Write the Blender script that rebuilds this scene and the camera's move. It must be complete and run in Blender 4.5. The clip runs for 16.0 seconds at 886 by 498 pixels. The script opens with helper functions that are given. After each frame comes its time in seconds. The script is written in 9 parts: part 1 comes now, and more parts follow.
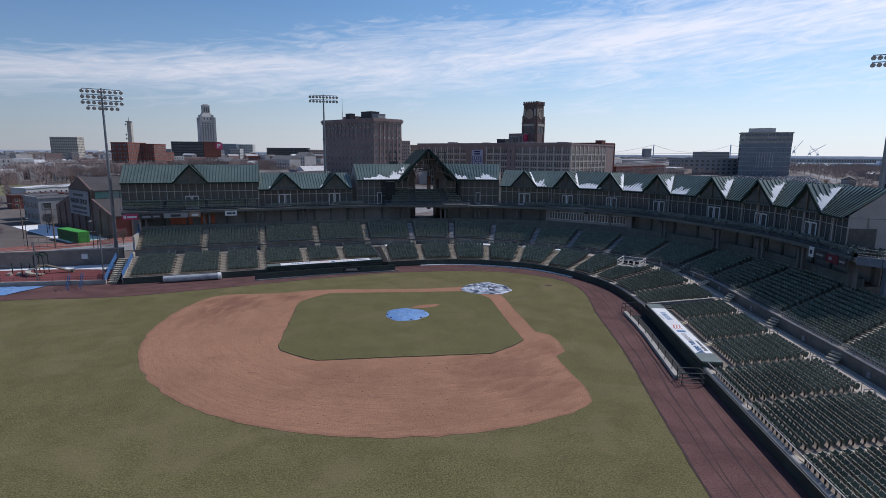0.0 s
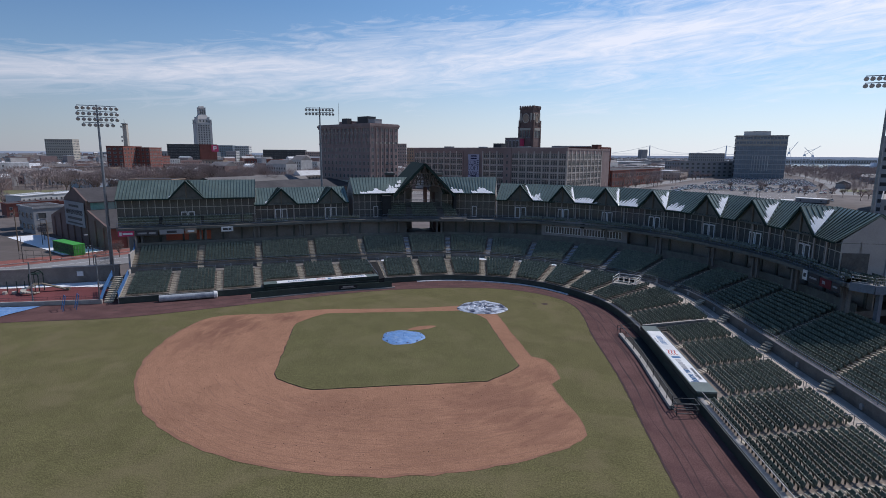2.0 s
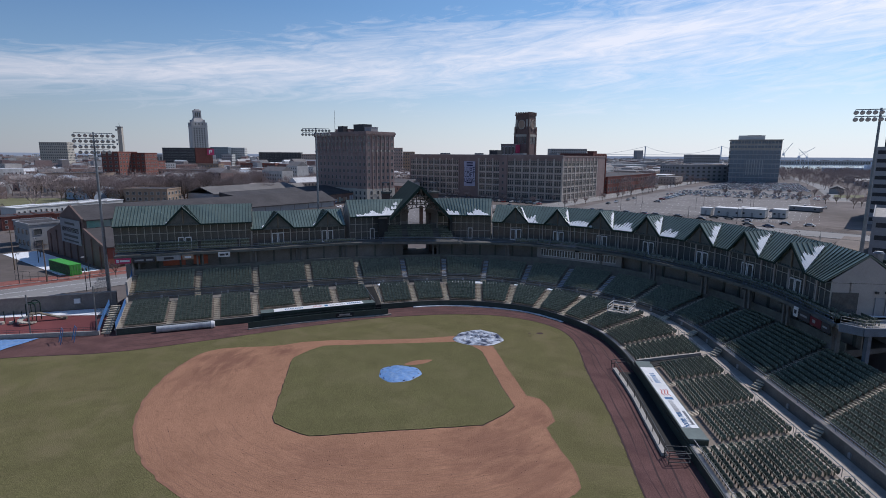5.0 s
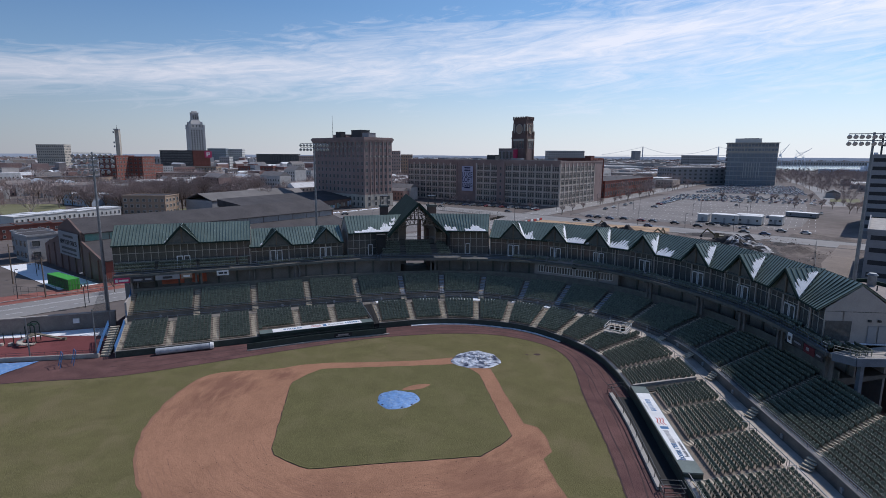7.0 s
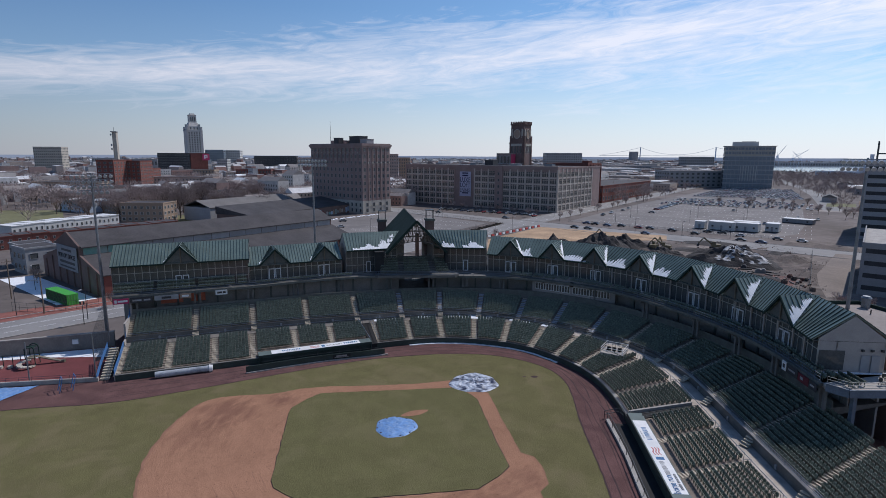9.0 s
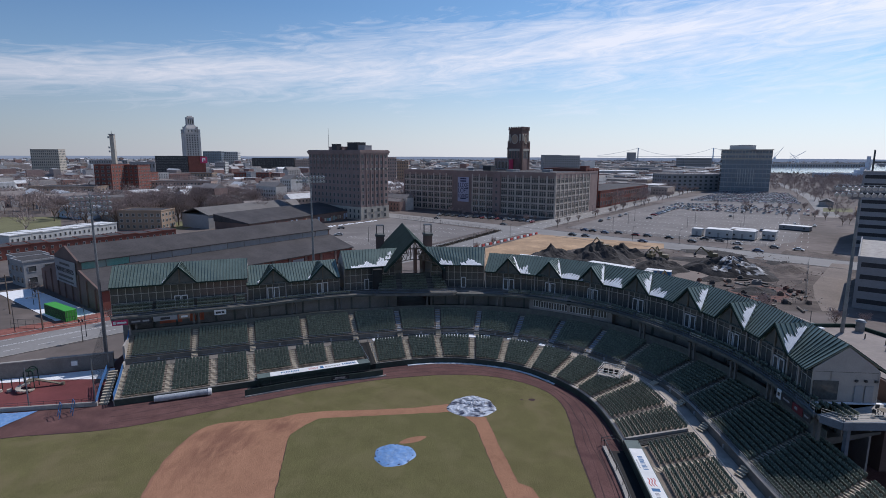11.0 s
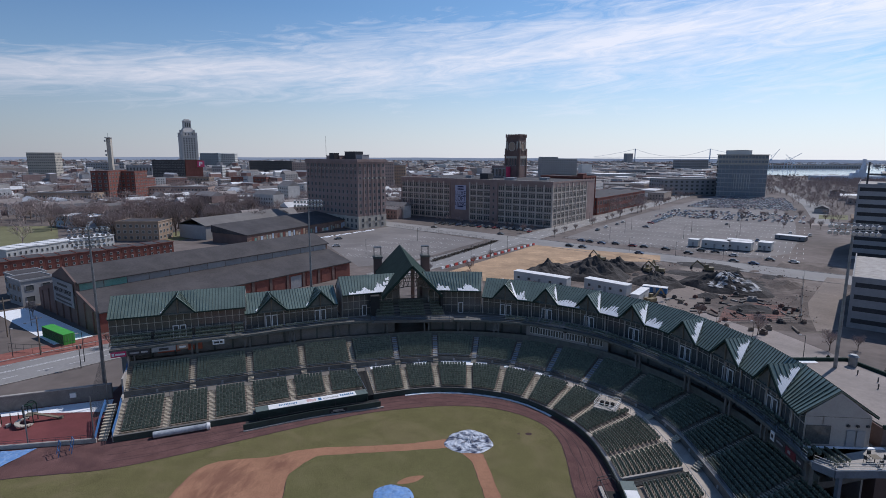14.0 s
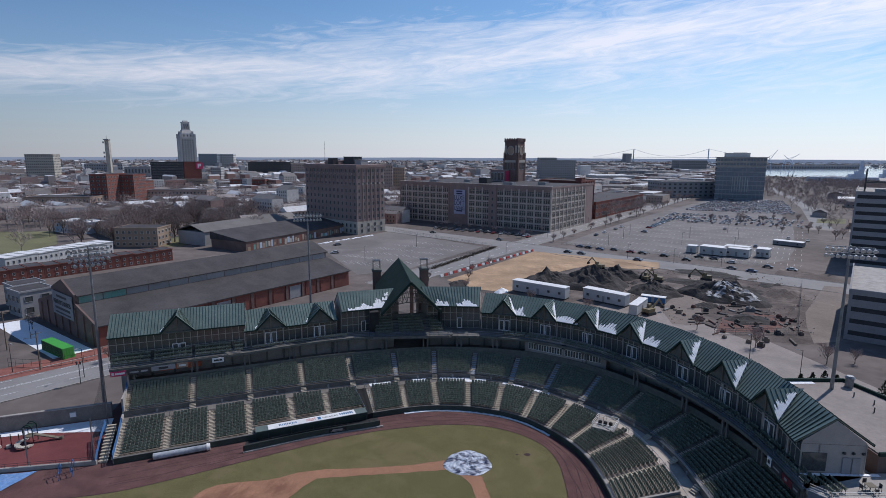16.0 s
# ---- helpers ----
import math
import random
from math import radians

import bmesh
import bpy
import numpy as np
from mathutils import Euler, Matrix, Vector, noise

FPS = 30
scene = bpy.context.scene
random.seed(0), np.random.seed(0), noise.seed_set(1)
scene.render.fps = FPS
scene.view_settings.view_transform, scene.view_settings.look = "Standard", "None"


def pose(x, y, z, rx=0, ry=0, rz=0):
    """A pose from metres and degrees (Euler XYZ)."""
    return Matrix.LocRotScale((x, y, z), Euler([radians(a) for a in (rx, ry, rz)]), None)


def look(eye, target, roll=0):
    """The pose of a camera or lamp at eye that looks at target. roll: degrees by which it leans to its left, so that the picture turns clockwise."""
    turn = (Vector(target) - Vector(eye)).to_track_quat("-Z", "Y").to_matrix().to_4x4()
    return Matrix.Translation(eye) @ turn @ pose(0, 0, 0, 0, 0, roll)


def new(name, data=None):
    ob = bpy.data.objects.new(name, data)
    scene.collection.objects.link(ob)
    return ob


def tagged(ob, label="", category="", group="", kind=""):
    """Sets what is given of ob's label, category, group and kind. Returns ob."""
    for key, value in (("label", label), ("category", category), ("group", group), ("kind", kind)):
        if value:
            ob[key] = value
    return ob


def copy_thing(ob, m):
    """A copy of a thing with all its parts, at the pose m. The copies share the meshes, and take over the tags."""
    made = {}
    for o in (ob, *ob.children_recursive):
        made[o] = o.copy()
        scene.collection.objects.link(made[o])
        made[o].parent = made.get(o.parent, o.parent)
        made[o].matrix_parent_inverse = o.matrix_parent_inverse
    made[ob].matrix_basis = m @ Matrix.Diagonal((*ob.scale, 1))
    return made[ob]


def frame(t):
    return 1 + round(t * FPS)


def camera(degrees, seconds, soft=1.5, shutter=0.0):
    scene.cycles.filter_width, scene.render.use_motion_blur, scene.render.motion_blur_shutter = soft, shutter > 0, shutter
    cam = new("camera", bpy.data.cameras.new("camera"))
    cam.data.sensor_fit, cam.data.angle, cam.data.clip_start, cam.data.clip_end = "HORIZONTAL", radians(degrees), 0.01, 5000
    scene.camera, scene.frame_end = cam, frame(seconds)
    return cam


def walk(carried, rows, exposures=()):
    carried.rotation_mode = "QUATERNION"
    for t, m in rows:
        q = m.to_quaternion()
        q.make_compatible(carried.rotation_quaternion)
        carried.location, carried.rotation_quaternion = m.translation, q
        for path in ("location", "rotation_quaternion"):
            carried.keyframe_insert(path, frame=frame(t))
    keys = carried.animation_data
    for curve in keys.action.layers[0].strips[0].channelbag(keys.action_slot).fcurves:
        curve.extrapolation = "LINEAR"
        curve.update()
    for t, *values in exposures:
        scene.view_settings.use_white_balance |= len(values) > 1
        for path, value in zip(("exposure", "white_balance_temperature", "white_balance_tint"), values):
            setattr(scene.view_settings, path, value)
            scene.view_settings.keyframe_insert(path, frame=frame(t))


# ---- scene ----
cam = camera(78.62, 16.0, soft=0.45)
# seconds, x, y, z, pitch, roll, yaw: a slow climb straight up
PATH = [
    (0.0, -18.025, -77.585, 19.936, -10.011, -0.451, -8.261),
    (1.0, -17.958, -77.404, 21.296, -9.971, -0.439, -8.450),
    (2.0, -17.916, -77.288, 22.725, -9.947, -0.421, -8.615),
    (3.0, -17.892, -77.218, 24.223, -9.932, -0.401, -8.762),
    (4.0, -17.879, -77.178, 25.791, -9.923, -0.379, -8.896),
    (5.0, -17.871, -77.155, 27.426, -9.917, -0.357, -9.019),
    (6.0, -17.863, -77.137, 29.126, -9.911, -0.334, -9.136),
    (7.0, -17.854, -77.116, 30.884, -9.903, -0.312, -9.247),
    (8.0, -17.840, -77.083, 32.693, -9.893, -0.292, -9.355),
    (9.0, -17.820, -77.035, 34.545, -9.881, -0.274, -9.461),
    (10.0, -17.795, -76.968, 36.430, -9.867, -0.258, -9.564),
    (11.0, -17.765, -76.883, 38.335, -9.852, -0.244, -9.665),
    (12.0, -17.732, -76.780, 40.246, -9.840, -0.233, -9.762),
    (13.0, -17.700, -76.663, 42.147, -9.832, -0.224, -9.854),
    (14.0, -17.674, -76.539, 44.022, -9.833, -0.216, -9.937),
    (15.0, -17.657, -76.416, 45.851, -9.848, -0.210, -10.009),
    (16.0, -17.658, -76.305, 47.613, -9.882, -0.205, -10.065),
]
walk(cam, [(t, pose(x, y, z, 90 + pitch, roll, yaw)) for t, x, y, z, pitch, roll, yaw in PATH], [(0.0, 0.32, 6080, 14.5), (16.0, 0.32, 6080, 14.5)])

# ---- light: spring afternoon sun high on the right, thin cirrus ----
TO_SUN = Vector((0.75, 0.42, 1.0)).normalized()
ELEV = math.asin(TO_SUN.z)
AZIM = math.atan2(TO_SUN.x, TO_SUN.y)
SKY, SUN = 0.085, 2.6
world = bpy.data.worlds.new("sky")
scene.world = world
world.use_nodes = True
wt = world.node_tree
wt.nodes.clear()


def node(tree, kind, **props):
    n = tree.nodes.new(kind)
    for k, v in props.items():
        if k in n.inputs:
            n.inputs[k].default_value = v
    return n


def math_node(tree, op, a, b=None):
    n = tree.nodes.new("ShaderNodeMath")
    n.operation = op
    for i, v in enumerate((a, b)):
        if v is None:
            continue
        if isinstance(v, (int, float)):
            n.inputs[i].default_value = v
        else:
            tree.links.new(v, n.inputs[i])
    return n.outputs[0]


def ramp(tree, fac, stops):
    n = tree.nodes.new("ShaderNodeValToRGB")
    while len(n.color_ramp.elements) < len(stops):
        n.color_ramp.elements.new(0.5)
    for e, (pos, col) in zip(n.color_ramp.elements, stops):
        e.position = pos
        e.color = col if len(col) == 4 else (*col, 1)
    tree.links.new(fac, n.inputs[0])
    return n.outputs[0]


def mix(tree, fac, a, b, mode="MIX"):
    n = tree.nodes.new("ShaderNodeMix")
    n.data_type, n.blend_type = "RGBA", mode
    for sock, v in ((n.inputs[0], fac), (n.inputs[6], a), (n.inputs[7], b)):
        if isinstance(v, (int, float)):
            sock.default_value = v
        elif isinstance(v, tuple):
            sock.default_value = (*v, 1)
        else:
            tree.links.new(v, sock)
    return n.outputs[2]


sky = wt.nodes.new("ShaderNodeTexSky")
sky.sky_type, sky.sun_disc = "NISHITA", False
sky.sun_elevation, sky.sun_rotation = ELEV, AZIM
sky.air_density, sky.dust_density, sky.ozone_density = 1.0, 0.0, 3.5
co = wt.nodes.new("ShaderNodeTexCoord")
sep = wt.nodes.new("ShaderNodeSeparateXYZ")
wt.links.new(co.outputs["Generated"], sep.inputs[0])
az = math_node(wt, "ARCTAN2", sep.outputs[0], sep.outputs[1])
el = sep.outputs[2]
# a slanting band of cirrus, with fine streaks along it
lift = math_node(wt, "SUBTRACT", el, math_node(wt, "ADD", math_node(wt, "MULTIPLY", az, 0.085), 0.150))
comb = wt.nodes.new("ShaderNodeCombineXYZ")
wt.links.new(math_node(wt, "MULTIPLY", az, 2.6), comb.inputs[0])
wt.links.new(math_node(wt, "MULTIPLY", lift, 17.0), comb.inputs[1])
n1 = node(wt, "ShaderNodeTexNoise", Scale=1.3, Detail=4.0, Roughness=0.55, Distortion=0.6)
n2 = node(wt, "ShaderNodeTexNoise", Scale=3.6, Detail=9.0, Roughness=0.66, Distortion=1.4)
wt.links.new(comb.outputs[0], n1.inputs["Vector"])
wt.links.new(comb.outputs[0], n2.inputs["Vector"])
wide = math_node(wt, "ADD", math_node(wt, "MULTIPLY", az, 0.055), 0.055)
off = math_node(wt, "DIVIDE", math_node(wt, "ABSOLUTE", lift), math_node(wt, "MAXIMUM", wide, 0.03))
body = math_node(wt, "SUBTRACT", 0.30, math_node(wt, "MULTIPLY", math_node(wt, "MINIMUM", off, 2.0), 0.22))
dens = math_node(wt, "ADD", math_node(wt, "ADD", math_node(wt, "MULTIPLY", n1.outputs[0], 0.45), math_node(wt, "MULTIPLY", n2.outputs[0], 0.55)), body)
cloud = ramp(wt, dens, [(0.54, (0, 0, 0)), (0.68, (0.35, 0.35, 0.35)), (0.88, (0.92, 0.92, 0.92))])
hazef = ramp(wt, el, [(0.0, (0.80, 0.80, 0.80)), (0.07, (0.50, 0.50, 0.50)), (0.14, (0.12, 0.12, 0.12)), (0.24, (0.0, 0.0, 0.0))])
# haze and cloud glow towards the sun's side
side = math_node(wt, "MULTIPLY", math_node(wt, "ADD", math_node(wt, "COSINE", math_node(wt, "SUBTRACT", az, AZIM)), 1.0), 0.5)
glow = ramp(wt, side, [(0.0, (0.30, 0.34, 0.43)), (0.5, (0.392, 0.405, 0.458)), (1.0, (0.90, 0.91, 0.96))])
hazecol = mix(wt, 1.0, glow, (8.6, 8.6, 8.6), "MULTIPLY")
cloudcol = mix(wt, 1.0, mix(wt, 0.45, glow, (1.0, 1.0, 1.0)), (9.0, 9.1, 9.3), "MULTIPLY")
deep = ramp(wt, side, [(0.5, (0.65, 0.75, 0.80)), (1.0, (0.86, 0.98, 1.0))])
skycol = mix(wt, hazef, mix(wt, 1.0, sky.outputs[0], deep, "MULTIPLY"), hazecol)
skycol = mix(wt, cloud, skycol, cloudcol)
bg = node(wt, "ShaderNodeBackground", Strength=SKY)
wt.links.new(skycol, bg.inputs["Color"])
wo = wt.nodes.new("ShaderNodeOutputWorld")
wt.links.new(bg.outputs[0], wo.inputs["Surface"])

sun_data = bpy.data.lights.new("sun", "SUN")
sun_data.energy, sun_data.angle, sun_data.color = SUN, radians(0.53), (1.0, 0.95, 0.87)
sun = new("sun", sun_data)
sun.matrix_world = look(TO_SUN * 400, (0, 0, 0))

# ---- mesh and material helpers ----
class MB:
    """Collects vertices and faces, with a material slot a face."""

    def __init__(self):
        self.v, self.f, self.m = [], [], []

    def poly(self, pts, m=0):
        k = len(self.v)
        self.v += [tuple(p) for p in pts]
        self.f.append(tuple(range(k, k + len(pts))))
        self.m.append(m)
        return self

    def hexa(self, b, t, m=0):
        """A block from four bottom and four top corners, both counterclockwise from above."""
        k = len(self.v)
        self.v += [tuple(p) for p in (*b, *t)]
        self.f += [(k + 3, k + 2, k + 1, k), (k + 4, k + 5, k + 6, k + 7)]
        self.f += [(k + i, k + (i + 1) % 4, k + 4 + (i + 1) % 4, k + 4 + i) for i in range(4)]
        self.m += [m] * 6
        return self

    def box(self, x0, y0, z0, x1, y1, z1, m=0):
        c = ((x0, y0), (x1, y0), (x1, y1), (x0, y1))
        return self.hexa([(*p, z0) for p in c], [(*p, z1) for p in c], m)

    def obox(self, cx, cy, z0, z1, lx, ly, a=0.0, m=0):
        """An upright block round (cx, cy), turned by a radians."""
        ca, sa = math.cos(a), math.sin(a)
        c = [(cx + ca * x - sa * y, cy + sa * x + ca * y) for x, y in ((-lx / 2, -ly / 2), (lx / 2, -ly / 2), (lx / 2, ly / 2), (-lx / 2, ly / 2))]
        return self.hexa([(*p, z0) for p in c], [(*p, z1) for p in c], m)

    def prism(self, pts, z0, z1, m=0):
        """An upright block on an outline, counterclockwise."""
        k, n = len(self.v), len(pts)
        self.v += [(p[0], p[1], z0) for p in pts] + [(p[0], p[1], z1) for p in pts]
        self.f += [tuple(range(k + n - 1, k - 1, -1)), tuple(range(k + n, k + 2 * n))]
        self.f += [(k + i, k + (i + 1) % n, k + n + (i + 1) % n, k + n + i) for i in range(n)]
        self.m += [m] * (n + 2)
        return self

    def bar(self, p, q, w, h=None, m=0):
        """A straight bar of w by h from p to q."""
        p, q, h = Vector(p), Vector(q), h or w
        d = (q - p).normalized()
        s = d.cross(Vector((0, 0, 1)))
        s = s.normalized() if s.length > 1e-4 else Vector((1, 0, 0))
        u = s.cross(d)
        c = [(-w / 2, -h / 2), (w / 2, -h / 2), (w / 2, h / 2), (-w / 2, h / 2)]
        return self.hexa([p + s * a + u * b for a, b in c][::-1], [q + s * a + u * b for a, b in c][::-1], m)

    def tube(self, p, q, r0, r1=None, n=8, m=0):
        p, q = Vector(p), Vector(q)
        r1 = r0 if r1 is None else r1
        d = (q - p).normalized()
        s = d.cross(Vector((0, 0, 1)) if abs(d.z) < 0.95 else Vector((1, 0, 0))).normalized()
        u = s.cross(d)
        k = len(self.v)
        for o, r in ((p, r0), (q, r1)):
            self.v += [tuple(o + (s * math.cos(6.28319 * i / n) + u * math.sin(6.28319 * i / n)) * r) for i in range(n)]
        self.f += [(k + i, k + n + i, k + n + (i + 1) % n, k + (i + 1) % n) for i in range(n)]
        self.f += [tuple(range(k, k + n)), tuple(range(k + 2 * n - 1, k + n - 1, -1))]
        self.m += [m] * (n + 2)
        return self

    def sweep(self, rings, closed=True, caps=True, m=0):
        """One skin through rings of equally many points."""
        k, n = len(self.v), len(rings[0])
        for r in rings:
            self.v += [tuple(p) for p in r]
        for i in range(len(rings) - 1):
            for j in range(n if closed else n - 1):
                a, b = k + i * n + j, k + i * n + (j + 1) % n
                self.f.append((a, b, b + n, a + n))
                self.m.append(m)
        if caps and closed:
            self.f += [tuple(range(k + n - 1, k - 1, -1)), tuple(range(k + (len(rings) - 1) * n, k + len(rings) * n))]
            self.m += [m, m]
        return self

    def window(self, x0, x1, z0, z1, fw, out=0.1, glass=0, frame=1, back=0.05):
        """A frame with its pane set back, in one skin, looking at -y."""
        k = len(self.v)
        for y, i in ((back, 0), (-out, 0), (-out, 1), (-out * 0.25, 1)):
            d = fw if i else 0
            self.v += [(x0 + d, y, z0 + d), (x1 - d, y, z0 + d), (x1 - d, y, z1 - d), (x0 + d, y, z1 - d)]
        for r in range(3):
            for j in range(4):
                a, b = k + r * 4 + j, k + r * 4 + (j + 1) % 4
                self.f.append((a, b, b + 4, a + 4))
                self.m.append(frame)
        self.f.append((k + 12, k + 13, k + 14, k + 15))
        self.m.append(glass)
        return self

    def add(self, other, mat4):
        k = len(self.v)
        self.v += [tuple(mat4 @ Vector(p)) for p in other.v]
        self.f += [tuple(k + i for i in f) for f in other.f]
        self.m += other.m
        return self

    def mesh(self, name, mats):
        me = bpy.data.meshes.new(name)
        me.from_pydata(self.v, [], self.f)
        for mt in mats:
            me.materials.append(mt)
        me.polygons.foreach_set("material_index", self.m)
        bm = bmesh.new()
        bm.from_mesh(me)
        bmesh.ops.recalc_face_normals(bm, faces=bm.faces)
        bm.to_mesh(me)
        bm.free()
        me.update()
        return me


def mats_of(m):
    return list(m) if isinstance(m, (list, tuple)) else [m]


def part(name, mb, material, parent=None, label=""):
    """Links what an MB holds, or a mesh, as one object under a thing or a part."""
    me = mb if isinstance(mb, bpy.types.Mesh) else mb.mesh(name, mats_of(material))
    ob = new(name, me)
    if parent is not None:
        ob.parent = parent
    return tagged(ob, label)


def thing(name, label, category, group="", kind="", at=(0, 0, 0), rz=0.0):
    ob = new(name)
    ob.empty_display_size = 0.3
    ob.matrix_basis = Matrix.LocRotScale(at, Euler((0, 0, rz)), None)
    return tagged(ob, label, category, group, kind)


def solid(name, mb, material, label, category, group="", kind=""):
    """A thing that is one mesh."""
    return tagged(part(name, mb, material), label, category, group, kind)


def surface(name, col, rough=0.8, metal=0.0, var=0.25, scale=1.0, fine=12.0, bump=0.15, spec=0.35, rand=0.0, island=0.0, stain=None, stain_amount=0.5, stain_scale=0.3, stain_at=0.48, stretch=(1, 1, 1), grain=None):
    """A worn real surface: broad stains, fine grain and relief, in metres."""
    mt = bpy.data.materials.new(name)
    mt.use_nodes = True
    t = mt.node_tree
    b = t.nodes["Principled BSDF"]
    b.inputs["Roughness"].default_value, b.inputs["Metallic"].default_value = rough, metal
    b.inputs["Specular IOR Level"].default_value = spec
    tc = t.nodes.new("ShaderNodeTexCoord")
    mp = t.nodes.new("ShaderNodeMapping")
    mp.inputs["Scale"].default_value = stretch
    t.links.new(tc.outputs["Object"], mp.inputs[0])
    big = node(t, "ShaderNodeTexNoise", Scale=scale, Detail=4.0, Roughness=0.6)
    small = node(t, "ShaderNodeTexNoise", Scale=scale * fine, Detail=3.0, Roughness=0.65)
    t.links.new(mp.outputs[0], big.inputs["Vector"])
    t.links.new(mp.outputs[0], small.inputs["Vector"])
    lo = tuple(c * (1 - var) for c in col)
    hi = tuple(min(1, c * (1 + var)) for c in col)
    out = ramp(t, big.outputs[0], [(0.3, lo), (0.5, col), (0.7, hi)])
    gv = var if grain is None else grain
    speck = ramp(t, small.outputs[0], [(0.3, (1 - gv,) * 3), (0.7, (1 + gv * 0.6,) * 3)])
    out = mix(t, 0.8, out, speck, "MULTIPLY")
    if stain:
        sn = node(t, "ShaderNodeTexNoise", Scale=stain_scale, Detail=6.0, Roughness=0.62, Distortion=0.6)
        t.links.new(mp.outputs[0], sn.inputs["Vector"])
        k = ramp(t, sn.outputs[0], [(stain_at, (0, 0, 0)), (stain_at + 0.16, (stain_amount,) * 3)])
        out = mix(t, k, out, stain)
    for amount, kind, socket in ((rand, "ShaderNodeObjectInfo", "Random"), (island, "ShaderNodeNewGeometry", "Random Per Island")):
        if amount:
            oi = t.nodes.new(kind)
            k = ramp(t, oi.outputs[socket], [(0.0, (1 - amount,) * 3), (1.0, (1 + amount,) * 3)])
            out = mix(t, 1.0, out, k, "MULTIPLY")
    t.links.new(out, b.inputs["Base Color"])
    if bump:
        bp = node(t, "ShaderNodeBump", Strength=bump, Distance=0.05)
        t.links.new(small.outputs[0], bp.inputs["Height"])
        t.links.new(bp.outputs[0], b.inputs["Normal"])
    return mt


def palette(name, colours, source="Random", rough=0.7, metal=0.0, spec=0.4):
    """One of several colours, by object or by island."""
    mt = bpy.data.materials.new(name)
    mt.use_nodes = True
    t = mt.node_tree
    b = t.nodes["Principled BSDF"]
    oi = t.nodes.new("ShaderNodeObjectInfo" if source == "Random" else "ShaderNodeNewGeometry")
    r = t.nodes.new("ShaderNodeValToRGB")
    r.color_ramp.interpolation = "CONSTANT"
    while len(r.color_ramp.elements) < len(colours):
        r.color_ramp.elements.new(0.5)
    for i, (e, c) in enumerate(zip(r.color_ramp.elements, colours)):
        e.position, e.color = i / len(colours), (*c, 1)
    t.links.new(oi.outputs[source], r.inputs[0])
    tc = t.nodes.new("ShaderNodeTexCoord")
    nz = node(t, "ShaderNodeTexNoise", Scale=0.35, Detail=5.0, Roughness=0.65)
    t.links.new(tc.outputs["Object"], nz.inputs["Vector"])
    g = ramp(t, nz.outputs[0], [(0.3, (0.75, 0.75, 0.75)), (0.7, (1.15, 1.15, 1.15))])
    t.links.new(mix(t, 0.8, r.outputs[0], g, "MULTIPLY"), b.inputs["Base Color"])
    b.inputs["Roughness"].default_value, b.inputs["Metallic"].default_value = rough, metal
    b.inputs["Specular IOR Level"].default_value = spec
    return mt


M = {}
M["grass"] = surface("turf", (0.146, 0.132, 0.060), 0.95, var=0.12, scale=0.3, fine=30, bump=0.8, spec=0.1, grain=0.75, stain=(0.185, 0.150, 0.085), stain_amount=0.5, stain_scale=0.16)
M["infield"] = surface("infield_turf", (0.138, 0.128, 0.058), 0.95, var=0.10, scale=0.3, fine=30, bump=0.8, spec=0.1, grain=0.75, stain=(0.165, 0.143, 0.075), stain_amount=0.45, stain_scale=0.2)


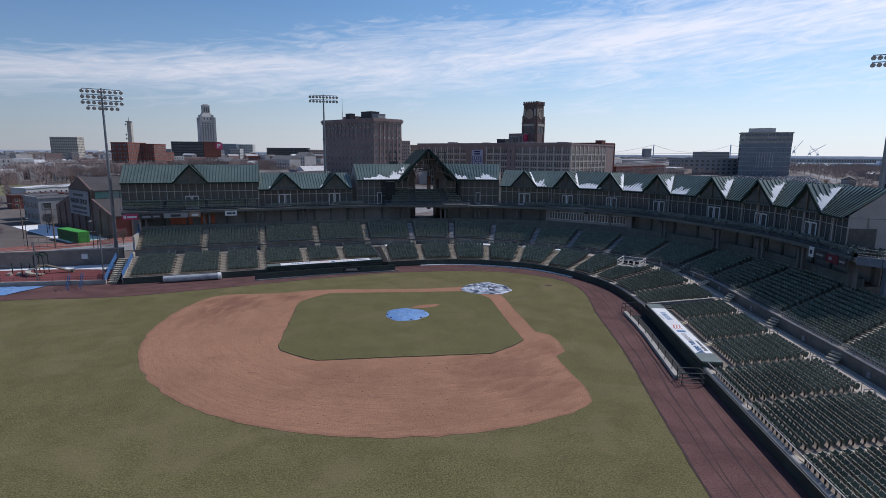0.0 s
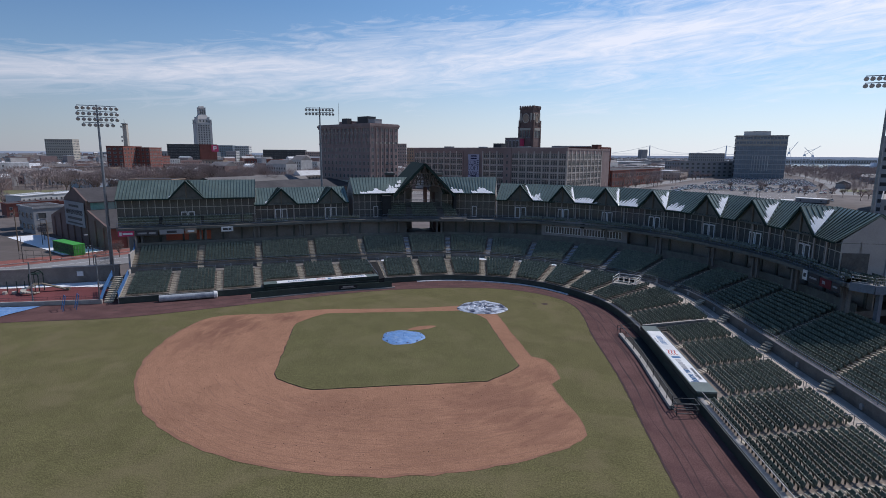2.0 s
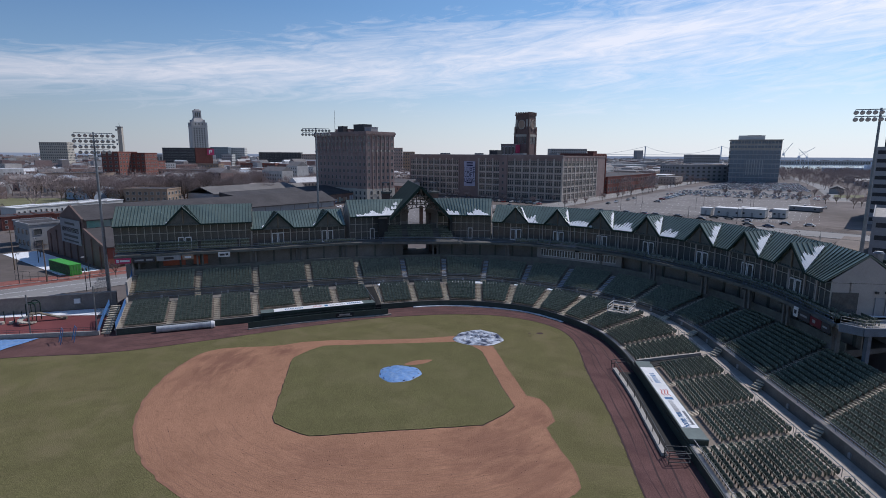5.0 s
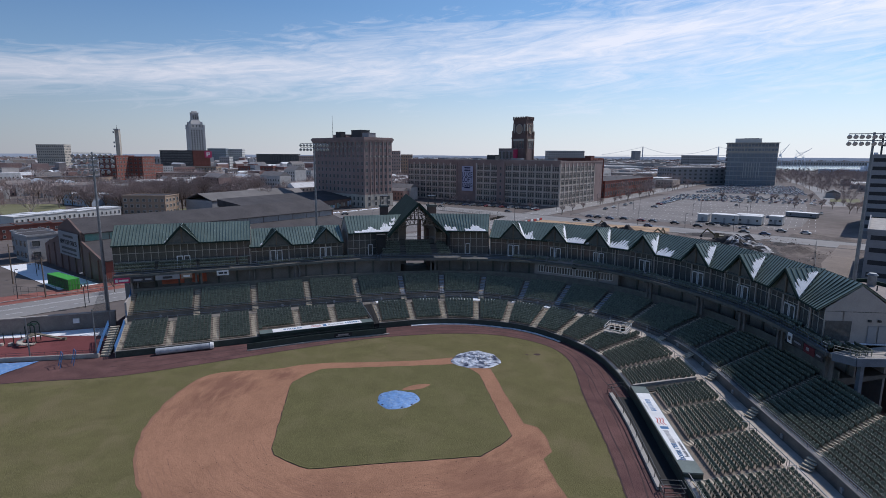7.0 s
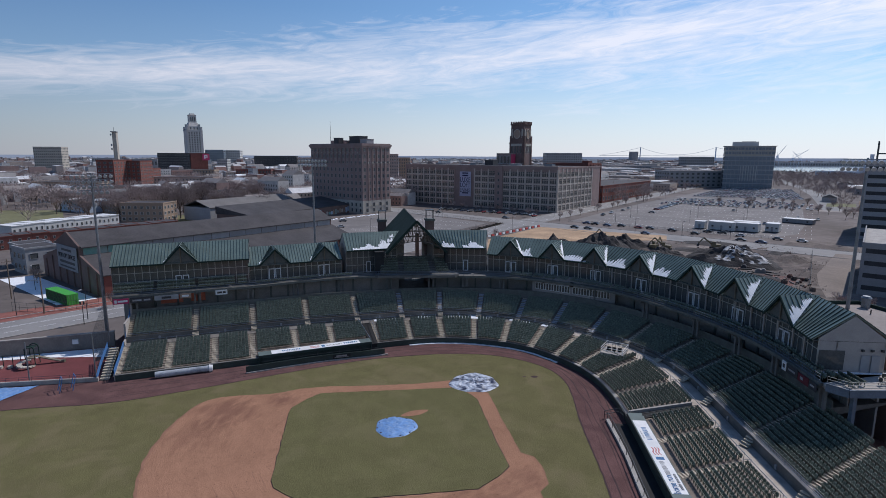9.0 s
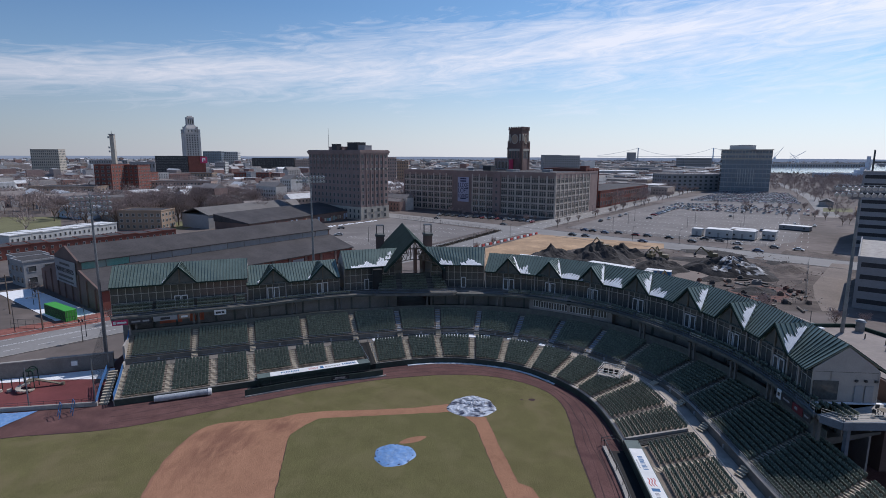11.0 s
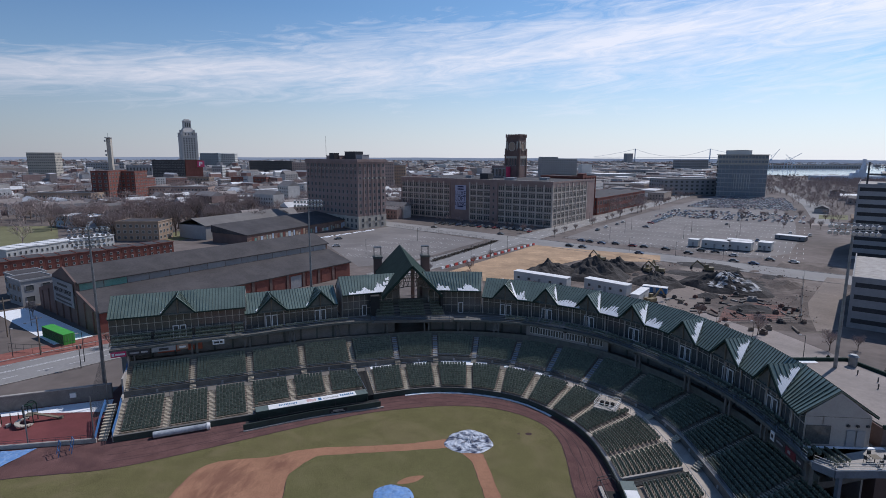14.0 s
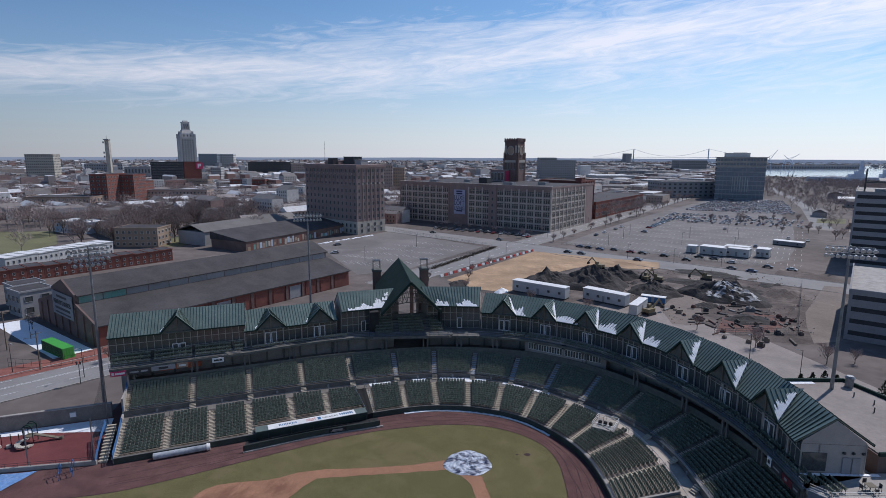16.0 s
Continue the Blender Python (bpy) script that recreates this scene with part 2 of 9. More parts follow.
def raked_clay(name, col, centre, damp):
    """Clay dragged in rings round the mound, with damp patches of their own shape."""
    mt = bpy.data.materials.new(name)
    mt.use_nodes = True
    t = mt.node_tree
    b = t.nodes["Principled BSDF"]
    b.inputs["Roughness"].default_value, b.inputs["Specular IOR Level"].default_value = 0.95, 0.1
    tc = t.nodes.new("ShaderNodeTexCoord")
    sp = t.nodes.new("ShaderNodeSeparateXYZ")
    t.links.new(tc.outputs["Object"], sp.inputs[0])
    dx, dy = math_node(t, "SUBTRACT", sp.outputs[0], centre[0]), math_node(t, "SUBTRACT", sp.outputs[1], centre[1])
    rad = math_node(t, "SQRT", math_node(t, "ADD", math_node(t, "MULTIPLY", dx, dx), math_node(t, "MULTIPLY", dy, dy)))
    ang = math_node(t, "ARCTAN2", dx, dy)
    polar = t.nodes.new("ShaderNodeCombineXYZ")
    t.links.new(math_node(t, "MULTIPLY", rad, 0.9), polar.inputs[0])
    t.links.new(math_node(t, "MULTIPLY", ang, 7.0), polar.inputs[1])

    def field(scale, detail, vec, dist=0.0):
        n = node(t, "ShaderNodeTexNoise", Scale=scale, Detail=detail, Roughness=0.62, Distortion=dist)
        t.links.new(vec, n.inputs["Vector"])
        return n.outputs[0]
    broad = field(0.11, 5.0, tc.outputs["Object"], 0.8)
    rake = field(1.0, 5.0, polar.outputs[0], 0.5)
    comb = field(3.1, 2.0, polar.outputs[0], 0.2)
    grit = field(9.0, 3.0, tc.outputs["Object"])
    out = ramp(t, broad, [(0.3, tuple(c * 0.86 for c in col)), (0.5, col), (0.7, tuple(c * 1.12 for c in col))])
    out = mix(t, 0.9, out, ramp(t, rake, [(0.3, (0.91, 0.90, 0.89)), (0.7, (1.07, 1.07, 1.07))]), "MULTIPLY")
    out = mix(t, 0.8, out, ramp(t, comb, [(0.3, (0.90, 0.89, 0.89)), (0.7, (1.07, 1.07, 1.07))]), "MULTIPLY")
    out = mix(t, 0.85, out, ramp(t, grit, [(0.30, (0.66, 0.64, 0.64)), (0.5, (1.0, 1.0, 1.0)), (0.75, (1.14, 1.14, 1.14))]), "MULTIPLY")
    for x, y, r, k in damp:
        ex, ey = math_node(t, "SUBTRACT", sp.outputs[0], x), math_node(t, "SUBTRACT", sp.outputs[1], y)
        d = math_node(t, "DIVIDE", math_node(t, "SQRT", math_node(t, "ADD", math_node(t, "MULTIPLY", ex, ex), math_node(t, "MULTIPLY", ey, ey))), r)
        d = math_node(t, "ADD", d, math_node(t, "MULTIPLY", math_node(t, "SUBTRACT", rake, 0.5), 2.4))
        out = mix(t, ramp(t, d, [(0.25, (k, k, k)), (1.0, (0, 0, 0))]), out, (0.19, 0.095, 0.066))
    t.links.new(out, b.inputs["Base Color"])
    bp = node(t, "ShaderNodeBump", Strength=0.8, Distance=0.05)
    t.links.new(grit, bp.inputs["Height"])
    t.links.new(bp.outputs[0], b.inputs["Normal"])
    return mt


M["clay"] = raked_clay("infield_clay", (0.325, 0.176, 0.112), (-13.04, -13.04), ((-35.5, -4.5, 4.5, 0.75), (-28.5, -2.0, 2.2, 0.8), (-37.5, -10.5, 4.0, 0.4), (-6.0, -31.0, 6.0, 0.5), (-3.0, -36.0, 5.0, 0.35), (0.2, -25.5, 3.0, 0.45), (-22.0, -31.0, 4.0, 0.25)))
M["track"] = surface("track_cinder", (0.145, 0.079, 0.074), 0.95, var=0.2, scale=0.35, fine=24, grain=0.55, bump=0.9, spec=0.1, stain=(0.082, 0.046, 0.047), stain_amount=0.65, stain_scale=0.16)
M["clay_dark"] = surface("damp_clay", (0.27, 0.138, 0.088), 0.95, var=0.15, scale=0.8, grain=0.3)
M["rut"] = surface("rut_soil", (0.06, 0.035, 0.035), 0.95, var=0.2, scale=1)
M["concrete"] = surface("grey_concrete", (0.37, 0.345, 0.32), 0.85, var=0.16, scale=0.4, fine=20, bump=0.1, stain=(0.22, 0.2, 0.19), stain_amount=0.5, stain_scale=0.5)
# darker concrete tone for the walkway from first base past home plate
M["aisle_dark"] = surface("dark_aisle_concrete", (0.17, 0.155, 0.14), 0.85, var=0.2, scale=0.5, fine=16, bump=0.1)
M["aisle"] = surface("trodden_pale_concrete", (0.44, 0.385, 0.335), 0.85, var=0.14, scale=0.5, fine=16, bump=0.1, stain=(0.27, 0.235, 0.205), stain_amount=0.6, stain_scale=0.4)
M["dugout_roof"] = surface("grey_green_roof_paint", (0.12, 0.155, 0.148), 0.6, var=0.15, scale=0.6, fine=12)
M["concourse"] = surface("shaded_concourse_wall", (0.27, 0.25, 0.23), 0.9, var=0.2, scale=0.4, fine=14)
M["tread"] = surface("stair_concrete", (0.47, 0.41, 0.32), 0.85, var=0.2, scale=0.8, fine=12, bump=0.1, island=0.18)
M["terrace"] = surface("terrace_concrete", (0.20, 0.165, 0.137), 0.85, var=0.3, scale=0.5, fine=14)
M["dark_conc"] = surface("dark_painted_concrete", (0.14, 0.136, 0.128), 0.75, var=0.25, scale=0.5, fine=14)
M["wall_green"] = surface("dark_green_padding", (0.038, 0.055, 0.048), 0.55, var=0.25, scale=0.6, fine=10, spec=0.4)
M["seat"] = surface("dark_green_plastic", (0.122, 0.142, 0.108), 0.36, var=0.2, scale=1.5, bump=0.0, spec=0.42, island=0.25, rand=0.2)
M["seat_metal"] = surface("seat_casting", (0.03, 0.04, 0.04), 0.5, metal=0.4, var=0.2, bump=0.0)
M["steel"] = surface("galvanised_steel", (0.24, 0.25, 0.265), 0.5, metal=0.7, var=0.2, scale=1.0)
M["dark_steel"] = surface("dark_steel", (0.075, 0.08, 0.085), 0.5, metal=0.6, var=0.2, scale=1.0)
M["rail_blue"] = surface("blue_rail_paint", (0.06, 0.15, 0.33), 0.5, var=0.15, scale=1.0)
M["rail_slate"] = surface("slate_blue_rail", (0.14, 0.175, 0.225), 0.5, metal=0.2, var=0.2, scale=1.0)
M["roof"] = surface("green_metal_roof", (0.165, 0.215, 0.185), 0.32, metal=0.3, var=0.16, scale=0.3, fine=9, bump=0.03, spec=0.8, stain=(0.125, 0.175, 0.15), stain_amount=0.5, stain_scale=0.4)
M["seam"] = surface("roof_seam", (0.06, 0.085, 0.072), 0.5, metal=0.3, var=0.15, scale=0.3, bump=0.0)
M["roof_dark"] = surface("dark_green_shingle", (0.024, 0.044, 0.038), 0.9, spec=0.15, var=0.2, scale=0.5, fine=14)
M["gable"] = surface("dark_gable_board", (0.13, 0.136, 0.124), 0.75, var=0.25, scale=1.0)
M["lamp_shell"] = surface("lamp_aluminium", (0.55, 0.56, 0.57), 0.4, metal=0.6, var=0.1, scale=2.0, bump=0.0)
M["truss"] = surface("dark_truss_timber", (0.13, 0.11, 0.09), 0.85, var=0.2, scale=1.0)
M["timber"] = surface("weathered_post", (0.17, 0.145, 0.11), 0.8, var=0.2, scale=1.0)
M["glass"] = surface("dark_window_glass", (0.09, 0.095, 0.095), 0.12, var=0.3, scale=0.3, bump=0.0, spec=0.6)
M["mullion"] = surface("bronze_mullion", (0.40, 0.395, 0.36), 0.5, metal=0.3, var=0.2)
M["white"] = surface("white_paint", (0.74, 0.74, 0.74), 0.6, var=0.08, scale=0.8, stain=(0.5, 0.5, 0.5), stain_amount=0.3)
M["cream"] = surface("stucco_wall", (0.42, 0.38, 0.35), 0.9, var=0.1, scale=0.4, fine=20, stain=(0.34, 0.3, 0.28), stain_amount=0.35)
M["press"] = surface("press_box_stucco", (0.33, 0.305, 0.29), 0.9, var=0.12, scale=0.4, fine=16)
M["snow"] = surface("old_snow", (0.86, 0.88, 0.91), 0.6, var=0.05, scale=0.7, bump=0.3, stain=(0.66, 0.67, 0.69), stain_amount=0.5, stain_scale=0.7)
M["brick"] = surface("dark_brick", (0.178, 0.118, 0.104), 0.9, var=0.22, scale=0.15, fine=30, stain=(0.115, 0.09, 0.084), stain_amount=0.5, stain_scale=0.06)
M["red_brick"] = surface("red_brick", (0.20, 0.075, 0.060), 0.9, var=0.2, scale=0.3, fine=20, stain=(0.13, 0.055, 0.048), stain_amount=0.5, stain_scale=0.1)
M["limestone"] = surface("pale_limestone", (0.47, 0.43, 0.37), 0.85, var=0.12, scale=0.2, fine=20, stain=(0.33, 0.3, 0.27), stain_amount=0.5, stain_scale=0.12)
M["asphalt"] = surface("asphalt", (0.178, 0.163, 0.158), 0.9, var=0.18, scale=0.05, fine=30, bump=0.1, stain=(0.245, 0.225, 0.215), stain_amount=0.55, stain_scale=0.035)
M["city"] = surface("city_ground", (0.15, 0.125, 0.115), 0.95, var=0.35, scale=0.012, fine=14, bump=0.0, stain=(0.095, 0.08, 0.072), stain_amount=0.7, stain_scale=0.02)
M["blue_tarp"] = surface("blue_tarpaulin", (0.15, 0.29, 0.56), 0.42, var=0.2, scale=1.4, fine=5, bump=0.8, spec=0.5, stain=(0.36, 0.46, 0.62), stain_amount=0.5, stain_scale=2.4)
M["silver_tarp"] = surface("silver_tarpaulin", (0.52, 0.56, 0.64), 0.42, var=0.2, scale=0.9, fine=6, bump=0.7, stain=(0.018, 0.025, 0.06), stain_amount=1.0, stain_scale=0.8, stain_at=0.44, stretch=(0.7, 1.2, 1))
M["roll"] = surface("rolled_tarp", (0.40, 0.42, 0.45), 0.45, var=0.15, scale=0.8, fine=8, bump=0.4, stain=(0.15, 0.17, 0.2), stain_amount=0.6, stain_scale=0.6)
M["pale_box"] = surface("pale_grey_paint", (0.27, 0.28, 0.29), 0.6, var=0.1)
M["icy"] = surface("icy_step", (0.40, 0.43, 0.49), 0.5, var=0.15, scale=1.0)
# black of dark panels, also laid down as shade before the dugout
M["flat_black"] = surface("black_panel_and_shade", (0.03, 0.031, 0.032), 0.85, var=0.25, scale=0.8)
M["column"] = surface("painted_column", (0.17, 0.165, 0.16), 0.8, var=0.15, scale=0.5)
# black fittings, and the painted shade of ramps and dugout insides
M["black"] = surface("black_paint_and_shade", (0.012, 0.012, 0.013), 0.8, var=0.2)

# ---- plan of the ballpark: home plate at the origin, first base at -x, third base at -y ----
GZ = -2.5          # street level round the ballpark
N_LOW, N_UP = 12, 12
Z_F, Z_A, Z_U, Z_T, Z_DECK = 0.85, 2.3, 3.2, 5.6, 9.2
# front wall, back of the lower rows, front of the upper rows, back of the upper rows, deck edge
STATIONS = [
    ((-54.4, 8.6), (-56.4, 17.8), (-56.9, 20.0), (-58.2, 26.2), (-60.6, 24.9)),
    ((-44.3, 10.6), (-46.3, 19.8), (-46.8, 22.1), (-48.0, 28.2), (-49.2, 27.5)),
    ((-34.3, 12.7), (-36.2, 21.9), (-36.7, 24.2), (-37.9, 30.4), (-37.9, 30.0)),
    ((-24.5, 14.9), (-26.0, 23.7), (-26.4, 26.0), (-27.4, 32.5), (-27.8, 33.3)),
    ((-15.0, 17.0), (-15.6, 24.8), (-15.9, 27.1), (-16.6, 34.0), (-16.9, 35.3)),
    ((-5.5, 18.3), (-5.5, 25.6), (-5.5, 27.9), (-5.3, 34.8), (-5.0, 34.4)),
    ((0.9, 17.6), (1.8, 25.2), (2.2, 27.5), (3.6, 33.9), (3.8, 33.3)),
    ((6.9, 15.3), (9.4, 22.6), (10.3, 24.8), (13.0, 31.3), (12.6, 31.0)),
    ((12.3, 11.4), (16.6, 17.4), (18.1, 19.2), (22.9, 25.9), (21.8, 26.0)),
    ((16.3, 5.0), (22.9, 9.6), (24.9, 10.9), (31.2, 16.2), (30.0, 16.6)),
    ((18.3, -2.0), (26.8, 0.6), (29.4, 1.4), (36.8, 3.6), (34.8, 3.6)),
    ((18.2, -9.0), (27.75, -7.6), (30.8, -7.1), (38.6, -6.4), (36.6, -7.0)),
    ((16.6, -18.0), (26.75, -16.75), (29.7, -16.0), (38.6, -15.2), (36.4, -16.0)),
    ((13.6, -29.5), (24.3, -28.4), (27.3, -27.6), (36.8, -26.2), (34.0, -27.0)),
    ((10.75, -41.0), (21.7, -40.7), (24.7, -39.8), (33.8, -38.0), (33.0, -31.0)),
    ((5.55, -62.0), (16.4, -61.7), (19.4, -60.8), (28.0, -59.0), (33.0, -31.5)),
]
F, A, U, T, D = range(5)


def spline(pts, u):
    """A Catmull-Rom curve through pts at u, from 0 to len(pts) - 1."""
    i = max(0, min(len(pts) - 2, int(u)))
    f = u - i
    p = [Vector(pts[max(0, min(len(pts) - 1, k))]) for k in (i - 1, i, i + 1, i + 2)]
    return 0.5 * (2 * p[1] + (p[2] - p[0]) * f + (2 * p[0] - 5 * p[1] + 4 * p[2] - p[3]) * f * f + (3 * p[1] - p[0] - 3 * p[2] + p[3]) * f ** 3)


LINES = [[s[k] for s in STATIONS] for k in range(5)]


def bowl(line, u):
    return spline(LINES[line], u)


def between(l0, l1, f, u):
    return bowl(l0, u).lerp(bowl(l1, u), f)


def u_near(line, p):
    p = Vector(p)
    return min((i * 0.01 for i in range(0, 1501)), key=lambda u: (bowl(line, u) - p).length)


def strip(mb, line_a, z_a, line_b, z_b, us, m=0):
    """A ribbon between two curves, places and heights given as functions of u."""
    for u, w in zip(us[:-1], us[1:]):
        a, b, c, d = line_a(u), line_a(w), line_b(w), line_b(u)
        mb.poly([(*a, z_a(u)), (*b, z_a(w)), (*c, z_b(w)), (*d, z_b(u))], m)


def frange(a, b, n):
    return [a + (b - a) * i / n for i in range(n + 1)]


U_END = 15.0
US = frange(0, U_END, 150)

# ---- ground: one sheet to the horizon ----
g = MB()
g.poly([(-4700, -4700, GZ), (4700, -4700, GZ), (4700, 4700, GZ), (-4700, 4700, GZ)])
solid("ground", g, M["city"], "dull brown and grey ground of a winter city", "ground", kind="structure")

# low wooded hills that close the distance, their blue haze put into a glow
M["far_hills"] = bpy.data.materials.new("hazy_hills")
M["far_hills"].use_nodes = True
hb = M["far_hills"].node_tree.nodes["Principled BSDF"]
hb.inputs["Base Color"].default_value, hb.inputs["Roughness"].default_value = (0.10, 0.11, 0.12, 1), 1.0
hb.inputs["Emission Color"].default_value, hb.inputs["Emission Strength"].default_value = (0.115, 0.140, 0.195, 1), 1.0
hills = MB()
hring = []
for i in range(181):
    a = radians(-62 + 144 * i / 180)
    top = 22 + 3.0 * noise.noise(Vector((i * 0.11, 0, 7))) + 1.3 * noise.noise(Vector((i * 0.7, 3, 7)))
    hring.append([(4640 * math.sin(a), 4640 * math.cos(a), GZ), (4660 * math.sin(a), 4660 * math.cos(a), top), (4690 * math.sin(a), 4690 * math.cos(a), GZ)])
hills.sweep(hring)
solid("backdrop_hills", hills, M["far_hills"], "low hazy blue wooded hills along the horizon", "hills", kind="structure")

# ---- playing field ----
MOUND = (-13.04, -13.04)
INNER = [(-140, -14), (-90, -4), (-66.5, 0.3), (-53, 0.7), (-43, 3.2), (-25.5, 9.0), (-15.2, 11.7), (-6.2, 12.4), (-0.2, 12.0), (5.6, 10.4), (10.2, 7.2), (13.2, 3.0), (14.0, -2.0), (12.9, -8.0), (11.0, -15.0), (8.3, -27.5), (5.4, -38.2), (2.4, -49.6), (-1.0, -63)]
inner = [tuple(spline(INNER, i * 0.2)) for i in range(5 * (len(INNER) - 1) + 1)]
slab = MB()
slab.prism([(-150, -170), (20, -170), (30, -62), (50, -20), (46, 10), (30, 40), (-40, 46), (-62, 34), (-62, 9), (-150, 9)], GZ - 0.5, -0.004)
solid("warning_track", slab, M["track"], "reddish brown cinder warning track with wheel ruts", "warning track", kind="structure")
turf = MB()
turf.poly([(x, y, 0.02) for x, y in inner] + [(-20, -168, 0.02), (-148, -168, 0.02)])
solid("outfield_grass", turf, M["grass"], "worn winter outfield turf in dull olive green", "grass", kind="structure")


def clay_outline():
    pts = []
    R = 28.96
    a0 = math.atan2(-39.6 + 13.04, -2.0 + 13.04)
    a1 = math.atan2(-1.4 + 13.04, -39.6 + 13.04) - 2 * math.pi
    for i in range(73):
        a = a0 + (a1 - a0) * i / 72
        r = R + 0.06 * math.sin(i * 1.7) + 0.04 * math.sin(i * 4.3 + 1)
        pts.append((MOUND[0] + r * math.cos(a), MOUND[1] + r * math.sin(a)))
    pts += [(-38.7, -0.5), (-37.2, 0.2), (-34.6, 0.4), (-30.5, 0.2), (-28.4, 0.6), (-26.2, 1.4), (-22, 1.6), (-18, 1.1), (-13.6, 0.7), (-8.6, 0.5), (-3.6, 0.9), (1.2, -4.4), (1.05, -11.5), (0.95, -20.7), (1.5, -21.2), (2.3, -21.9), (2.5, -24.0), (2.1, -27.0), (0.95, -28.0), (0.6, -28.3), (0.6, -31.8), (0.65, -35.2), (0.5, -37.0), (0.1, -38.3), (-0.9, -39.2)]
    return pts


clay = MB()
clay.poly([(x, y, 0.035) for x, y in clay_outline()][::-1])
solid("infield_clay", clay, M["clay"], "raked reddish clay of the baseball infield", "infield dirt", kind="structure")
INFIELD = [(-27.0, -6.4), (-26.7, -4.7), (-24.9, -2.3), (-23.1, -0.7), (-20.2, -0.9), (-3.9, -1.8), (-1.9, -3.7), (-0.9, -6.0), (-1.2, -18.5), (-1.2, -23.3), (-2.9, -25.0), (-5.6, -26.8), (-15.0, -26.6), (-22.9, -26.5), (-24.7, -25.2), (-26.7, -23.3), (-27.1, -22.0)]


def worn(pts, amount, seed, closed=True, step=0.8):
    """An outline cut by hand: points along it, each a little off the line."""
    rnd, out = random.Random(seed), []
    for a, b in zip(pts, pts[1:] + pts[:1] if closed else pts[1:]):
        a, b = Vector(a), Vector(b)
        n = max(1, int((b - a).length / step))
        for i in range(n):
            p = a.lerp(b, i / n)
            out.append((p.x + rnd.uniform(-amount, amount), p.y + rnd.uniform(-amount, amount)))
    return out if closed else out + [pts[-1]]


def edge_strip(pts, w, z, seed, closed=True):
    """A narrow ragged ribbon along an outline."""
    rnd, mb = random.Random(seed), MB()
    n = len(pts)
    rings = []
    for i, p in enumerate(pts):
        a, b = Vector(pts[(i - 1) % n if closed else max(0, i - 1)]), Vector(pts[(i + 1) % n if closed else min(n - 1, i + 1)])
        d = (b - a).normalized()
        s = Vector((-d.y, d.x)) * w
        p = Vector(p)
        rings.append((p - s * rnd.uniform(0.3, 1.0), p + s * rnd.uniform(0.3, 1.0)))
    for a, b in zip(rings, rings[1:] + rings[:1] if closed else rings[1:]):
        mb.poly([(*a[0], z), (*b[0], z), (*b[1], z), (*a[1], z)])
    return mb


ring = worn(INFIELD, 0.06, 41)
grass_in = MB()
grass_in.prism(ring[::-1], 0.02, 0.085)
solid("infield_grass", grass_in, M["infield"], "square of olive green infield turf with a raised lip", "grass", kind="structure")
solid("infield_edge", edge_strip(ring, 0.13, 0.041, 42), M["rut"], "dark soil cut along the edge of the infield turf", "soil", kind="structure")
clay_rim = [(x, y) for x, y in clay_outline()]
solid("outfield_edge", edge_strip(worn(clay_rim[80:], 0.05, 43, False), 0.10, 0.039, 44, False), M["clay_dark"], "dark trodden edge between clay and turf", "soil", kind="structure")
solid("outfield_lip", edge_strip(clay_rim[:73], 0.22, 0.0385, 45, False), M["clay_dark"], "trodden rim where the clay meets the outfield turf", "soil", kind="structure")
track_rim = [tuple(spline(INNER, t)) for t in frange(2, len(INNER) - 1, 260)]
solid("track_edge", edge_strip(track_rim, 0.13, 0.047, 46, False), M["rut"], "dark ragged soil edge where the turf meets the cinder track", "soil", kind="structure")
ruts = MB()
for off in (0.7, 1.05, 1.5, 2.05, 2.6, 3.1):
    pts = [between(F, F, 0, u) for u in frange(0.0, 15, 90)]
    prev = None
    for i, p in enumerate(pts):
        q = Vector(spline(INNER, min(17.99, 3.0 + i * 3 / 25.2 if i < 25.2 else 6.0 + (i - 25.2) * 12.0 / 64.8)))
        c = p.lerp(q, 0.25 * off + 0.045 * math.sin(i * 0.23 + off * 5) + 0.02 * math.sin(i * 1.1 + off * 3))
        d = (pts[min(i + 1, 90)] - pts[max(i - 1, 0)]).normalized()
        s = Vector((-d.y, d.x)) * max(0.012, 0.05 + 0.05 * math.sin(i * 0.7 + off * 7) * math.sin(i * 0.19 + off))
        cur = (c - s, c + s)
        if prev:
            ruts.poly([(*prev[0], 0.004), (*cur[0], 0.004), (*cur[1], 0.004), (*prev[1], 0.004)])
        prev = cur
solid("wheel_ruts", ruts, M["rut"], "dark wheel ruts along the cinder track", "ruts", kind="structure")


def crumpled(name, cx, cy, r, zh, mat, label, seed, folds, squash=1.0, jag=0.3):
    rnd = random.Random(seed)
    mb, n, k = MB(), 40, 12
    ph = [rnd.uniform(0, 6.28) for _ in range(6)]
    rows = []
    for j in range(k + 1):
        f = j / k
        row = []
        for i in range(n):
            a = 2 * math.pi * i / n
            rr = r * f * (1 + 0.05 * math.sin(3 * a + ph[0]) + 0.03 * math.sin(7 * a + ph[1]))
            x, y = rr * math.cos(a), rr * math.sin(a) * squash
            h = zh * (1 - f ** 3) + folds * (1 - f * 0.7) * (abs(math.sin(2.3 * x + 1.2 * y + ph[2])) * abs(math.sin(1.9 * y - 1.1 * x + ph[3])) + jag * rnd.random())
            row.append((cx + x, cy + y, 0.06 + (h if j < k else 0.0)))
        rows.append(row)
    for j in range(k):
        for i in range(n):
            mb.poly([rows[j][i], rows[j + 1][i], rows[j + 1][(i + 1) % n], rows[j][(i + 1) % n]])
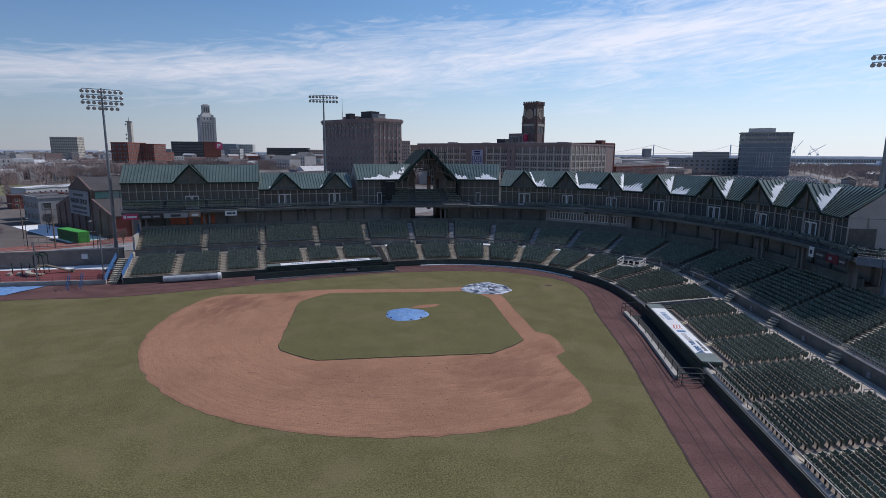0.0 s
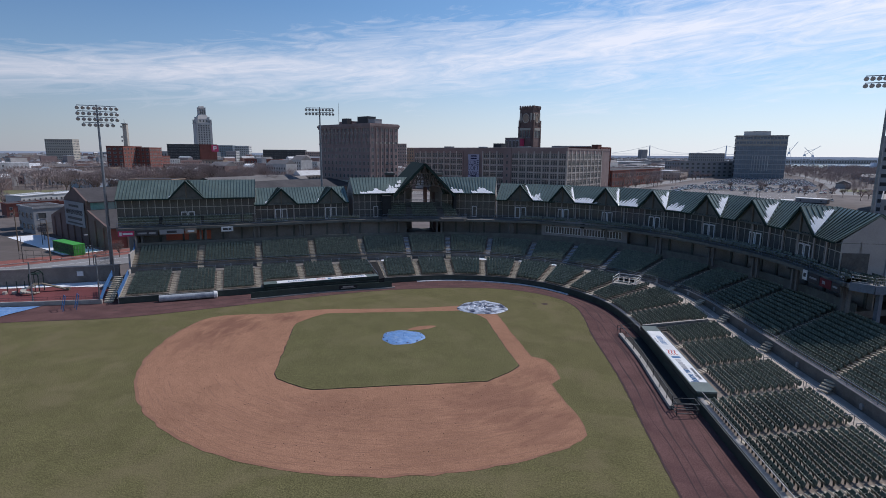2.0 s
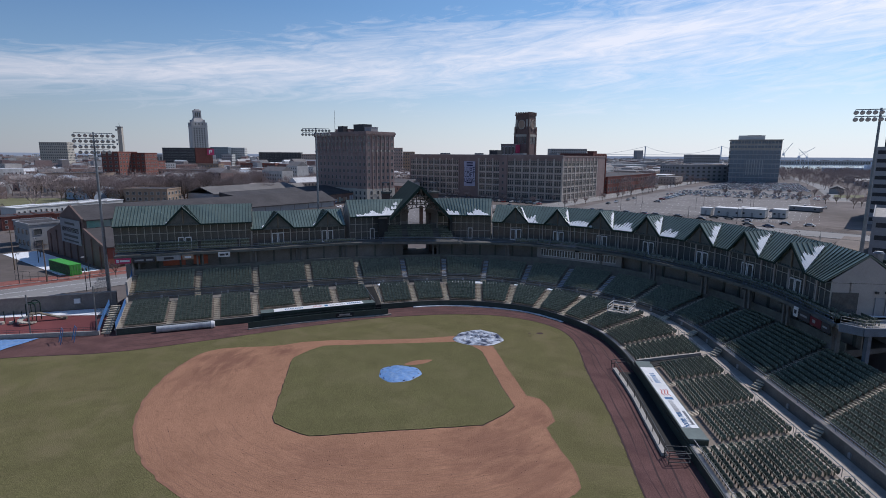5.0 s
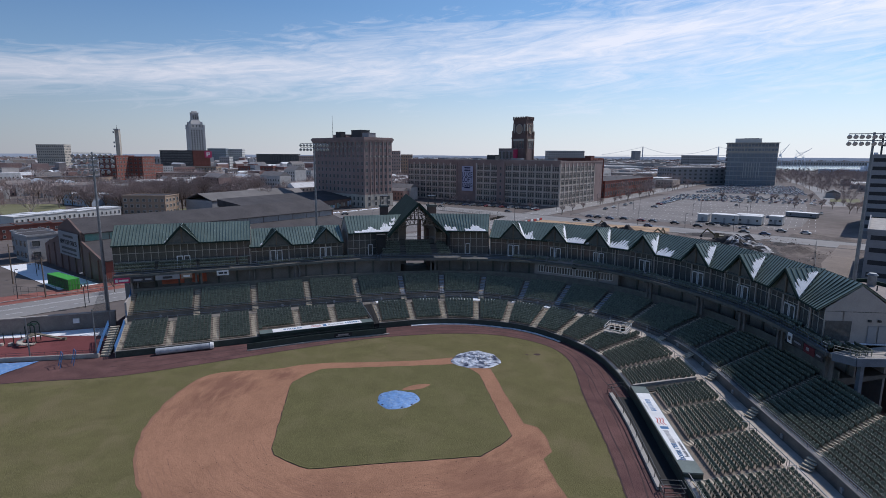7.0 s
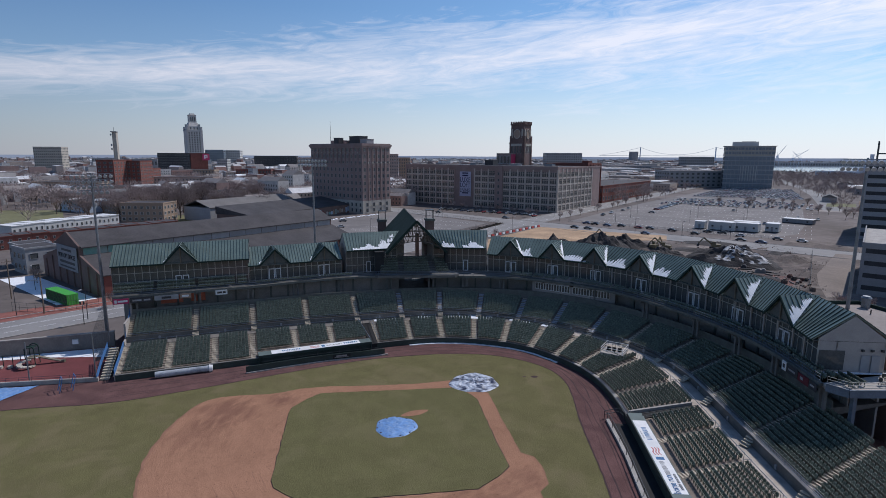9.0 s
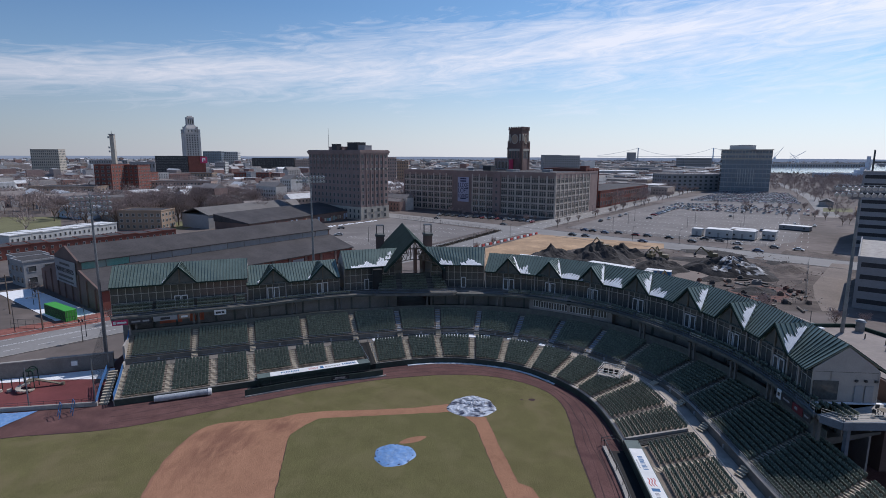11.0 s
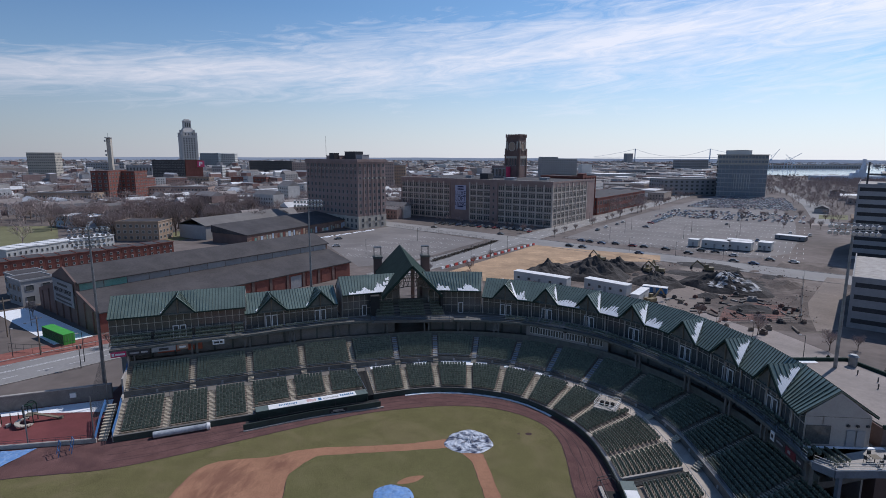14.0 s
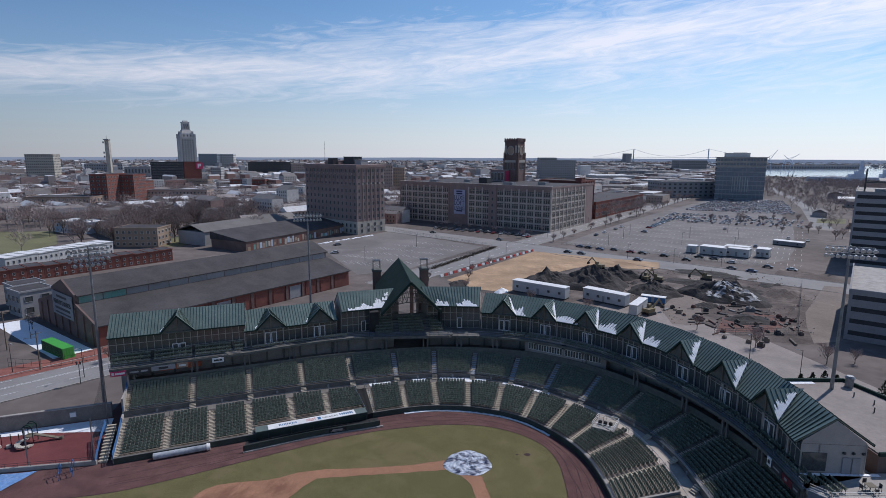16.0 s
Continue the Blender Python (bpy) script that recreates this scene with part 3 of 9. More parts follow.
    return solid(name, mb, mat, label, "tarpaulin")


mound = crumpled("mound_cover", -13.0, -12.35, 2.75, 0.26, M["blue_tarp"], "round blue tarpaulin spread over the pitcher's mound", 3, 0.07)
for i in range(11):
    a = 0.3 + i * 0.571
    part("weight", MB().obox(-13.0 + 2.4 * math.cos(a), -12.35 + 2.4 * math.sin(a), 0.1, 0.19, 0.12, 0.22, a), M["rut"], mound, "dark sandbag weight")
crumpled("plate_cover", -0.1, -0.5, 3.7, 0.10, M["silver_tarp"], "crumpled silver and navy tarpaulin over home plate", 5, 0.34, 0.95, 0.6)
bare = MB()
bare.poly([(-10.2 + 1.9 * math.cos(a * 0.5) * (1 + 0.15 * math.sin(a)), -9.0 + 0.75 * math.sin(a * 0.5) + 0.35 * math.cos(a * 0.5), 0.089) for a in range(12)])
solid("mound_wear", bare, M["clay"], "bare clay patch in front of the mound", "dirt patch", kind="structure")
for i, (x, y, r) in enumerate(((9.9, 0.3, 0.55), (8.3, 0.6, 0.25), (-63, -28, 0.7), (-59.5, -33.5, 0.8), (-58, -43, 0.4))):
    dk = MB()
    dk.poly([(x + r * math.cos(a * 0.7) * (1 + 0.15 * math.sin(2 * a)), y + r * 0.8 * math.sin(a * 0.7), 0.03) for a in range(9)])
    solid("bare_spot", dk, M["rut"], "dark bare spot worn into the turf", "bare spot", kind="structure")

rnd = random.Random(12)
clods = MB()
for _ in range(520):
    a, r = rnd.uniform(3.3, 6.1), rnd.uniform(15, 28)
    x, y = MOUND[0] + r * math.cos(a), MOUND[1] + r * math.sin(a)
    if -26.6 < x and y > -27.2:
        continue
    if x > -0.8:
        continue
    s_ = rnd.uniform(0.02, 0.05)
    clods.obox(x, y, 0.036, 0.036 + s_ * 0.5, s_ * 1.4, s_, rnd.uniform(0, 3))
solid("clay_clods", clods, M["rut"], "small dark clods scattered on the clay", "clods", kind="stuff")
rake = MB()
for k in range(26):
    r = 17.5 + k * 0.43
    a0, a1 = 3.5 + rnd.uniform(0, 0.5), 5.6 + rnd.uniform(-0.8, 0.3)
    rings = []
    for i in range(40):
        a = a0 + (a1 - a0) * i / 39
        w_ = 0.03 + 0.02 * math.sin(i * 0.9 + k)
        rr = r + 0.25 * math.sin(a * 5 + k) + 0.1 * math.sin(a * 17)
        p = [Vector((MOUND[0] + q * math.cos(a), MOUND[1] + q * math.sin(a), 0.038)) for q in (rr - w_, rr + w_)]
        rings.append(p if not (p[0].x > -27.2 and p[0].y > -27.4) and p[1].x < -0.6 and p[1].y < -1.5 else None)
    run = []
    for g_ in rings + [None]:
        if g_ is None:
            if len(run) > 3:
                rake.sweep(run, closed=False)
            run = []
        else:
            run.append(g_)
solid("rake_marks", rake, M["clay_dark"], "faint darker drag marks in the clay", "marks", kind="stuff")

# ---- seating terraces ----
def row_line(level, r):
    if level == "low":
        return lambda u: between(F, A, r / N_LOW, u)
    return lambda u: between(U, T, r / N_UP, u)


def sink(u):
    """How far the third base end has sunk: the walkway runs down to the field there."""
    k = max(0.0, min(1.0, (u - 9.8) / 2.6))
    return k * k * (3 - 2 * k)


def dip(u):
    """How far the upper rows have come down past home plate."""
    k = max(0.0, min(1.0, (u - 5.9) / 1.5))
    return k * k * (3 - 2 * k)


def za(u):
    return Z_A - 1.3 * sink(u)


def zu(u):
    return Z_U - 0.45 * dip(u) - 0.6 * sink(u)


def zt(u):
    return Z_T - 0.7 * dip(u)


def row_z(level, r, u):
    return Z_F + (za(u) - Z_F) * r / N_LOW if level == "low" else zu(u) + (zt(u) - zu(u)) * r / N_UP


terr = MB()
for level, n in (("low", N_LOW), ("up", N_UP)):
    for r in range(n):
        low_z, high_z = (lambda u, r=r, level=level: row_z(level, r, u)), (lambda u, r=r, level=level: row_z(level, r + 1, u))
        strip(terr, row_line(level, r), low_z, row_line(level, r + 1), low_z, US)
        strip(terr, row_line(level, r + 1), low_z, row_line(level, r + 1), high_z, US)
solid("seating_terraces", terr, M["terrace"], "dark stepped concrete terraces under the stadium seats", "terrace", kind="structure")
aisle = MB()
strip(aisle, lambda u: bowl(A, u), za, lambda u: bowl(U, u), za, frange(8.6, U_END, 70))
solid("cross_aisle", aisle, M["aisle"], "pale trodden concrete walkway between the lower and upper seats", "walkway", kind="structure")
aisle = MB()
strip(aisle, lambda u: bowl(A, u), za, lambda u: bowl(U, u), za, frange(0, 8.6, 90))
solid("back_aisle", aisle, M["aisle_dark"], "dark grey concrete walkway between the lower and upper seats", "walkway", kind="structure")


def ribbon_wall(line, off0, off1, z0, z1, us):
    """A wall along a curve, between two offsets outwards."""
    rings = []
    for t in us:
        d = (line(min(U_END, t + 0.02)) - line(max(0, t - 0.02))).normalized()
        a, b = (line(t) + Vector((-d.y, d.x)) * o for o in (off0, off1))
        lo, hi = (z(t) if callable(z) else z for z in (z0, z1))
        rings.append([(*a, lo), (*b, lo), (*b, hi), (*a, hi)])
    return MB().sweep(rings)


fl, ul = (lambda u: bowl(F, u)), (lambda u: bowl(U, u))
solid("field_wall", ribbon_wall(fl, -0.12, 0.14, -0.02, Z_F + 0.05, US), M["wall_green"], "low dark green padded wall round the field", "wall", kind="structure")
solid("wall_cap", ribbon_wall(fl, 0.0, 0.42, Z_F + 0.055, Z_F + 0.13, frange(9.3, U_END, 60)), M["concrete"], "pale concrete coping on the field wall", "coping", kind="structure")
solid("wall_pad", ribbon_wall(fl, -0.1, 0.3, Z_F + 0.055, Z_F + 0.12, frange(0, 9.3, 90)), M["dark_conc"], "dark coping on the padded field wall", "coping", kind="structure")
solid("upper_wall", ribbon_wall(ul, -0.1, 0.12, za, lambda u: zu(u) + 0.1, US), M["dark_conc"], "dark painted wall below the upper seats", "wall", kind="structure")

solid("upper_coping", ribbon_wall(ul, -0.14, 0.3, lambda u: zu(u) + 0.104, lambda u: zu(u) + 0.18, frange(10.6, U_END, 60)), M["concrete"], "pale concrete coping on the wall below the upper seats", "coping", kind="structure")


def railing(name, pts, h, mat, label, step=1.8, rails=(1.0, 0.5), r=0.03, group=""):
    """Posts and rails along a polyline of 3D points."""
    th = thing(name, label, "railing", group)
    post_me = MB().tube((0, 0, 0), (0, 0, h), r, n=6).mesh("post", [mat])
    pts = [Vector(p) for p in pts]
    for f in rails:
        rings = []
        for i, p in enumerate(pts):
            d = (pts[min(i + 1, len(pts) - 1)] - pts[max(i - 1, 0)])
            s = Vector((-d.y, d.x, 0)).normalized() * r * 0.9
            c, u = p + Vector((0, 0, h * f)), Vector((0, 0, r * 0.9))
            rings.append([c - s - u, c + s - u, c + s + u, c - s + u])
        part("rail", MB().sweep(rings), mat, th)
    acc = 0.0
    for i, p in enumerate(pts):
        if i:
            acc += (p - pts[i - 1]).length
        if i == 0 or acc >= step or i == len(pts) - 1:
            o = part("post", post_me, mat, th)
            o.matrix_basis = Matrix.Translation(p)
            acc = 0.0
    return th


railing("aisle_railing", [(*between(A, U, 0.06, u), za(u)) for u in frange(0.2, 14.8, 110)], 0.95, M["rail_slate"], "thin grey metal handrail along the concrete walkway", 2.6, (1.0,))
railing("upper_railing", [(*between(U, T, 0.012, u), zu(u) + 0.1) for u in frange(0.05, 14.8, 120)], 0.55, M["rail_slate"], "grey metal rail on the wall below the upper seats", 2.4, (1.0, 0.5))
railing("field_railing", [(*between(F, A, 0.035, u), Z_F + 0.1) for u in frange(12.9, 14.95, 24)], 0.5, M["steel"], "low grey rail on the wall in front of the seats", 2.0, (1.0,))

# ---- stairs ----
LOW_STAIRS = [0.03, 0.73, 1.37, 1.97, 2.68, 3.31, 4.11, 4.75, 5.55, 6.49, 7.32, 8.10, 8.79, 9.48, 10.15, 11.12] + [u_near(A, p) for p in ((25.6, -21.1), (23.8, -28.2), (22.1, -35.1), (20.6, -41.9), (18.9, -49.0), (17.2, -56.0))]
UP_STAIRS = [0.05, 1.06, 2.02, 2.95, 3.85, 4.68, 5.60, 6.58, 7.46, 8.20, 8.90, 9.58, 10.34] + [u_near(U, p) for p in ((30.6, -8.0), (29.8, -14.6), (27.6, -24.8), (25.3, -35.1), (22.7, -45.4))]
tread_ice = MB().box(-0.5, -0.5, -0.5, 0.5, 0.5, 0.5).mesh("step", [M["icy"]])
tread_me = MB().box(-0.5, -0.5, -0.5, 0.5, 0.5, 0.5).mesh("step", [M["tread"]])


def stair(level, u):
    th = thing("stair", "pale concrete aisle steps between blocks of seats", "stairs", "aisle steps of the stands")
    n = N_LOW if level == "low" else N_UP
    for r in range(n * 2):
        f = (r + 0.5) / 2
        a = row_line(level, f - 0.25)(u)
        b = row_line(level, f + 0.25)(u)
        d = b - a
        z0 = row_z(level, int(r / 2), u)
        dz = row_z(level, 1, u) - row_z(level, 0, u)
        top = z0 + (0.035 if r % 2 == 0 else dz * 0.5 + 0.03)
        o = part("step", tread_ice if level == "up" and 4.6 < u < 9.5 and (r * 7 + int(u * 10)) % 5 else tread_me, None, th)
        c = (a + b) / 2
        ang = math.atan2(d.y, d.x) - math.pi / 2
        o.matrix_basis = Matrix.LocRotScale((c.x, c.y, top - 0.06), Euler((0, 0, ang)), (0.95, d.length * (0.60 if u < 9.9 else 0.50), 0.12))
    if level == "up" and u > 0.1:
        # short flight from the walkway up to the first row
        for k in range(4):
            a, b = between(A, U, 0.56 + 0.11 * k, u), between(A, U, 0.67 + 0.11 * k, u)
            d, c = b - a, (a + b) / 2
            o = part("step", tread_me, None, th)
            o.matrix_basis = Matrix.LocRotScale((c.x, c.y, za(u) + (zu(u) - za(u)) * (k + 1) / 5 - 0.06), Euler((0, 0, math.atan2(d.y, d.x) - math.pi / 2)), (1.05, d.length, 0.12))


for u in LOW_STAIRS:
    stair("low", u)
for u in UP_STAIRS:
    stair("up", u)

# ---- seats ----
def seat_parts():
    back = MB()
    sec = [(-0.225, -0.195, 0.42), (0.225, -0.195, 0.42), (0.24, -0.27, 0.68), (0.18, -0.315, 0.84), (-0.18, -0.315, 0.84), (-0.24, -0.27, 0.68)]
    back.poly(sec)
    back.poly([(x * 0.94, y + 0.05, z) for x, y, z in sec])
    for a, b in zip(sec, sec[1:] + sec[:1]):
        back.poly([a, b, (b[0] * 0.94, b[1] + 0.05, b[2]), (a[0] * 0.94, a[1] + 0.05, a[2])])
    pan = MB()
    pan.hexa([(-0.21, -0.14, 0.38), (0.21, -0.14, 0.38), (0.21, -0.08, 0.36), (-0.21, -0.08, 0.36)], [(-0.19, 0.0, 0.66), (0.19, 0.0, 0.66), (0.19, 0.07, 0.67), (-0.19, 0.07, 0.67)])
    leg = MB()
    leg.box(0.245, -0.20, 0.0, 0.275, -0.08, 0.60)
    leg.box(0.24, -0.26, 0.60, 0.28, 0.10, 0.64)
    return back, pan, leg


S_BACK, S_PAN, S_LEG = seat_parts()
S_ALL = MB()
for m in (S_BACK, S_PAN, S_LEG):
    S_ALL.add(m, Matrix())
SV, SF, SN = np.array(S_ALL.v), S_ALL.f, len(S_ALL.v)


def seat_places(level):
    stairs = LOW_STAIRS if level == "low" else UP_STAIRS
    n = N_LOW if level == "low" else N_UP
    out = []
    for r in range(n):
        line = row_line(level, r + 0.62)
        fine = frange(0.05, 14.98, 1800)
        pts = [line(u) for u in fine]
        arc = [0.0]
        for p, q in zip(pts[:-1], pts[1:]):
            arc.append(arc[-1] + (q - p).length)
        ends = [float(np.interp(u, fine, arc)) for u in stairs] + [arc[-1]]
        u_side = float(np.interp(10.9, fine, arc))
        for s0, s1 in zip(ends[:-1], ends[1:]):
            # a whole block of seats between two flights of steps
            gap = 0.70 if s0 < u_side else 0.46
            s0, s1 = s0 + gap, s1 - gap
            k = int((s1 - s0) / 0.52)
            for j in range(max(0, k)):
                s = s0 + (s1 - s0) * (j + 0.5) / k
                u = float(np.interp(s, arc, fine))
                p = line(u)
                if level == "low" and blocked(p, u, r):
                    continue
                d = line(min(15, u + 0.01)) - line(max(0, u - 0.01))
                out.append((p.x, p.y, row_z(level, r, u), math.atan2(d.y, d.x), u, r))
    return out


U_TUN = u_near(F, (-14.6, 17.1))
U_PLAT = u_near(A, (25.4, 3.4))


def blocked(p, u, r):
    if abs(u - U_TUN) * 9.6 < 1.3 and p.y < 25:
        return True
    if r < 3 and ((-34.0 < p.x < -14.8 and p.y < 18.9) or (-35.8 < p.y < -15.2)):
        return True
    q = Vector((18.3, -16.0)), Vector((27.2, -15.2))
    d = (q[1] - q[0]).normalized()
    if abs((p - q[0]).dot(Vector((-d.y, d.x)))) < 0.95 and p.x < 27.4:
        return True
    return r >= 9 and abs(u - U_PLAT) < 0.28


NEAR, FAR = [], []
for lv in ("low", "up"):
    for s in seat_places(lv):
        (NEAR if lv == "low" and -52.5 < s[1] < -37.6 and s[0] < 17.4 and len(NEAR) < 290 else FAR).append(s)
FAR_V, FAR_F = [], []
for k, (x, y, z, a, u, r) in enumerate(FAR):
    ca, sa = math.cos(a), math.sin(a)
    # local +y looks at the field, to the right of the way along the row
    lx, ly = -SV[:, 0], -SV[:, 1]
    FAR_V.append(np.stack([x + ca * lx - sa * ly, y + sa * lx + ca * ly, z + SV[:, 2]], 1))
    FAR_F += [tuple(i + k * SN for i in f) for f in SF]
me = bpy.data.meshes.new("seats")
me.from_pydata(np.concatenate(FAR_V).tolist(), [], FAR_F)
me.materials.append(M["seat"])
tagged(new("stadium_seats", me), "rows of dark green folding stadium seats", "seats", kind="stuff")
seat0 = None
back_me, pan_me, leg_me = (m.mesh(n, [k]) for m, n, k in ((S_BACK, "backrest", M["seat"]), (S_PAN, "seat", M["seat"]), (S_LEG, "bracket", M["seat_metal"])))
for x, y, z, a, u, r in NEAR:
    m4 = pose(x, y, z, 0, 0, math.degrees(a) + 180)
    if seat0 is None:
        seat0 = thing("stadium_seat", "dark green folding plastic seat on the concrete terrace", "seat", "folding seats of the lower stand")
        seat0.matrix_basis = m4
        part("backrest", back_me, None, seat0)
        part("seat", pan_me, None, seat0)
        part("bracket", leg_me, None, seat0, "dark cast metal bracket")
    else:
        copy_thing(seat0, m4)

# meter boxes on the wall below the upper seats
for a, b in zip(UP_STAIRS[:-1], UP_STAIRS[1:]):
    for f in (0.5,):
        u = a + (b - a) * f
        p, q = bowl(U, u), bowl(U, u + 0.02)
        t = (q - p).normalized()
        c = p + Vector((t.y, -t.x)) * 0.16
        c = c - Vector((t.y, -t.x)) * 0.03
        bx = thing("meter_box", "small pale grey meter box on the stand wall", "box", "boxes below the upper seats", at=(c.x, c.y, za(u) + 0.2), rz=math.atan2(t.y, t.x))
        part("case", MB().box(-0.18, -0.1, 0, 0.18, 0.06, 0.4), M["pale_box"], bx)
        part("hood", MB().hexa([(-0.2, -0.12, 0.4), (0.2, -0.12, 0.4), (0.2, 0.06, 0.4), (-0.2, 0.06, 0.4)], [(-0.08, -0.08, 0.52), (0.08, -0.08, 0.52), (0.08, 0.06, 0.52), (-0.08, 0.06, 0.52)]), M["pale_box"], bx)
# hoop rails at the head of the lower steps
hoop = None
for u in LOW_STAIRS[1:]:
    c, q = bowl(A, u), bowl(A, u + 0.02)
    ang = math.degrees(math.atan2(q.y - c.y, q.x - c.x))
    if hoop is None:
        hoop = thing("hoop_rail", "bent grey steel handrail at the head of the steps", "handrail", "hoop rails at the aisles")
        for x in (-0.75, 0.75):
            part("rail", MB().tube((x, -0.5, 0), (x, -0.5, 0.9), 0.03, n=6).tube((x, -0.5, 0.9), (x, 0.3, 0.95), 0.03, n=6).tube((x, 0.3, 0.95), (x, 0.3, 0), 0.03, n=6), M["steel"], hoop)
        hoop.matrix_basis = pose(c.x, c.y, za(u), 0, 0, ang)
    else:
        copy_thing(hoop, pose(c.x, c.y, za(u), 0, 0, ang))

# ---- suite building over the stands ----
grand = thing("grandstand_building", "ballpark grandstand with green metal roofs and glazed suites", "grandstand")
ROOFS = [  # eave line, ridge line, their heights
    ([(-61.6, 27.6), (-38.2, 32.3)], [(-62.6, 32.6), (-39.0, 37.3)], 14.2, 17.4),
    ([(-38.5, 32.5), (-20.3, 37.3)], [(-39.6, 37.5), (-21.4, 42.2)], 12.7, 15.7),
    ([(-19.3, 37.8), (-8.8, 39.7)], [(-20.2, 41.9), (-7.4, 43.9)], 14.3, 17.6),
    ([(-0.2, 39.1), (10.7, 36.4)], [(-1.2, 43.9), (12.2, 41.6)], 14.4, 17.7),
    ([(10.9, 36.3), (17.8, 32.7), (22.7, 29.4), (29.1, 23.3), (33.6, 16.4), (37.0, 9.0), (38.6, 1.0), (39.0, -8.8), (37.6, -18.1), (35.5, -23.6)],
     [(13.2, 41.0), (20.6, 37.0), (26.3, 32.6), (33.2, 25.4), (38.6, 17.2), (41.8, 9.4), (43.0, 2.0), (43.6, -7.5), (42.2, -17.2), (40.0, -24.8)], 13.15, 16.4),
]


def lerp3(p, q, f):
    return Vector(p).lerp(Vector(q), f)


def roof_slab(th, e0, e1, r0, r1, th_m=0.14, seam=0.55):
    """A standing-seam slope from an eave edge to a ridge edge."""
    e0, e1, r0, r1 = (Vector(p) for p in (e0, e1, r0, r1))
    n = (e1 - e0).cross(r0 - e0).normalized()
    if n.z < 0:
        n = -n
    mb = MB()
    mb.hexa([p - n * th_m for p in (e0, e1, r1, r0)], [e0, e1, r1, r0])
    rf = part("roof", mb, M["roof"], th)
    sm = MB()
    k = max(1, int((e1 - e0).length / seam))
    for i in range(k + 1):
        a, b = e0.lerp(e1, i / k), r0.lerp(r1, i / k)
        sm.bar(a + n * 0.03, b + n * 0.03, 0.065, 0.11)
    tagged(part("seams", sm, M["seam"], rf), kind="stuff")
    fas = MB()
    fas.bar(e0 - n * 0.12, e1 - n * 0.12, 0.12, 0.26)
    part("fascia", fas, M["roof_dark"], rf)
    return n


def snow_patch(p0, p1, up, n, seed, amount=1.0, teeth=9, taper=0.0):
    """Melting snow that lies between the seams of a slope, with a ragged upper edge."""
    rnd = random.Random(seed)
    p0, p1, up = Vector(p0), Vector(p1), Vector(up)
    mb = MB()
    lull = rnd.uniform(0, 6)
    teeth = int(teeth * 1.7)
    for i in range(teeth):
        g = (i + 0.5) / teeth
        a, b = p0.lerp(p1, (i - 0.02) / teeth), p0.lerp(p1, (i + 0.92) / teeth)
        f = amount * (0.34 + 0.36 * rnd.random() + 0.2 * math.sin(lull + 9 * g)) * (0.5 + 0.5 * math.sin(math.pi * g)) * (1 - taper * g)
        c, d = b + up * f, a + up * f
        h = n * 0.12
        tip = (c + d) / 2 + up * rnd.uniform(0.05, 0.16)
        mb.hexa([a, b, c, d], [a + h, b + h, c + h * 0.5, d + h * 0.5])
        mb.poly([d + h * 0.5, c + h * 0.5, tip])
    solid("roof_snow", mb, M["snow"], "ragged patch of melting snow on the green metal roof", "snow", "snow patches on the roofs")


BAYS = []
for e, r, ze, zr in ROOFS:
    for i in range(len(e) - 1):
        e0, e1, r0, r1 = (*e[i], ze), (*e[i + 1], ze), (*r[i], zr), (*r[i + 1], zr)
        roof_slab(grand, e0, e1, r0, r1)
        b0, b1 = (Vector(r0) * 2 - Vector(e0)), (Vector(r1) * 2 - Vector(e1))
        b0.z = b1.z = ze
        roof_slab(grand, b1, b0, r1, r0)
        BAYS.append((Vector(e[i]), Vector(e[i + 1]), Vector(r[i]), Vector(r[i + 1]), ze, zr))
    # closed ends
    for k in (0, -1):
        mb = MB()
        p, q = Vector((*e[k], ze - 0.15)), Vector((*r[k], zr - 0.15))
        b = Vector((2 * q.x - p.x, 2 * q.y - p.y, ze - 0.15))
        in_p, in_b = lerp3(p, b, 0.10), lerp3(p, b, 0.90)
        t = (Vector(e[1]) - Vector(e[0])).normalized() if k == 0 else (Vector(e[-2]) - Vector(e[-1])).normalized()
        t = Vector((t.x, t.y, 0)) * 0.25
        zlow = Z_DECK
        pts = [(in_p.x, in_p.y, zlow), (in_b.x, in_b.y, zlow), (in_b.x, in_b.y, ze + 0.2), tuple(q - Vector((0, 0, 0.1))), (in_p.x, in_p.y, ze + 0.2)]
        mb.poly(pts)
        mb.poly([tuple(Vector(x) + t) for x in pts])
        for a, c in zip(pts, pts[1:] + pts[:1]):
            mb.poly([a, c, tuple(Vector(c) + t), tuple(Vector(a) + t)])
        part("end_wall", mb, M["cream"], grand, "pale stucco gable wall")

# glazed front of the suites, back wall, deck
pane_w = 1.25


def glazing(p, q, z0, z1, rows=((0.0, 0.34), (0.34, 0.67), (0.67, 1.0))):
    """A run of tall panes between bronze mullions."""
    p, q = Vector(p), Vector(q)
    L = (q - p).length
    n = max(1, round(L / pane_w))
    ang = math.atan2(q.y - p.y, q.x - p.x)
    w, h = L / n, z1 - z0
    panes = [MB().window(0.0, w, h * a, h * b, 0.045, 0.06).mesh("window", [M["glass"], M["mullion"]]) for a, b in rows]
    for i in range(n):
        c = p.lerp(q, i / n)
        for me in panes:
            o = part("window", me, None, grand)
            o.matrix_basis = pose(c.x, c.y, z0, 0, 0, math.degrees(ang))


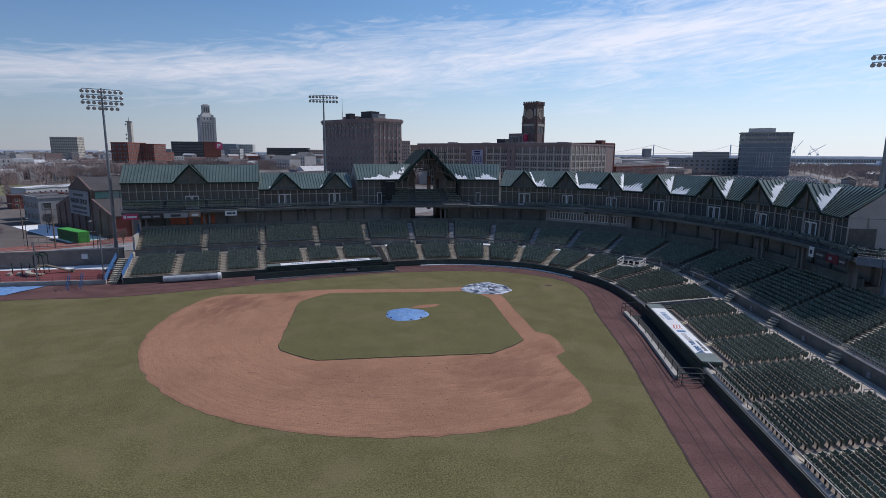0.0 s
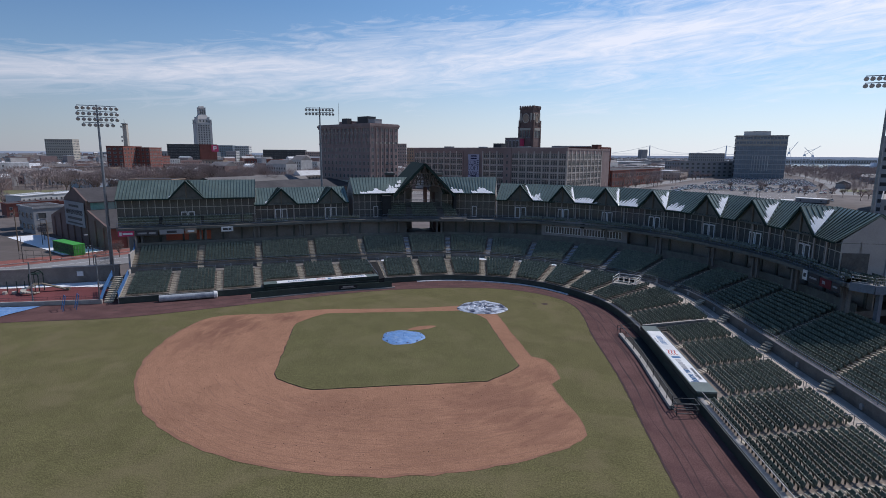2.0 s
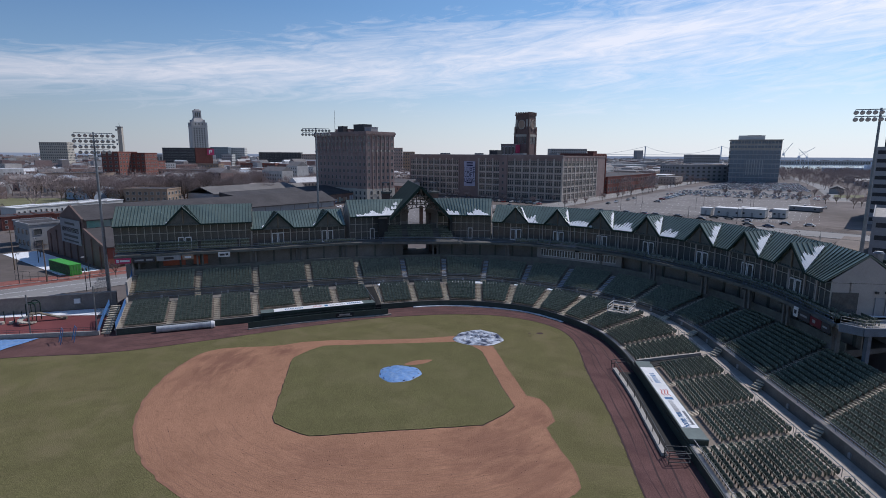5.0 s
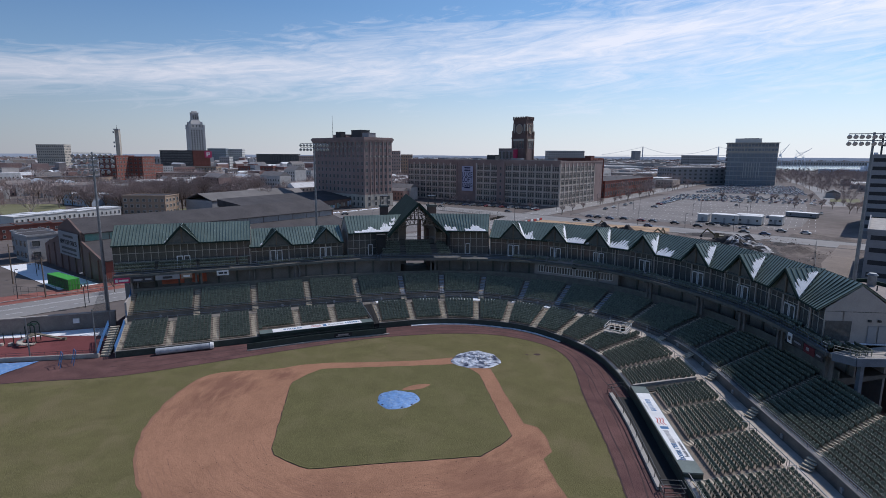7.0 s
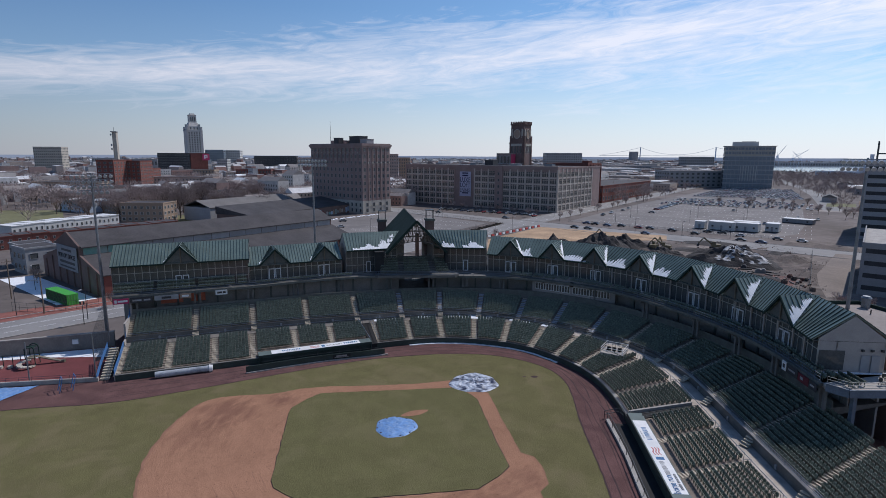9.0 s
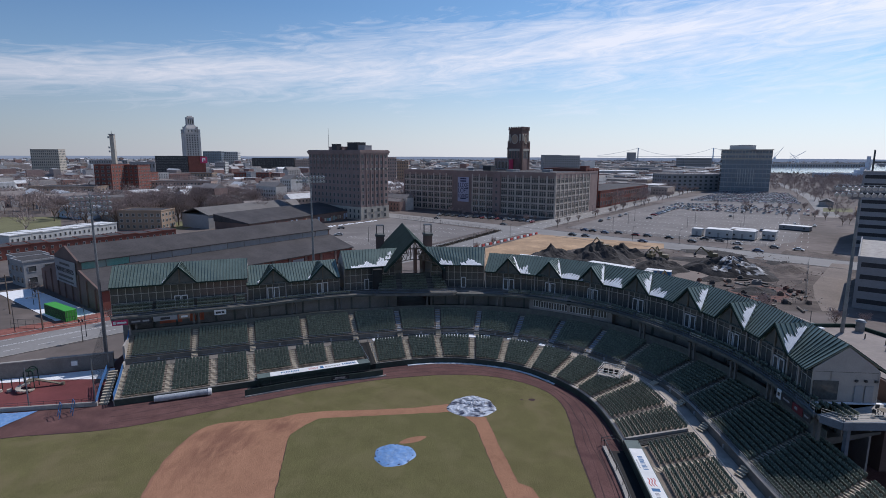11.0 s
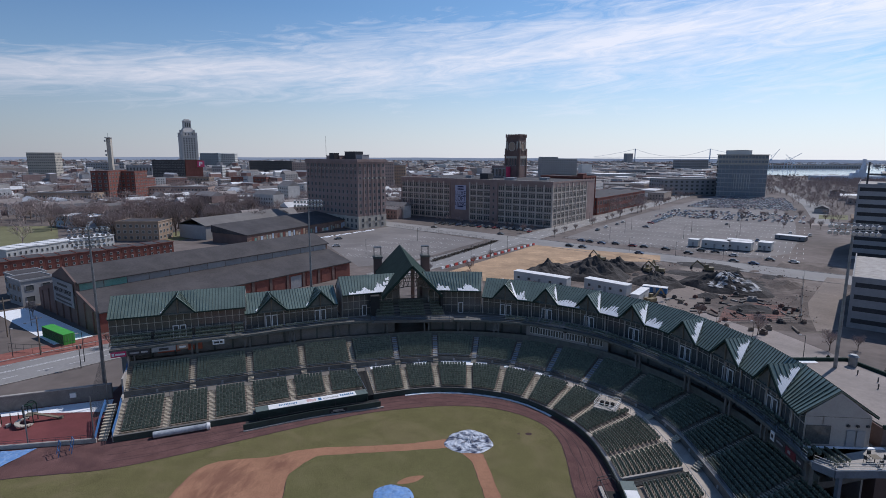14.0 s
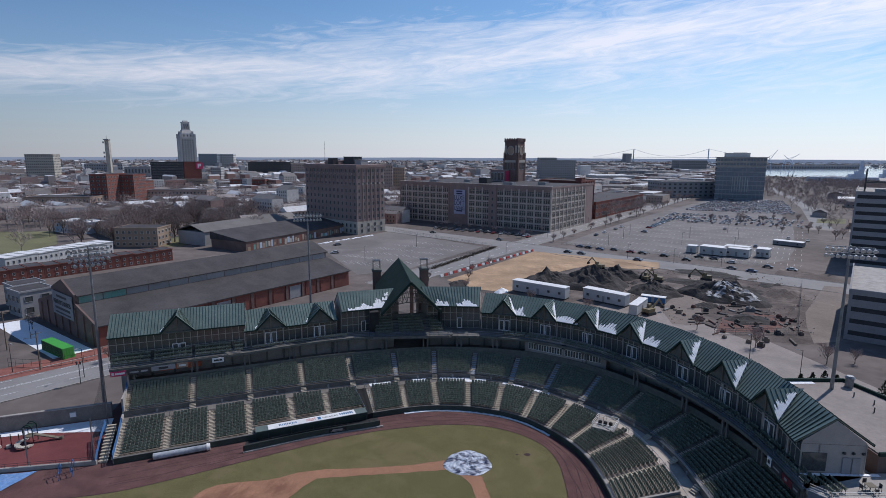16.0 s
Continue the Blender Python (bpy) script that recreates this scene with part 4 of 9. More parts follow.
ceil_mb = MB()
for e0, e1, r0, r1, ze, zr in BAYS:
    w0, w1 = e0.lerp(r0, 0.2), e1.lerp(r1, 0.2)
    if ze < 13.5:
        glazing(w0, w1, Z_DECK + 0.05, ze - 0.05, ((0.0, 0.70), (0.70, 1.0)))
        k_ = max(1, round((w1 - w0).length / 3.6))
        for j_ in range(k_):
            c_ = w0.lerp(w1, (j_ + 0.02) / k_) + (e0 - r0).normalized() * 0.2
            part("post", MB().obox(c_.x, c_.y, Z_DECK, ze - 0.1, 0.2, 0.2), M["cream"], grand)
    else:
        glazing(w0, w1, Z_DECK + 0.05, ze - 0.05)
    k0, k1 = e0.lerp(r0, 1.78), e1.lerp(r1, 1.78)
    back_mb = MB()
    back_mb.hexa([(*k0, GZ), (*k1, GZ), (*(k1 + (k1 - w1) * 0.03), GZ), (*(k0 + (k0 - w0) * 0.03), GZ)], [(*k0, ze), (*k1, ze), (*(k1 + (k1 - w1) * 0.03), ze), (*(k0 + (k0 - w0) * 0.03), ze)])
    part("back_wall", back_mb, M["cream"], grand)
    back_mb = MB()
    # room wall behind the glass
    i0, i1 = e0.lerp(r0, 0.62), e1.lerp(r1, 0.62)
    back_mb.hexa([(*i0, Z_DECK), (*i1, Z_DECK), (*(i1.lerp(r1, 0.1)), Z_DECK), (*(i0.lerp(r0, 0.1)), Z_DECK)], [(*i0, ze), (*i1, ze), (*(i1.lerp(r1, 0.1)), ze), (*(i0.lerp(r0, 0.1)), ze)])
    part("room_wall", back_mb, M["cream"], grand)
    ceil_mb.hexa([(*e0.lerp(r0, 0.05), ze - 0.16), (*e1.lerp(r1, 0.05), ze - 0.16), (*k1, ze - 0.16), (*k0, ze - 0.16)], [(*e0.lerp(r0, 0.05), ze - 0.10), (*e1.lerp(r1, 0.05), ze - 0.10), (*k1, ze - 0.10), (*k0, ze - 0.10)])
part("soffit", ceil_mb, M["gable"], grand)
E_ALL = [(-61.6, 27.6), (-50, 30.0), (-38.4, 32.4), (-29, 34.9), (-19.3, 37.8), (-6, 39.2), (2.2, 38.5), (10.8, 36.3), (22.7, 29.4), (33.6, 16.4), (38.6, 1.0), (39.0, -8.8), (37.6, -18.1), (35.5, -23.6)]
R_ALL = [(-63.6, 39.0), (-52, 41.5), (-40.5, 43.5), (-31, 46), (-21.2, 47), (-6, 48), (3.2, 48.5), (14.5, 46), (30.5, 36), (43.4, 19), (47.4, 3), (48.0, -6), (46.6, -16.4), (44.8, -26)]


def eave_u(u):
    return spline(E_ALL, u * 13 / 13.0)


deck = MB()
conc = MB()
deck.sweep([[(*bowl(D, u), Z_DECK - 0.35), (*spline(R_ALL, u), Z_DECK - 0.35), (*spline(R_ALL, u), Z_DECK), (*bowl(D, u), Z_DECK)] for u in frange(0, 13, 78)])
conc.sweep([[(*bowl(T, u), Z_T - 1.0), (*spline(R_ALL, u), Z_T - 0.3), (*spline(R_ALL, u), Z_T), (*bowl(T, u), Z_T)] for u in frange(0, 13, 78)])
part("deck", deck, M["dark_conc"], grand)
part("concourse_floor", conc, M["dark_conc"], grand)
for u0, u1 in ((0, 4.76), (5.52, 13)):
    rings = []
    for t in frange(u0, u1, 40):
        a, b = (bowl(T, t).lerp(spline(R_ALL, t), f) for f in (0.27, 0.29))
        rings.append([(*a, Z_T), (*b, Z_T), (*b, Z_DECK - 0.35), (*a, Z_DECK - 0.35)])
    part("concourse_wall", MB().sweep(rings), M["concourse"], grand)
part("side_wall", MB().hexa([(-58.2, 26.0, GZ), (-57.9, 26.0, GZ), (-60.2, 38.5, GZ), (-60.5, 38.5, GZ)], [(-58.2, 26.0, Z_DECK - 0.35), (-57.9, 26.0, Z_DECK - 0.35), (-60.2, 38.5, Z_DECK - 0.35), (-60.5, 38.5, Z_DECK - 0.35)]), M["press"], grand)
for u in frange(0.15, 12.9, 40):
    if 4.7 < u < 5.55:
        continue
    c, q = (bowl(T, w_).lerp(spline(R_ALL, w_), 0.262) for w_ in (u, min(13, u + 0.02)))
    part("pilaster", MB().obox(c.x, c.y, Z_T, Z_DECK - 0.36, 0.35, 0.25, math.atan2(q.y - c.y, q.x - c.x)), M["gable"], grand)
for u in frange(0.35, 12.85, 15):
    p, q = bowl(D, u), bowl(D, min(13, u + 0.02))
    t = (q - p).normalized()
    inw = Vector((-t.y, t.x))
    for s in (-0.45, 0.45):
        c = p + inw * 1.3 + t * s
        part("column", MB().obox(c.x, c.y, Z_T, Z_DECK - 0.35, 0.32, 0.32, math.atan2(t.y, t.x)), M["column"], grand)
    part("haunch", MB().bar((*(p + inw * 0.1), Z_DECK - 0.55), (*(p + inw * 4), Z_DECK - 0.7), 0.3, 0.4), M["dark_conc"], grand)
railing("deck_railing", [(*between(D, T, 0.0, u), Z_DECK) for u in frange(0.0, 13.0, 110)], 1.05, M["rail_slate"], "slate blue metal railing on the edge of the suite deck", 1.6, (1.0, 0.66, 0.33), 0.024)
fasc = ribbon_wall(lambda u: bowl(D, u), -0.06, 0.06, Z_DECK - 0.4, Z_DECK + 0.04, frange(0, 13, 90))
part("deck_edge", fasc, M["gable"], grand)
part("soil_skirt", ribbon_wall(lambda u: bowl(T, u), 0.0, 0.15, Z_T, Z_T + 0.9, frange(0, 13, 90)), M["gable"], grand)

# gable dormers
def gable_dormer(cx, cy, ang, ze, zr, half=3.05, depth=5.0, doors=True):
    """A dormer that stands on the eave: two roof slopes, a recessed dark front, a post and braces."""
    th = part("dormer", MB().poly([(0, 0, 0), (0.01, 0, 0), (0, 0, 0.01)]), M["gable"], grand)
    ca, sa = math.cos(ang), math.sin(ang)

    def w(x, y, z):
        return Vector((cx + ca * x - sa * y, cy + sa * x + ca * y, z))
    zf, zt = ze - 0.05, zr + 0.04
    for s in (-1, 1):
        e0, e1 = w(s * half, -0.35, zf), w(s * half * 0.02, depth, zt)
        r0, r1 = w(0, -0.35, zt), w(0, depth, zt)
        n = (r0 - e0).cross(Vector((-sa, ca, 0))).normalized()
        n = n if n.z > 0 else -n
        mb = MB()
        v = [e0, r0, r1]
        mb.poly([p + n * 0.06 for p in v])
        mb.poly([p - n * 0.08 for p in v])
        for a, b in zip(v, v[1:] + v[:1]):
            mb.poly([a + n * 0.06, b + n * 0.06, b - n * 0.08, a - n * 0.08])
        slope = part("slope", mb, M["roof"], th)
        sm = MB()
        for i in range(1, 8):
            f = i / 8
            a = r0.lerp(r1, f)
            b = e0.lerp(e1, f)
            sm.bar(a + n * 0.09, b + n * 0.09, 0.065, 0.09)
        tagged(part("seams", sm, M["seam"], slope), kind="stuff")
        part("bargeboard", MB().bar(e0 - n * 0.08, r0 - n * 0.08, 0.14, 0.30), M["roof_dark"], th)
    part("gable_front", MB().poly([w(-half + 0.3, 0.12, zf), w(half - 0.3, 0.12, zf), w(0, 0.12, zt - 0.25)]).poly([w(-half + 0.3, 0.22, zf), w(half - 0.3, 0.22, zf), w(0, 0.22, zt - 0.25)]), M["gable"], th)
    part("post", MB().bar(w(0, -0.02, zf - 0.1), w(0, -0.02, zt - 0.3), 0.2), M["timber"], th)
    part("tie_beam", MB().bar(w(-half + 0.2, -0.05, zf - 0.02), w(half - 0.2, -0.05, zf - 0.02), 0.22), M["gable"], th)
    if doors:
        for s in (-0.62, 0.62):
            mb = MB()
            for a, b, c, d in ((-0.55, -0.40, 0, 2.45), (0.40, 0.55, 0, 2.45), (-0.40, 0.40, 2.28, 2.45), (-0.40, 0.40, 0, 0.2)):
                p = w(s + a, 0.72, 0)
                q = w(s + b, 0.72, 0)
                r_, t_ = w(s + b, 0.80, 0), w(s + a, 0.80, 0)
                mb.hexa([(k.x, k.y, Z_DECK + 0.05 + c) for k in (p, q, r_, t_)], [(k.x, k.y, Z_DECK + 0.05 + d) for k in (p, q, r_, t_)], 0)
            p, q, r_, t_ = w(s - 0.42, 0.76, 0), w(s + 0.42, 0.76, 0), w(s + 0.42, 0.79, 0), w(s - 0.42, 0.79, 0)
            mb.hexa([(k.x, k.y, Z_DECK + 0.17) for k in (p, q, r_, t_)], [(k.x, k.y, Z_DECK + 2.25) for k in (p, q, r_, t_)], 1)
            part("door", mb, [M["white"], M["glass"]], grand, "white framed glass door")


def on_eave(pts, x, y):
    """Nearest place on an eave polyline, with its direction."""
    best = None
    for a, b in zip(pts[:-1], pts[1:]):
        a, b = Vector(a), Vector(b)
        f = max(0, min(1, (Vector((x, y)) - a).dot(b - a) / (b - a).length_squared))
        c = a.lerp(b, f)
        dd = (c - Vector((x, y))).length
        if best is None or dd < best[0]:
            best = (dd, c, math.atan2(b.y - a.y, b.x - a.x))
    return best[1], best[2]


GABLES = [(0, -50.2, 30.5, 3.1), (1, -33.5, 33.8, 3.1), (1, -23.9, 36.4, 3.0), (4, 15.6, 34.0, 2.9), (4, 23.3, 29.3, 2.9), (4, 29.6, 22.7, 3.0), (4, 34.6, 14.2, 3.0), (4, 38.3, 3.6, 3.1), (4, 39.0, -6.0, 3.2), (4, 37.9, -16.0, 3.2)]
G_AT = []
for k, x, y, half in GABLES:
    c, ang = on_eave(ROOFS[k][0], x, y)
    gable_dormer(c.x, c.y, ang, ROOFS[k][2], ROOFS[k][3], half)
    G_AT.append((c, ang, k, half))
# snow in the valleys beside the dormers and along two eaves
for i, (c, ang, k, half) in enumerate(G_AT):
    if i in (0, 1, 2):
        t = Vector((math.cos(ang), math.sin(ang)))
        inw = Vector((-t.y, t.x))
        ze, zr = ROOFS[k][2], ROOFS[k][3]
        p0 = c - t * (half - 0.1) + inw * 0.2
        p1 = c - t * 1.3 + inw * 1.6
        f = (zr - ze) / 5.0
        up = Vector((*(inw * 1.5), 1.5 * f))
        n = Vector((*(-inw * f), 1)).normalized()
        snow_patch((*p0, ze + 0.2 * f + 0.05), (*p1, ze + 1.6 * f + 0.05), up * 0.6, n, i, 0.9, 5)
for i in range(3, 10):
    c, ang, k, half = G_AT[i]
    t = Vector((math.cos(ang), math.sin(ang)))
    inw = Vector((-t.y, t.x))
    ze, zr = ROOFS[4][2], ROOFS[4][3]
    f = (zr - ze) / 5.0
    n = Vector((*(-inw * f), 1)).normalized()
    if i < 7:
        p0, p1 = c + t * (half - 0.6) + inw * 0.05, c + t * (half + (4.4, 4.4, 3.6, 2.6)[i - 3]) + inw * 0.05
        snow_patch((*p0, ze + 0.07), (*p1, ze + 0.07), Vector((*(inw * 3.4), 3.4 * f)), n, 20 + i, 1.0, 9)
    # the slope of the dormer that looks away from the sun
    s0, s1 = c + t * (half - 0.2) - inw * 0.2, c + t * 0.6 + inw * 3.6
    z0, z1 = ze + 0.25, zr - 0.35
    nd = Vector((t.x * 0.72, t.y * 0.72, 0.69)).normalized()
    snow_patch((*s0, z0), (*s1, z1), Vector((*(-t * half * 0.85), 0.85 * (zr - ze))), nd, 40 + i, 0.9 if i >= 6 else 0.5, 11, 0.92)
big0, big1 = ROOFS[2], ROOFS[3]
for (e, r, ze, zr), a, b, s in ((big0, 0.13, 0.78, 61), (big0, 0.66, 0.90, 64), (big1, 0.14, 0.40, 62), (big1, 0.56, 0.96, 63)):
    e0, e1 = Vector(e[0]).lerp(Vector(e[1]), a), Vector(e[0]).lerp(Vector(e[1]), b)
    up = Vector((*(Vector(r[0]) - Vector(e[0])), zr - ze)) * 0.42
    n = Vector((0, -0.6, 0.8))
    up = up * (1.7 if s == 64 else 0.8 if s == 61 else 1.0)
    snow_patch((*e0, ze + 0.06), (*e1, ze + 0.06), up, n, s, 1.0, int((e1 - e0).length / 0.5))

e, r, ze, zr = big0
for f, w, s in ((0.10, 1.5, 71), (0.36, 1.2, 72), (0.60, 0.9, 73)):
    p = Vector((*e[1], ze)).lerp(Vector((*r[1], zr)), f) + Vector((-1.0 - 0.2 * f, -0.1, 0.07))
    snow_patch(p - Vector((w, 0.2 * w, 0)), p, Vector((0.9, 3.9, 3.0)) * 0.36, Vector((0, -0.6, 0.8)), s, 1.0, 3)

for k, x, y in ((2, -14.6, 38.6), (3, 6.4, 37.5)):
    c, ang = on_eave(ROOFS[k][0], x, y)
    mb = MB().window(-0.5, 0.5, 0.0, 2.4, 0.13, 0.1)
    o = part("door", mb, [M["glass"], M["white"]], grand, "white framed glass door")
    o.matrix_basis = pose(c.x - math.sin(ang) * 0.72, c.y + math.cos(ang) * 0.72, Z_DECK + 0.05, 0, 0, math.degrees(ang))

# ---- central pavilion with an open timber truss ----
pav = thing("pavilion", "open gabled pavilion with a steep dark green roof and timber truss", "pavilion")
PX, PYF, PYB, PZ, PE, PH = -4.6, 35.6, 64.0, 20.8, 14.0, 6.5
for s in (-1, 1):
    a, b = Vector((PX + s * PH, PYF, PE)), Vector((PX + s * PH, PYB, PE))
    c, d = Vector((PX, PYB, PZ)), Vector((PX, PYF, PZ))
    n = (b - a).cross(d - a).normalized()
    n = n if n.z > 0 else -n
    part("roof", MB().hexa([p - n * 0.3 for p in (a, b, c, d)], [a, b, c, d]), M["roof_dark"], pav)
    part("bargeboard", MB().bar(a - Vector((0, 0.1, 0.1)), d - Vector((0, 0.1, 0.1)), 0.25, 0.5), M["roof_dark"], pav)
for y in (PYF + 0.1, PYF + 8, PYB - 0.4):
    tr = MB()
    zt = PE + 0.6
    for s in (-1, 1):
        arch = [(PX + s * (PH - 0.7) * math.cos(t), y, 13.5 + 2.9 * math.sin(t)) for t in frange(0, math.pi / 2, 7)]
        for p, q in zip(arch[:-1], arch[1:]):
            tr.bar(p, q, 0.16)
        for i in range(1, 7):
            x = PX + s * PH * i / 7
            top = PZ - (PZ - PE) * i / 7 - 0.25
            f = min(1, abs(x - PX) / (PH - 0.7))
            low = 13.5 + 2.9 * math.sqrt(max(0, 1 - f * f))
            tr.bar((x, y, low), (x, y, top), 0.11)
            nx = PX + s * PH * (i - 1) / 7
            ntop = PZ - (PZ - PE) * (i - 1) / 7 - 0.25
            tr.bar((x, y, low), (nx, y, ntop), 0.10)
            if i < 6:
                px_ = PX + s * PH * (i + 1) / 7
                tr.bar((x, y, low), (px_, y, PZ - (PZ - PE) * (i + 1) / 7 - 0.25), 0.10)
    tr.bar((PX, y, 16.4), (PX, y, PZ - 0.3), 0.14)
    for z in (17.4, 18.7):
        hw = PH * (PZ - z) / (PZ - PE)
        tr.bar((PX - hw, y, z), (PX + hw, y, z), 0.12)
    part("truss", tr, M["truss"], pav)
for x in (PX - PH + 1.0, PX + PH - 3.2, PX + PH - 1.0):
    for y in (PYF + 9, PYB - 1):
        part("column", MB().obox(x, y, Z_T, 14.2, 0.9, 0.9), M["brick"], pav, "dark brick column")
pdeck = MB()
pdeck.prism([(-13.6, 35.6), (-12.9, 34.3), (-5, 33.6), (3.2, 32.6), (4.2, 33.6), (3.0, 48), (-13, 48)], 8.95, 9.5)
part("deck", pdeck, M["dark_conc"], pav)
railing("pavilion_railing", [(-13.4, 35.4, 9.5), (-12.8, 34.5, 9.5), (-9, 34.2, 9.5), (-5, 33.8, 9.5), (-1, 33.3, 9.5), (3.0, 32.8, 9.5), (4.0, 33.7, 9.5)], 0.8, M["rail_slate"], "slate blue railing round the pavilion deck", 1.0, (1.0, 0.6, 0.2))
for i in range(6):
    y = 35.0 + i * 0.85
    part("terrace_step", MB().box(-12.4, y, 9.5, 2.6, y + 0.84, 9.55 + 0.38 * i), M["dark_conc"], pav)


part("back_wall", MB().box(-11.6, 41.0, 9.5, 2.4, 41.25, 12.3), M["gable"], pav, "dark wall behind the seats")
for x0_, x1_ in ((-13.4, -11.5), (1.9, 2.4)):
    part("side_wall", MB().box(x0_, 37.4, 9.5, x1_, 41.0, 14.0), M["flat_black"], pav)
part("rail", MB().bar((-11.5, 41.0, 12.9), (2.3, 41.0, 12.9), 0.07).bar((-11.5, 41.0, 12.6), (2.3, 41.0, 12.6), 0.05), M["steel"], pav)


def deck_seats(name, rows, label):
    V, Fc, k = [], [], 0
    for p, q, z in rows:
        p, q = Vector(p), Vector(q)
        L = (q - p).length
        a = math.atan2(q.y - p.y, q.x - p.x)
        ca, sa = math.cos(a), math.sin(a)
        for i in range(int(L / 0.54)):
            c = p.lerp(q, (i + 0.5) * 0.54 / L)
            if i % 13 == 12:
                continue
            lx, ly = -SV[:, 0], -SV[:, 1]
            V.append(np.stack([c.x + ca * lx - sa * ly, c.y + sa * lx + ca * ly, z + SV[:, 2]], 1))
            Fc += [tuple(j + k * SN for j in f) for f in SF]
            k += 1
    me = bpy.data.meshes.new(name)
    me.from_pydata(np.concatenate(V).tolist(), [], Fc)
    me.materials.append(M["seat"])
    tagged(new(name, me), label, "seats", kind="stuff")


deck_seats("pavilion_seats", [((x0, 35.4 + i * 0.85), (x1, 35.4 + i * 0.85), 9.55 + 0.38 * i) for i in range(6) for x0, x1 in ((-12.2, -8.2), (-7.2, -1.4), (-0.4, 2.4))], "dark green seats stepped up under the pavilion")
rows = []
for i in range(3):
    rows.append(((-60.6 - 0.2 * i, 25.6 + 0.85 * i), (-38.2 - 0.2 * i, 30.3 + 0.85 * i), Z_DECK + 0.2 + 0.42 * i))
for a, b in zip(frange(2.1, 3.9, 3)[:-1], frange(2.1, 3.9, 3)[1:]):
    rows.append((tuple(bowl(D, a) + Vector((0, 0.9))), tuple(bowl(D, b) + Vector((0, 0.9))), Z_DECK))
us = frange(7.2, 13, 26)
for a, b in zip(us[:-1], us[1:]):
    for i in range(2):
        p, q = bowl(D, a), bowl(D, b)
        t = (q - p).normalized()
        s = Vector((-t.y, t.x)) * (0.7 + 0.9 * i)
        rows.append((tuple(p + s), tuple(q + s), Z_DECK + 0.15 * i))
deck_seats("deck_seats", rows, "short rows of dark green seats on the suite deck")
for x in (-10.4, 2.2):
    ch = thing("stair_tower", "dark brick stair tower with an open steel crown", "tower", "stair towers behind the pavilion")
    part("shaft", MB().box(x - 1.05, 63.0, GZ, x + 1.05, 65.6, 17.4), M["brick"], ch)
    part("cap", MB().box(x - 1.25, 62.75, 17.4, x + 1.25, 65.85, 17.9), M["gable"], ch)
    for dx in (-0.9, 0.9):
        for dy in (63.4, 65.2):
            part("post", MB().bar((x + dx, dy, 17.9), (x + dx, dy, 20.2), 0.12), M["dark_steel"], ch)
    part("ring", MB().box(x - 1, 63.3, 20.1, x + 1, 65.3, 20.25), M["dark_steel"], ch)

# ---- press box ----
pb = thing("press_box", "grey stucco press box with a long band of white framed windows", "press box")
p, q = Vector((19.1, 29.6)), Vector((31.9, 17.7))
t = (q - p).normalized()
nrm = Vector((-t.y, t.x))
mb = MB()
mb.hexa([(*k, 5.0) for k in (p, q, q + nrm * 4, p + nrm * 4)], [(*k, 9.6) for k in (p, q, q + nrm * 4, p + nrm * 4)])
part("wall", mb, M["press"], pb)
wm = MB()
wm.window(0, 0.56, 0, 1.4, 0.06, 0.12)
wme = wm.mesh("window", [M["glass"], M["white"]])
L = (q - p).length
for i in range(27):
    if i == 13:
        continue
    o = part("window", wme, None, pb)
    c = p + t * (0.9 + i * 0.575)
    o.matrix_basis = pose(c.x, c.y, 6.95, 0, 0, math.degrees(math.atan2(t.y, t.x)))
c = p + t * (L * 0.5)
part("speaker", MB().obox(c.x - nrm.x * 0.3, c.y - nrm.y * 0.3, 8.5, 9.3, 0.7, 0.6, math.atan2(t.y, t.x)), M["black"], pb)

# ---- the city round the ballpark ----
M["concrete_walk"] = surface("pale_plaza", (0.29, 0.25, 0.23), 0.9, var=0.15, scale=0.1, fine=16, stain=(0.20, 0.175, 0.16), stain_amount=0.6, stain_scale=0.08)
M["road"] = surface("worn_road", (0.245, 0.235, 0.23), 0.9, var=0.14, scale=0.08, fine=20, stain=(0.27, 0.26, 0.25), stain_amount=0.5, stain_scale=0.05)
M["sand"] = surface("bare_sand", (0.42, 0.285, 0.178), 0.95, var=0.22, scale=0.08, fine=12, bump=0.4, stain=(0.30, 0.205, 0.13), stain_amount=0.7, stain_scale=0.09)
M["soil"] = surface("churned_soil", (0.11, 0.088, 0.078), 0.95, var=0.35, scale=0.12, fine=10, bump=0.8, stain=(0.25, 0.21, 0.185), stain_amount=0.9, stain_scale=0.055)
M["dirt"] = surface("trodden_dirt", (0.215, 0.178, 0.155), 0.95, var=0.2, scale=0.1, fine=12, bump=0.5, stain=(0.17, 0.14, 0.12), stain_amount=0.6, stain_scale=0.1)
M["churned"] = surface("churned_mud", (0.10, 0.078, 0.07), 0.95, var=0.35, scale=0.25, fine=10, bump=0.9, stain=(0.20, 0.165, 0.145), stain_amount=0.8, stain_scale=0.12)
M["rusty"] = surface("red_rubble", (0.17, 0.085, 0.07), 0.95, var=0.4, scale=0.6, fine=8, bump=0.8, stain=(0.10, 0.08, 0.075), stain_amount=0.9, stain_scale=0.35)
M["dark_soil"] = surface("dark_spoil", (0.052, 0.047, 0.046), 0.95, var=0.35, scale=0.35, fine=8, bump=0.9)
M["lawn"] = surface("winter_lawn", (0.17, 0.165, 0.085), 0.95, var=0.2, scale=0.05, fine=20)
M["tar_roof"] = surface("tar_roof", (0.062, 0.057, 0.06), 0.85, var=0.25, scale=0.12, fine=14, stain=(0.088, 0.08, 0.08), stain_amount=0.5, stain_scale=0.16)
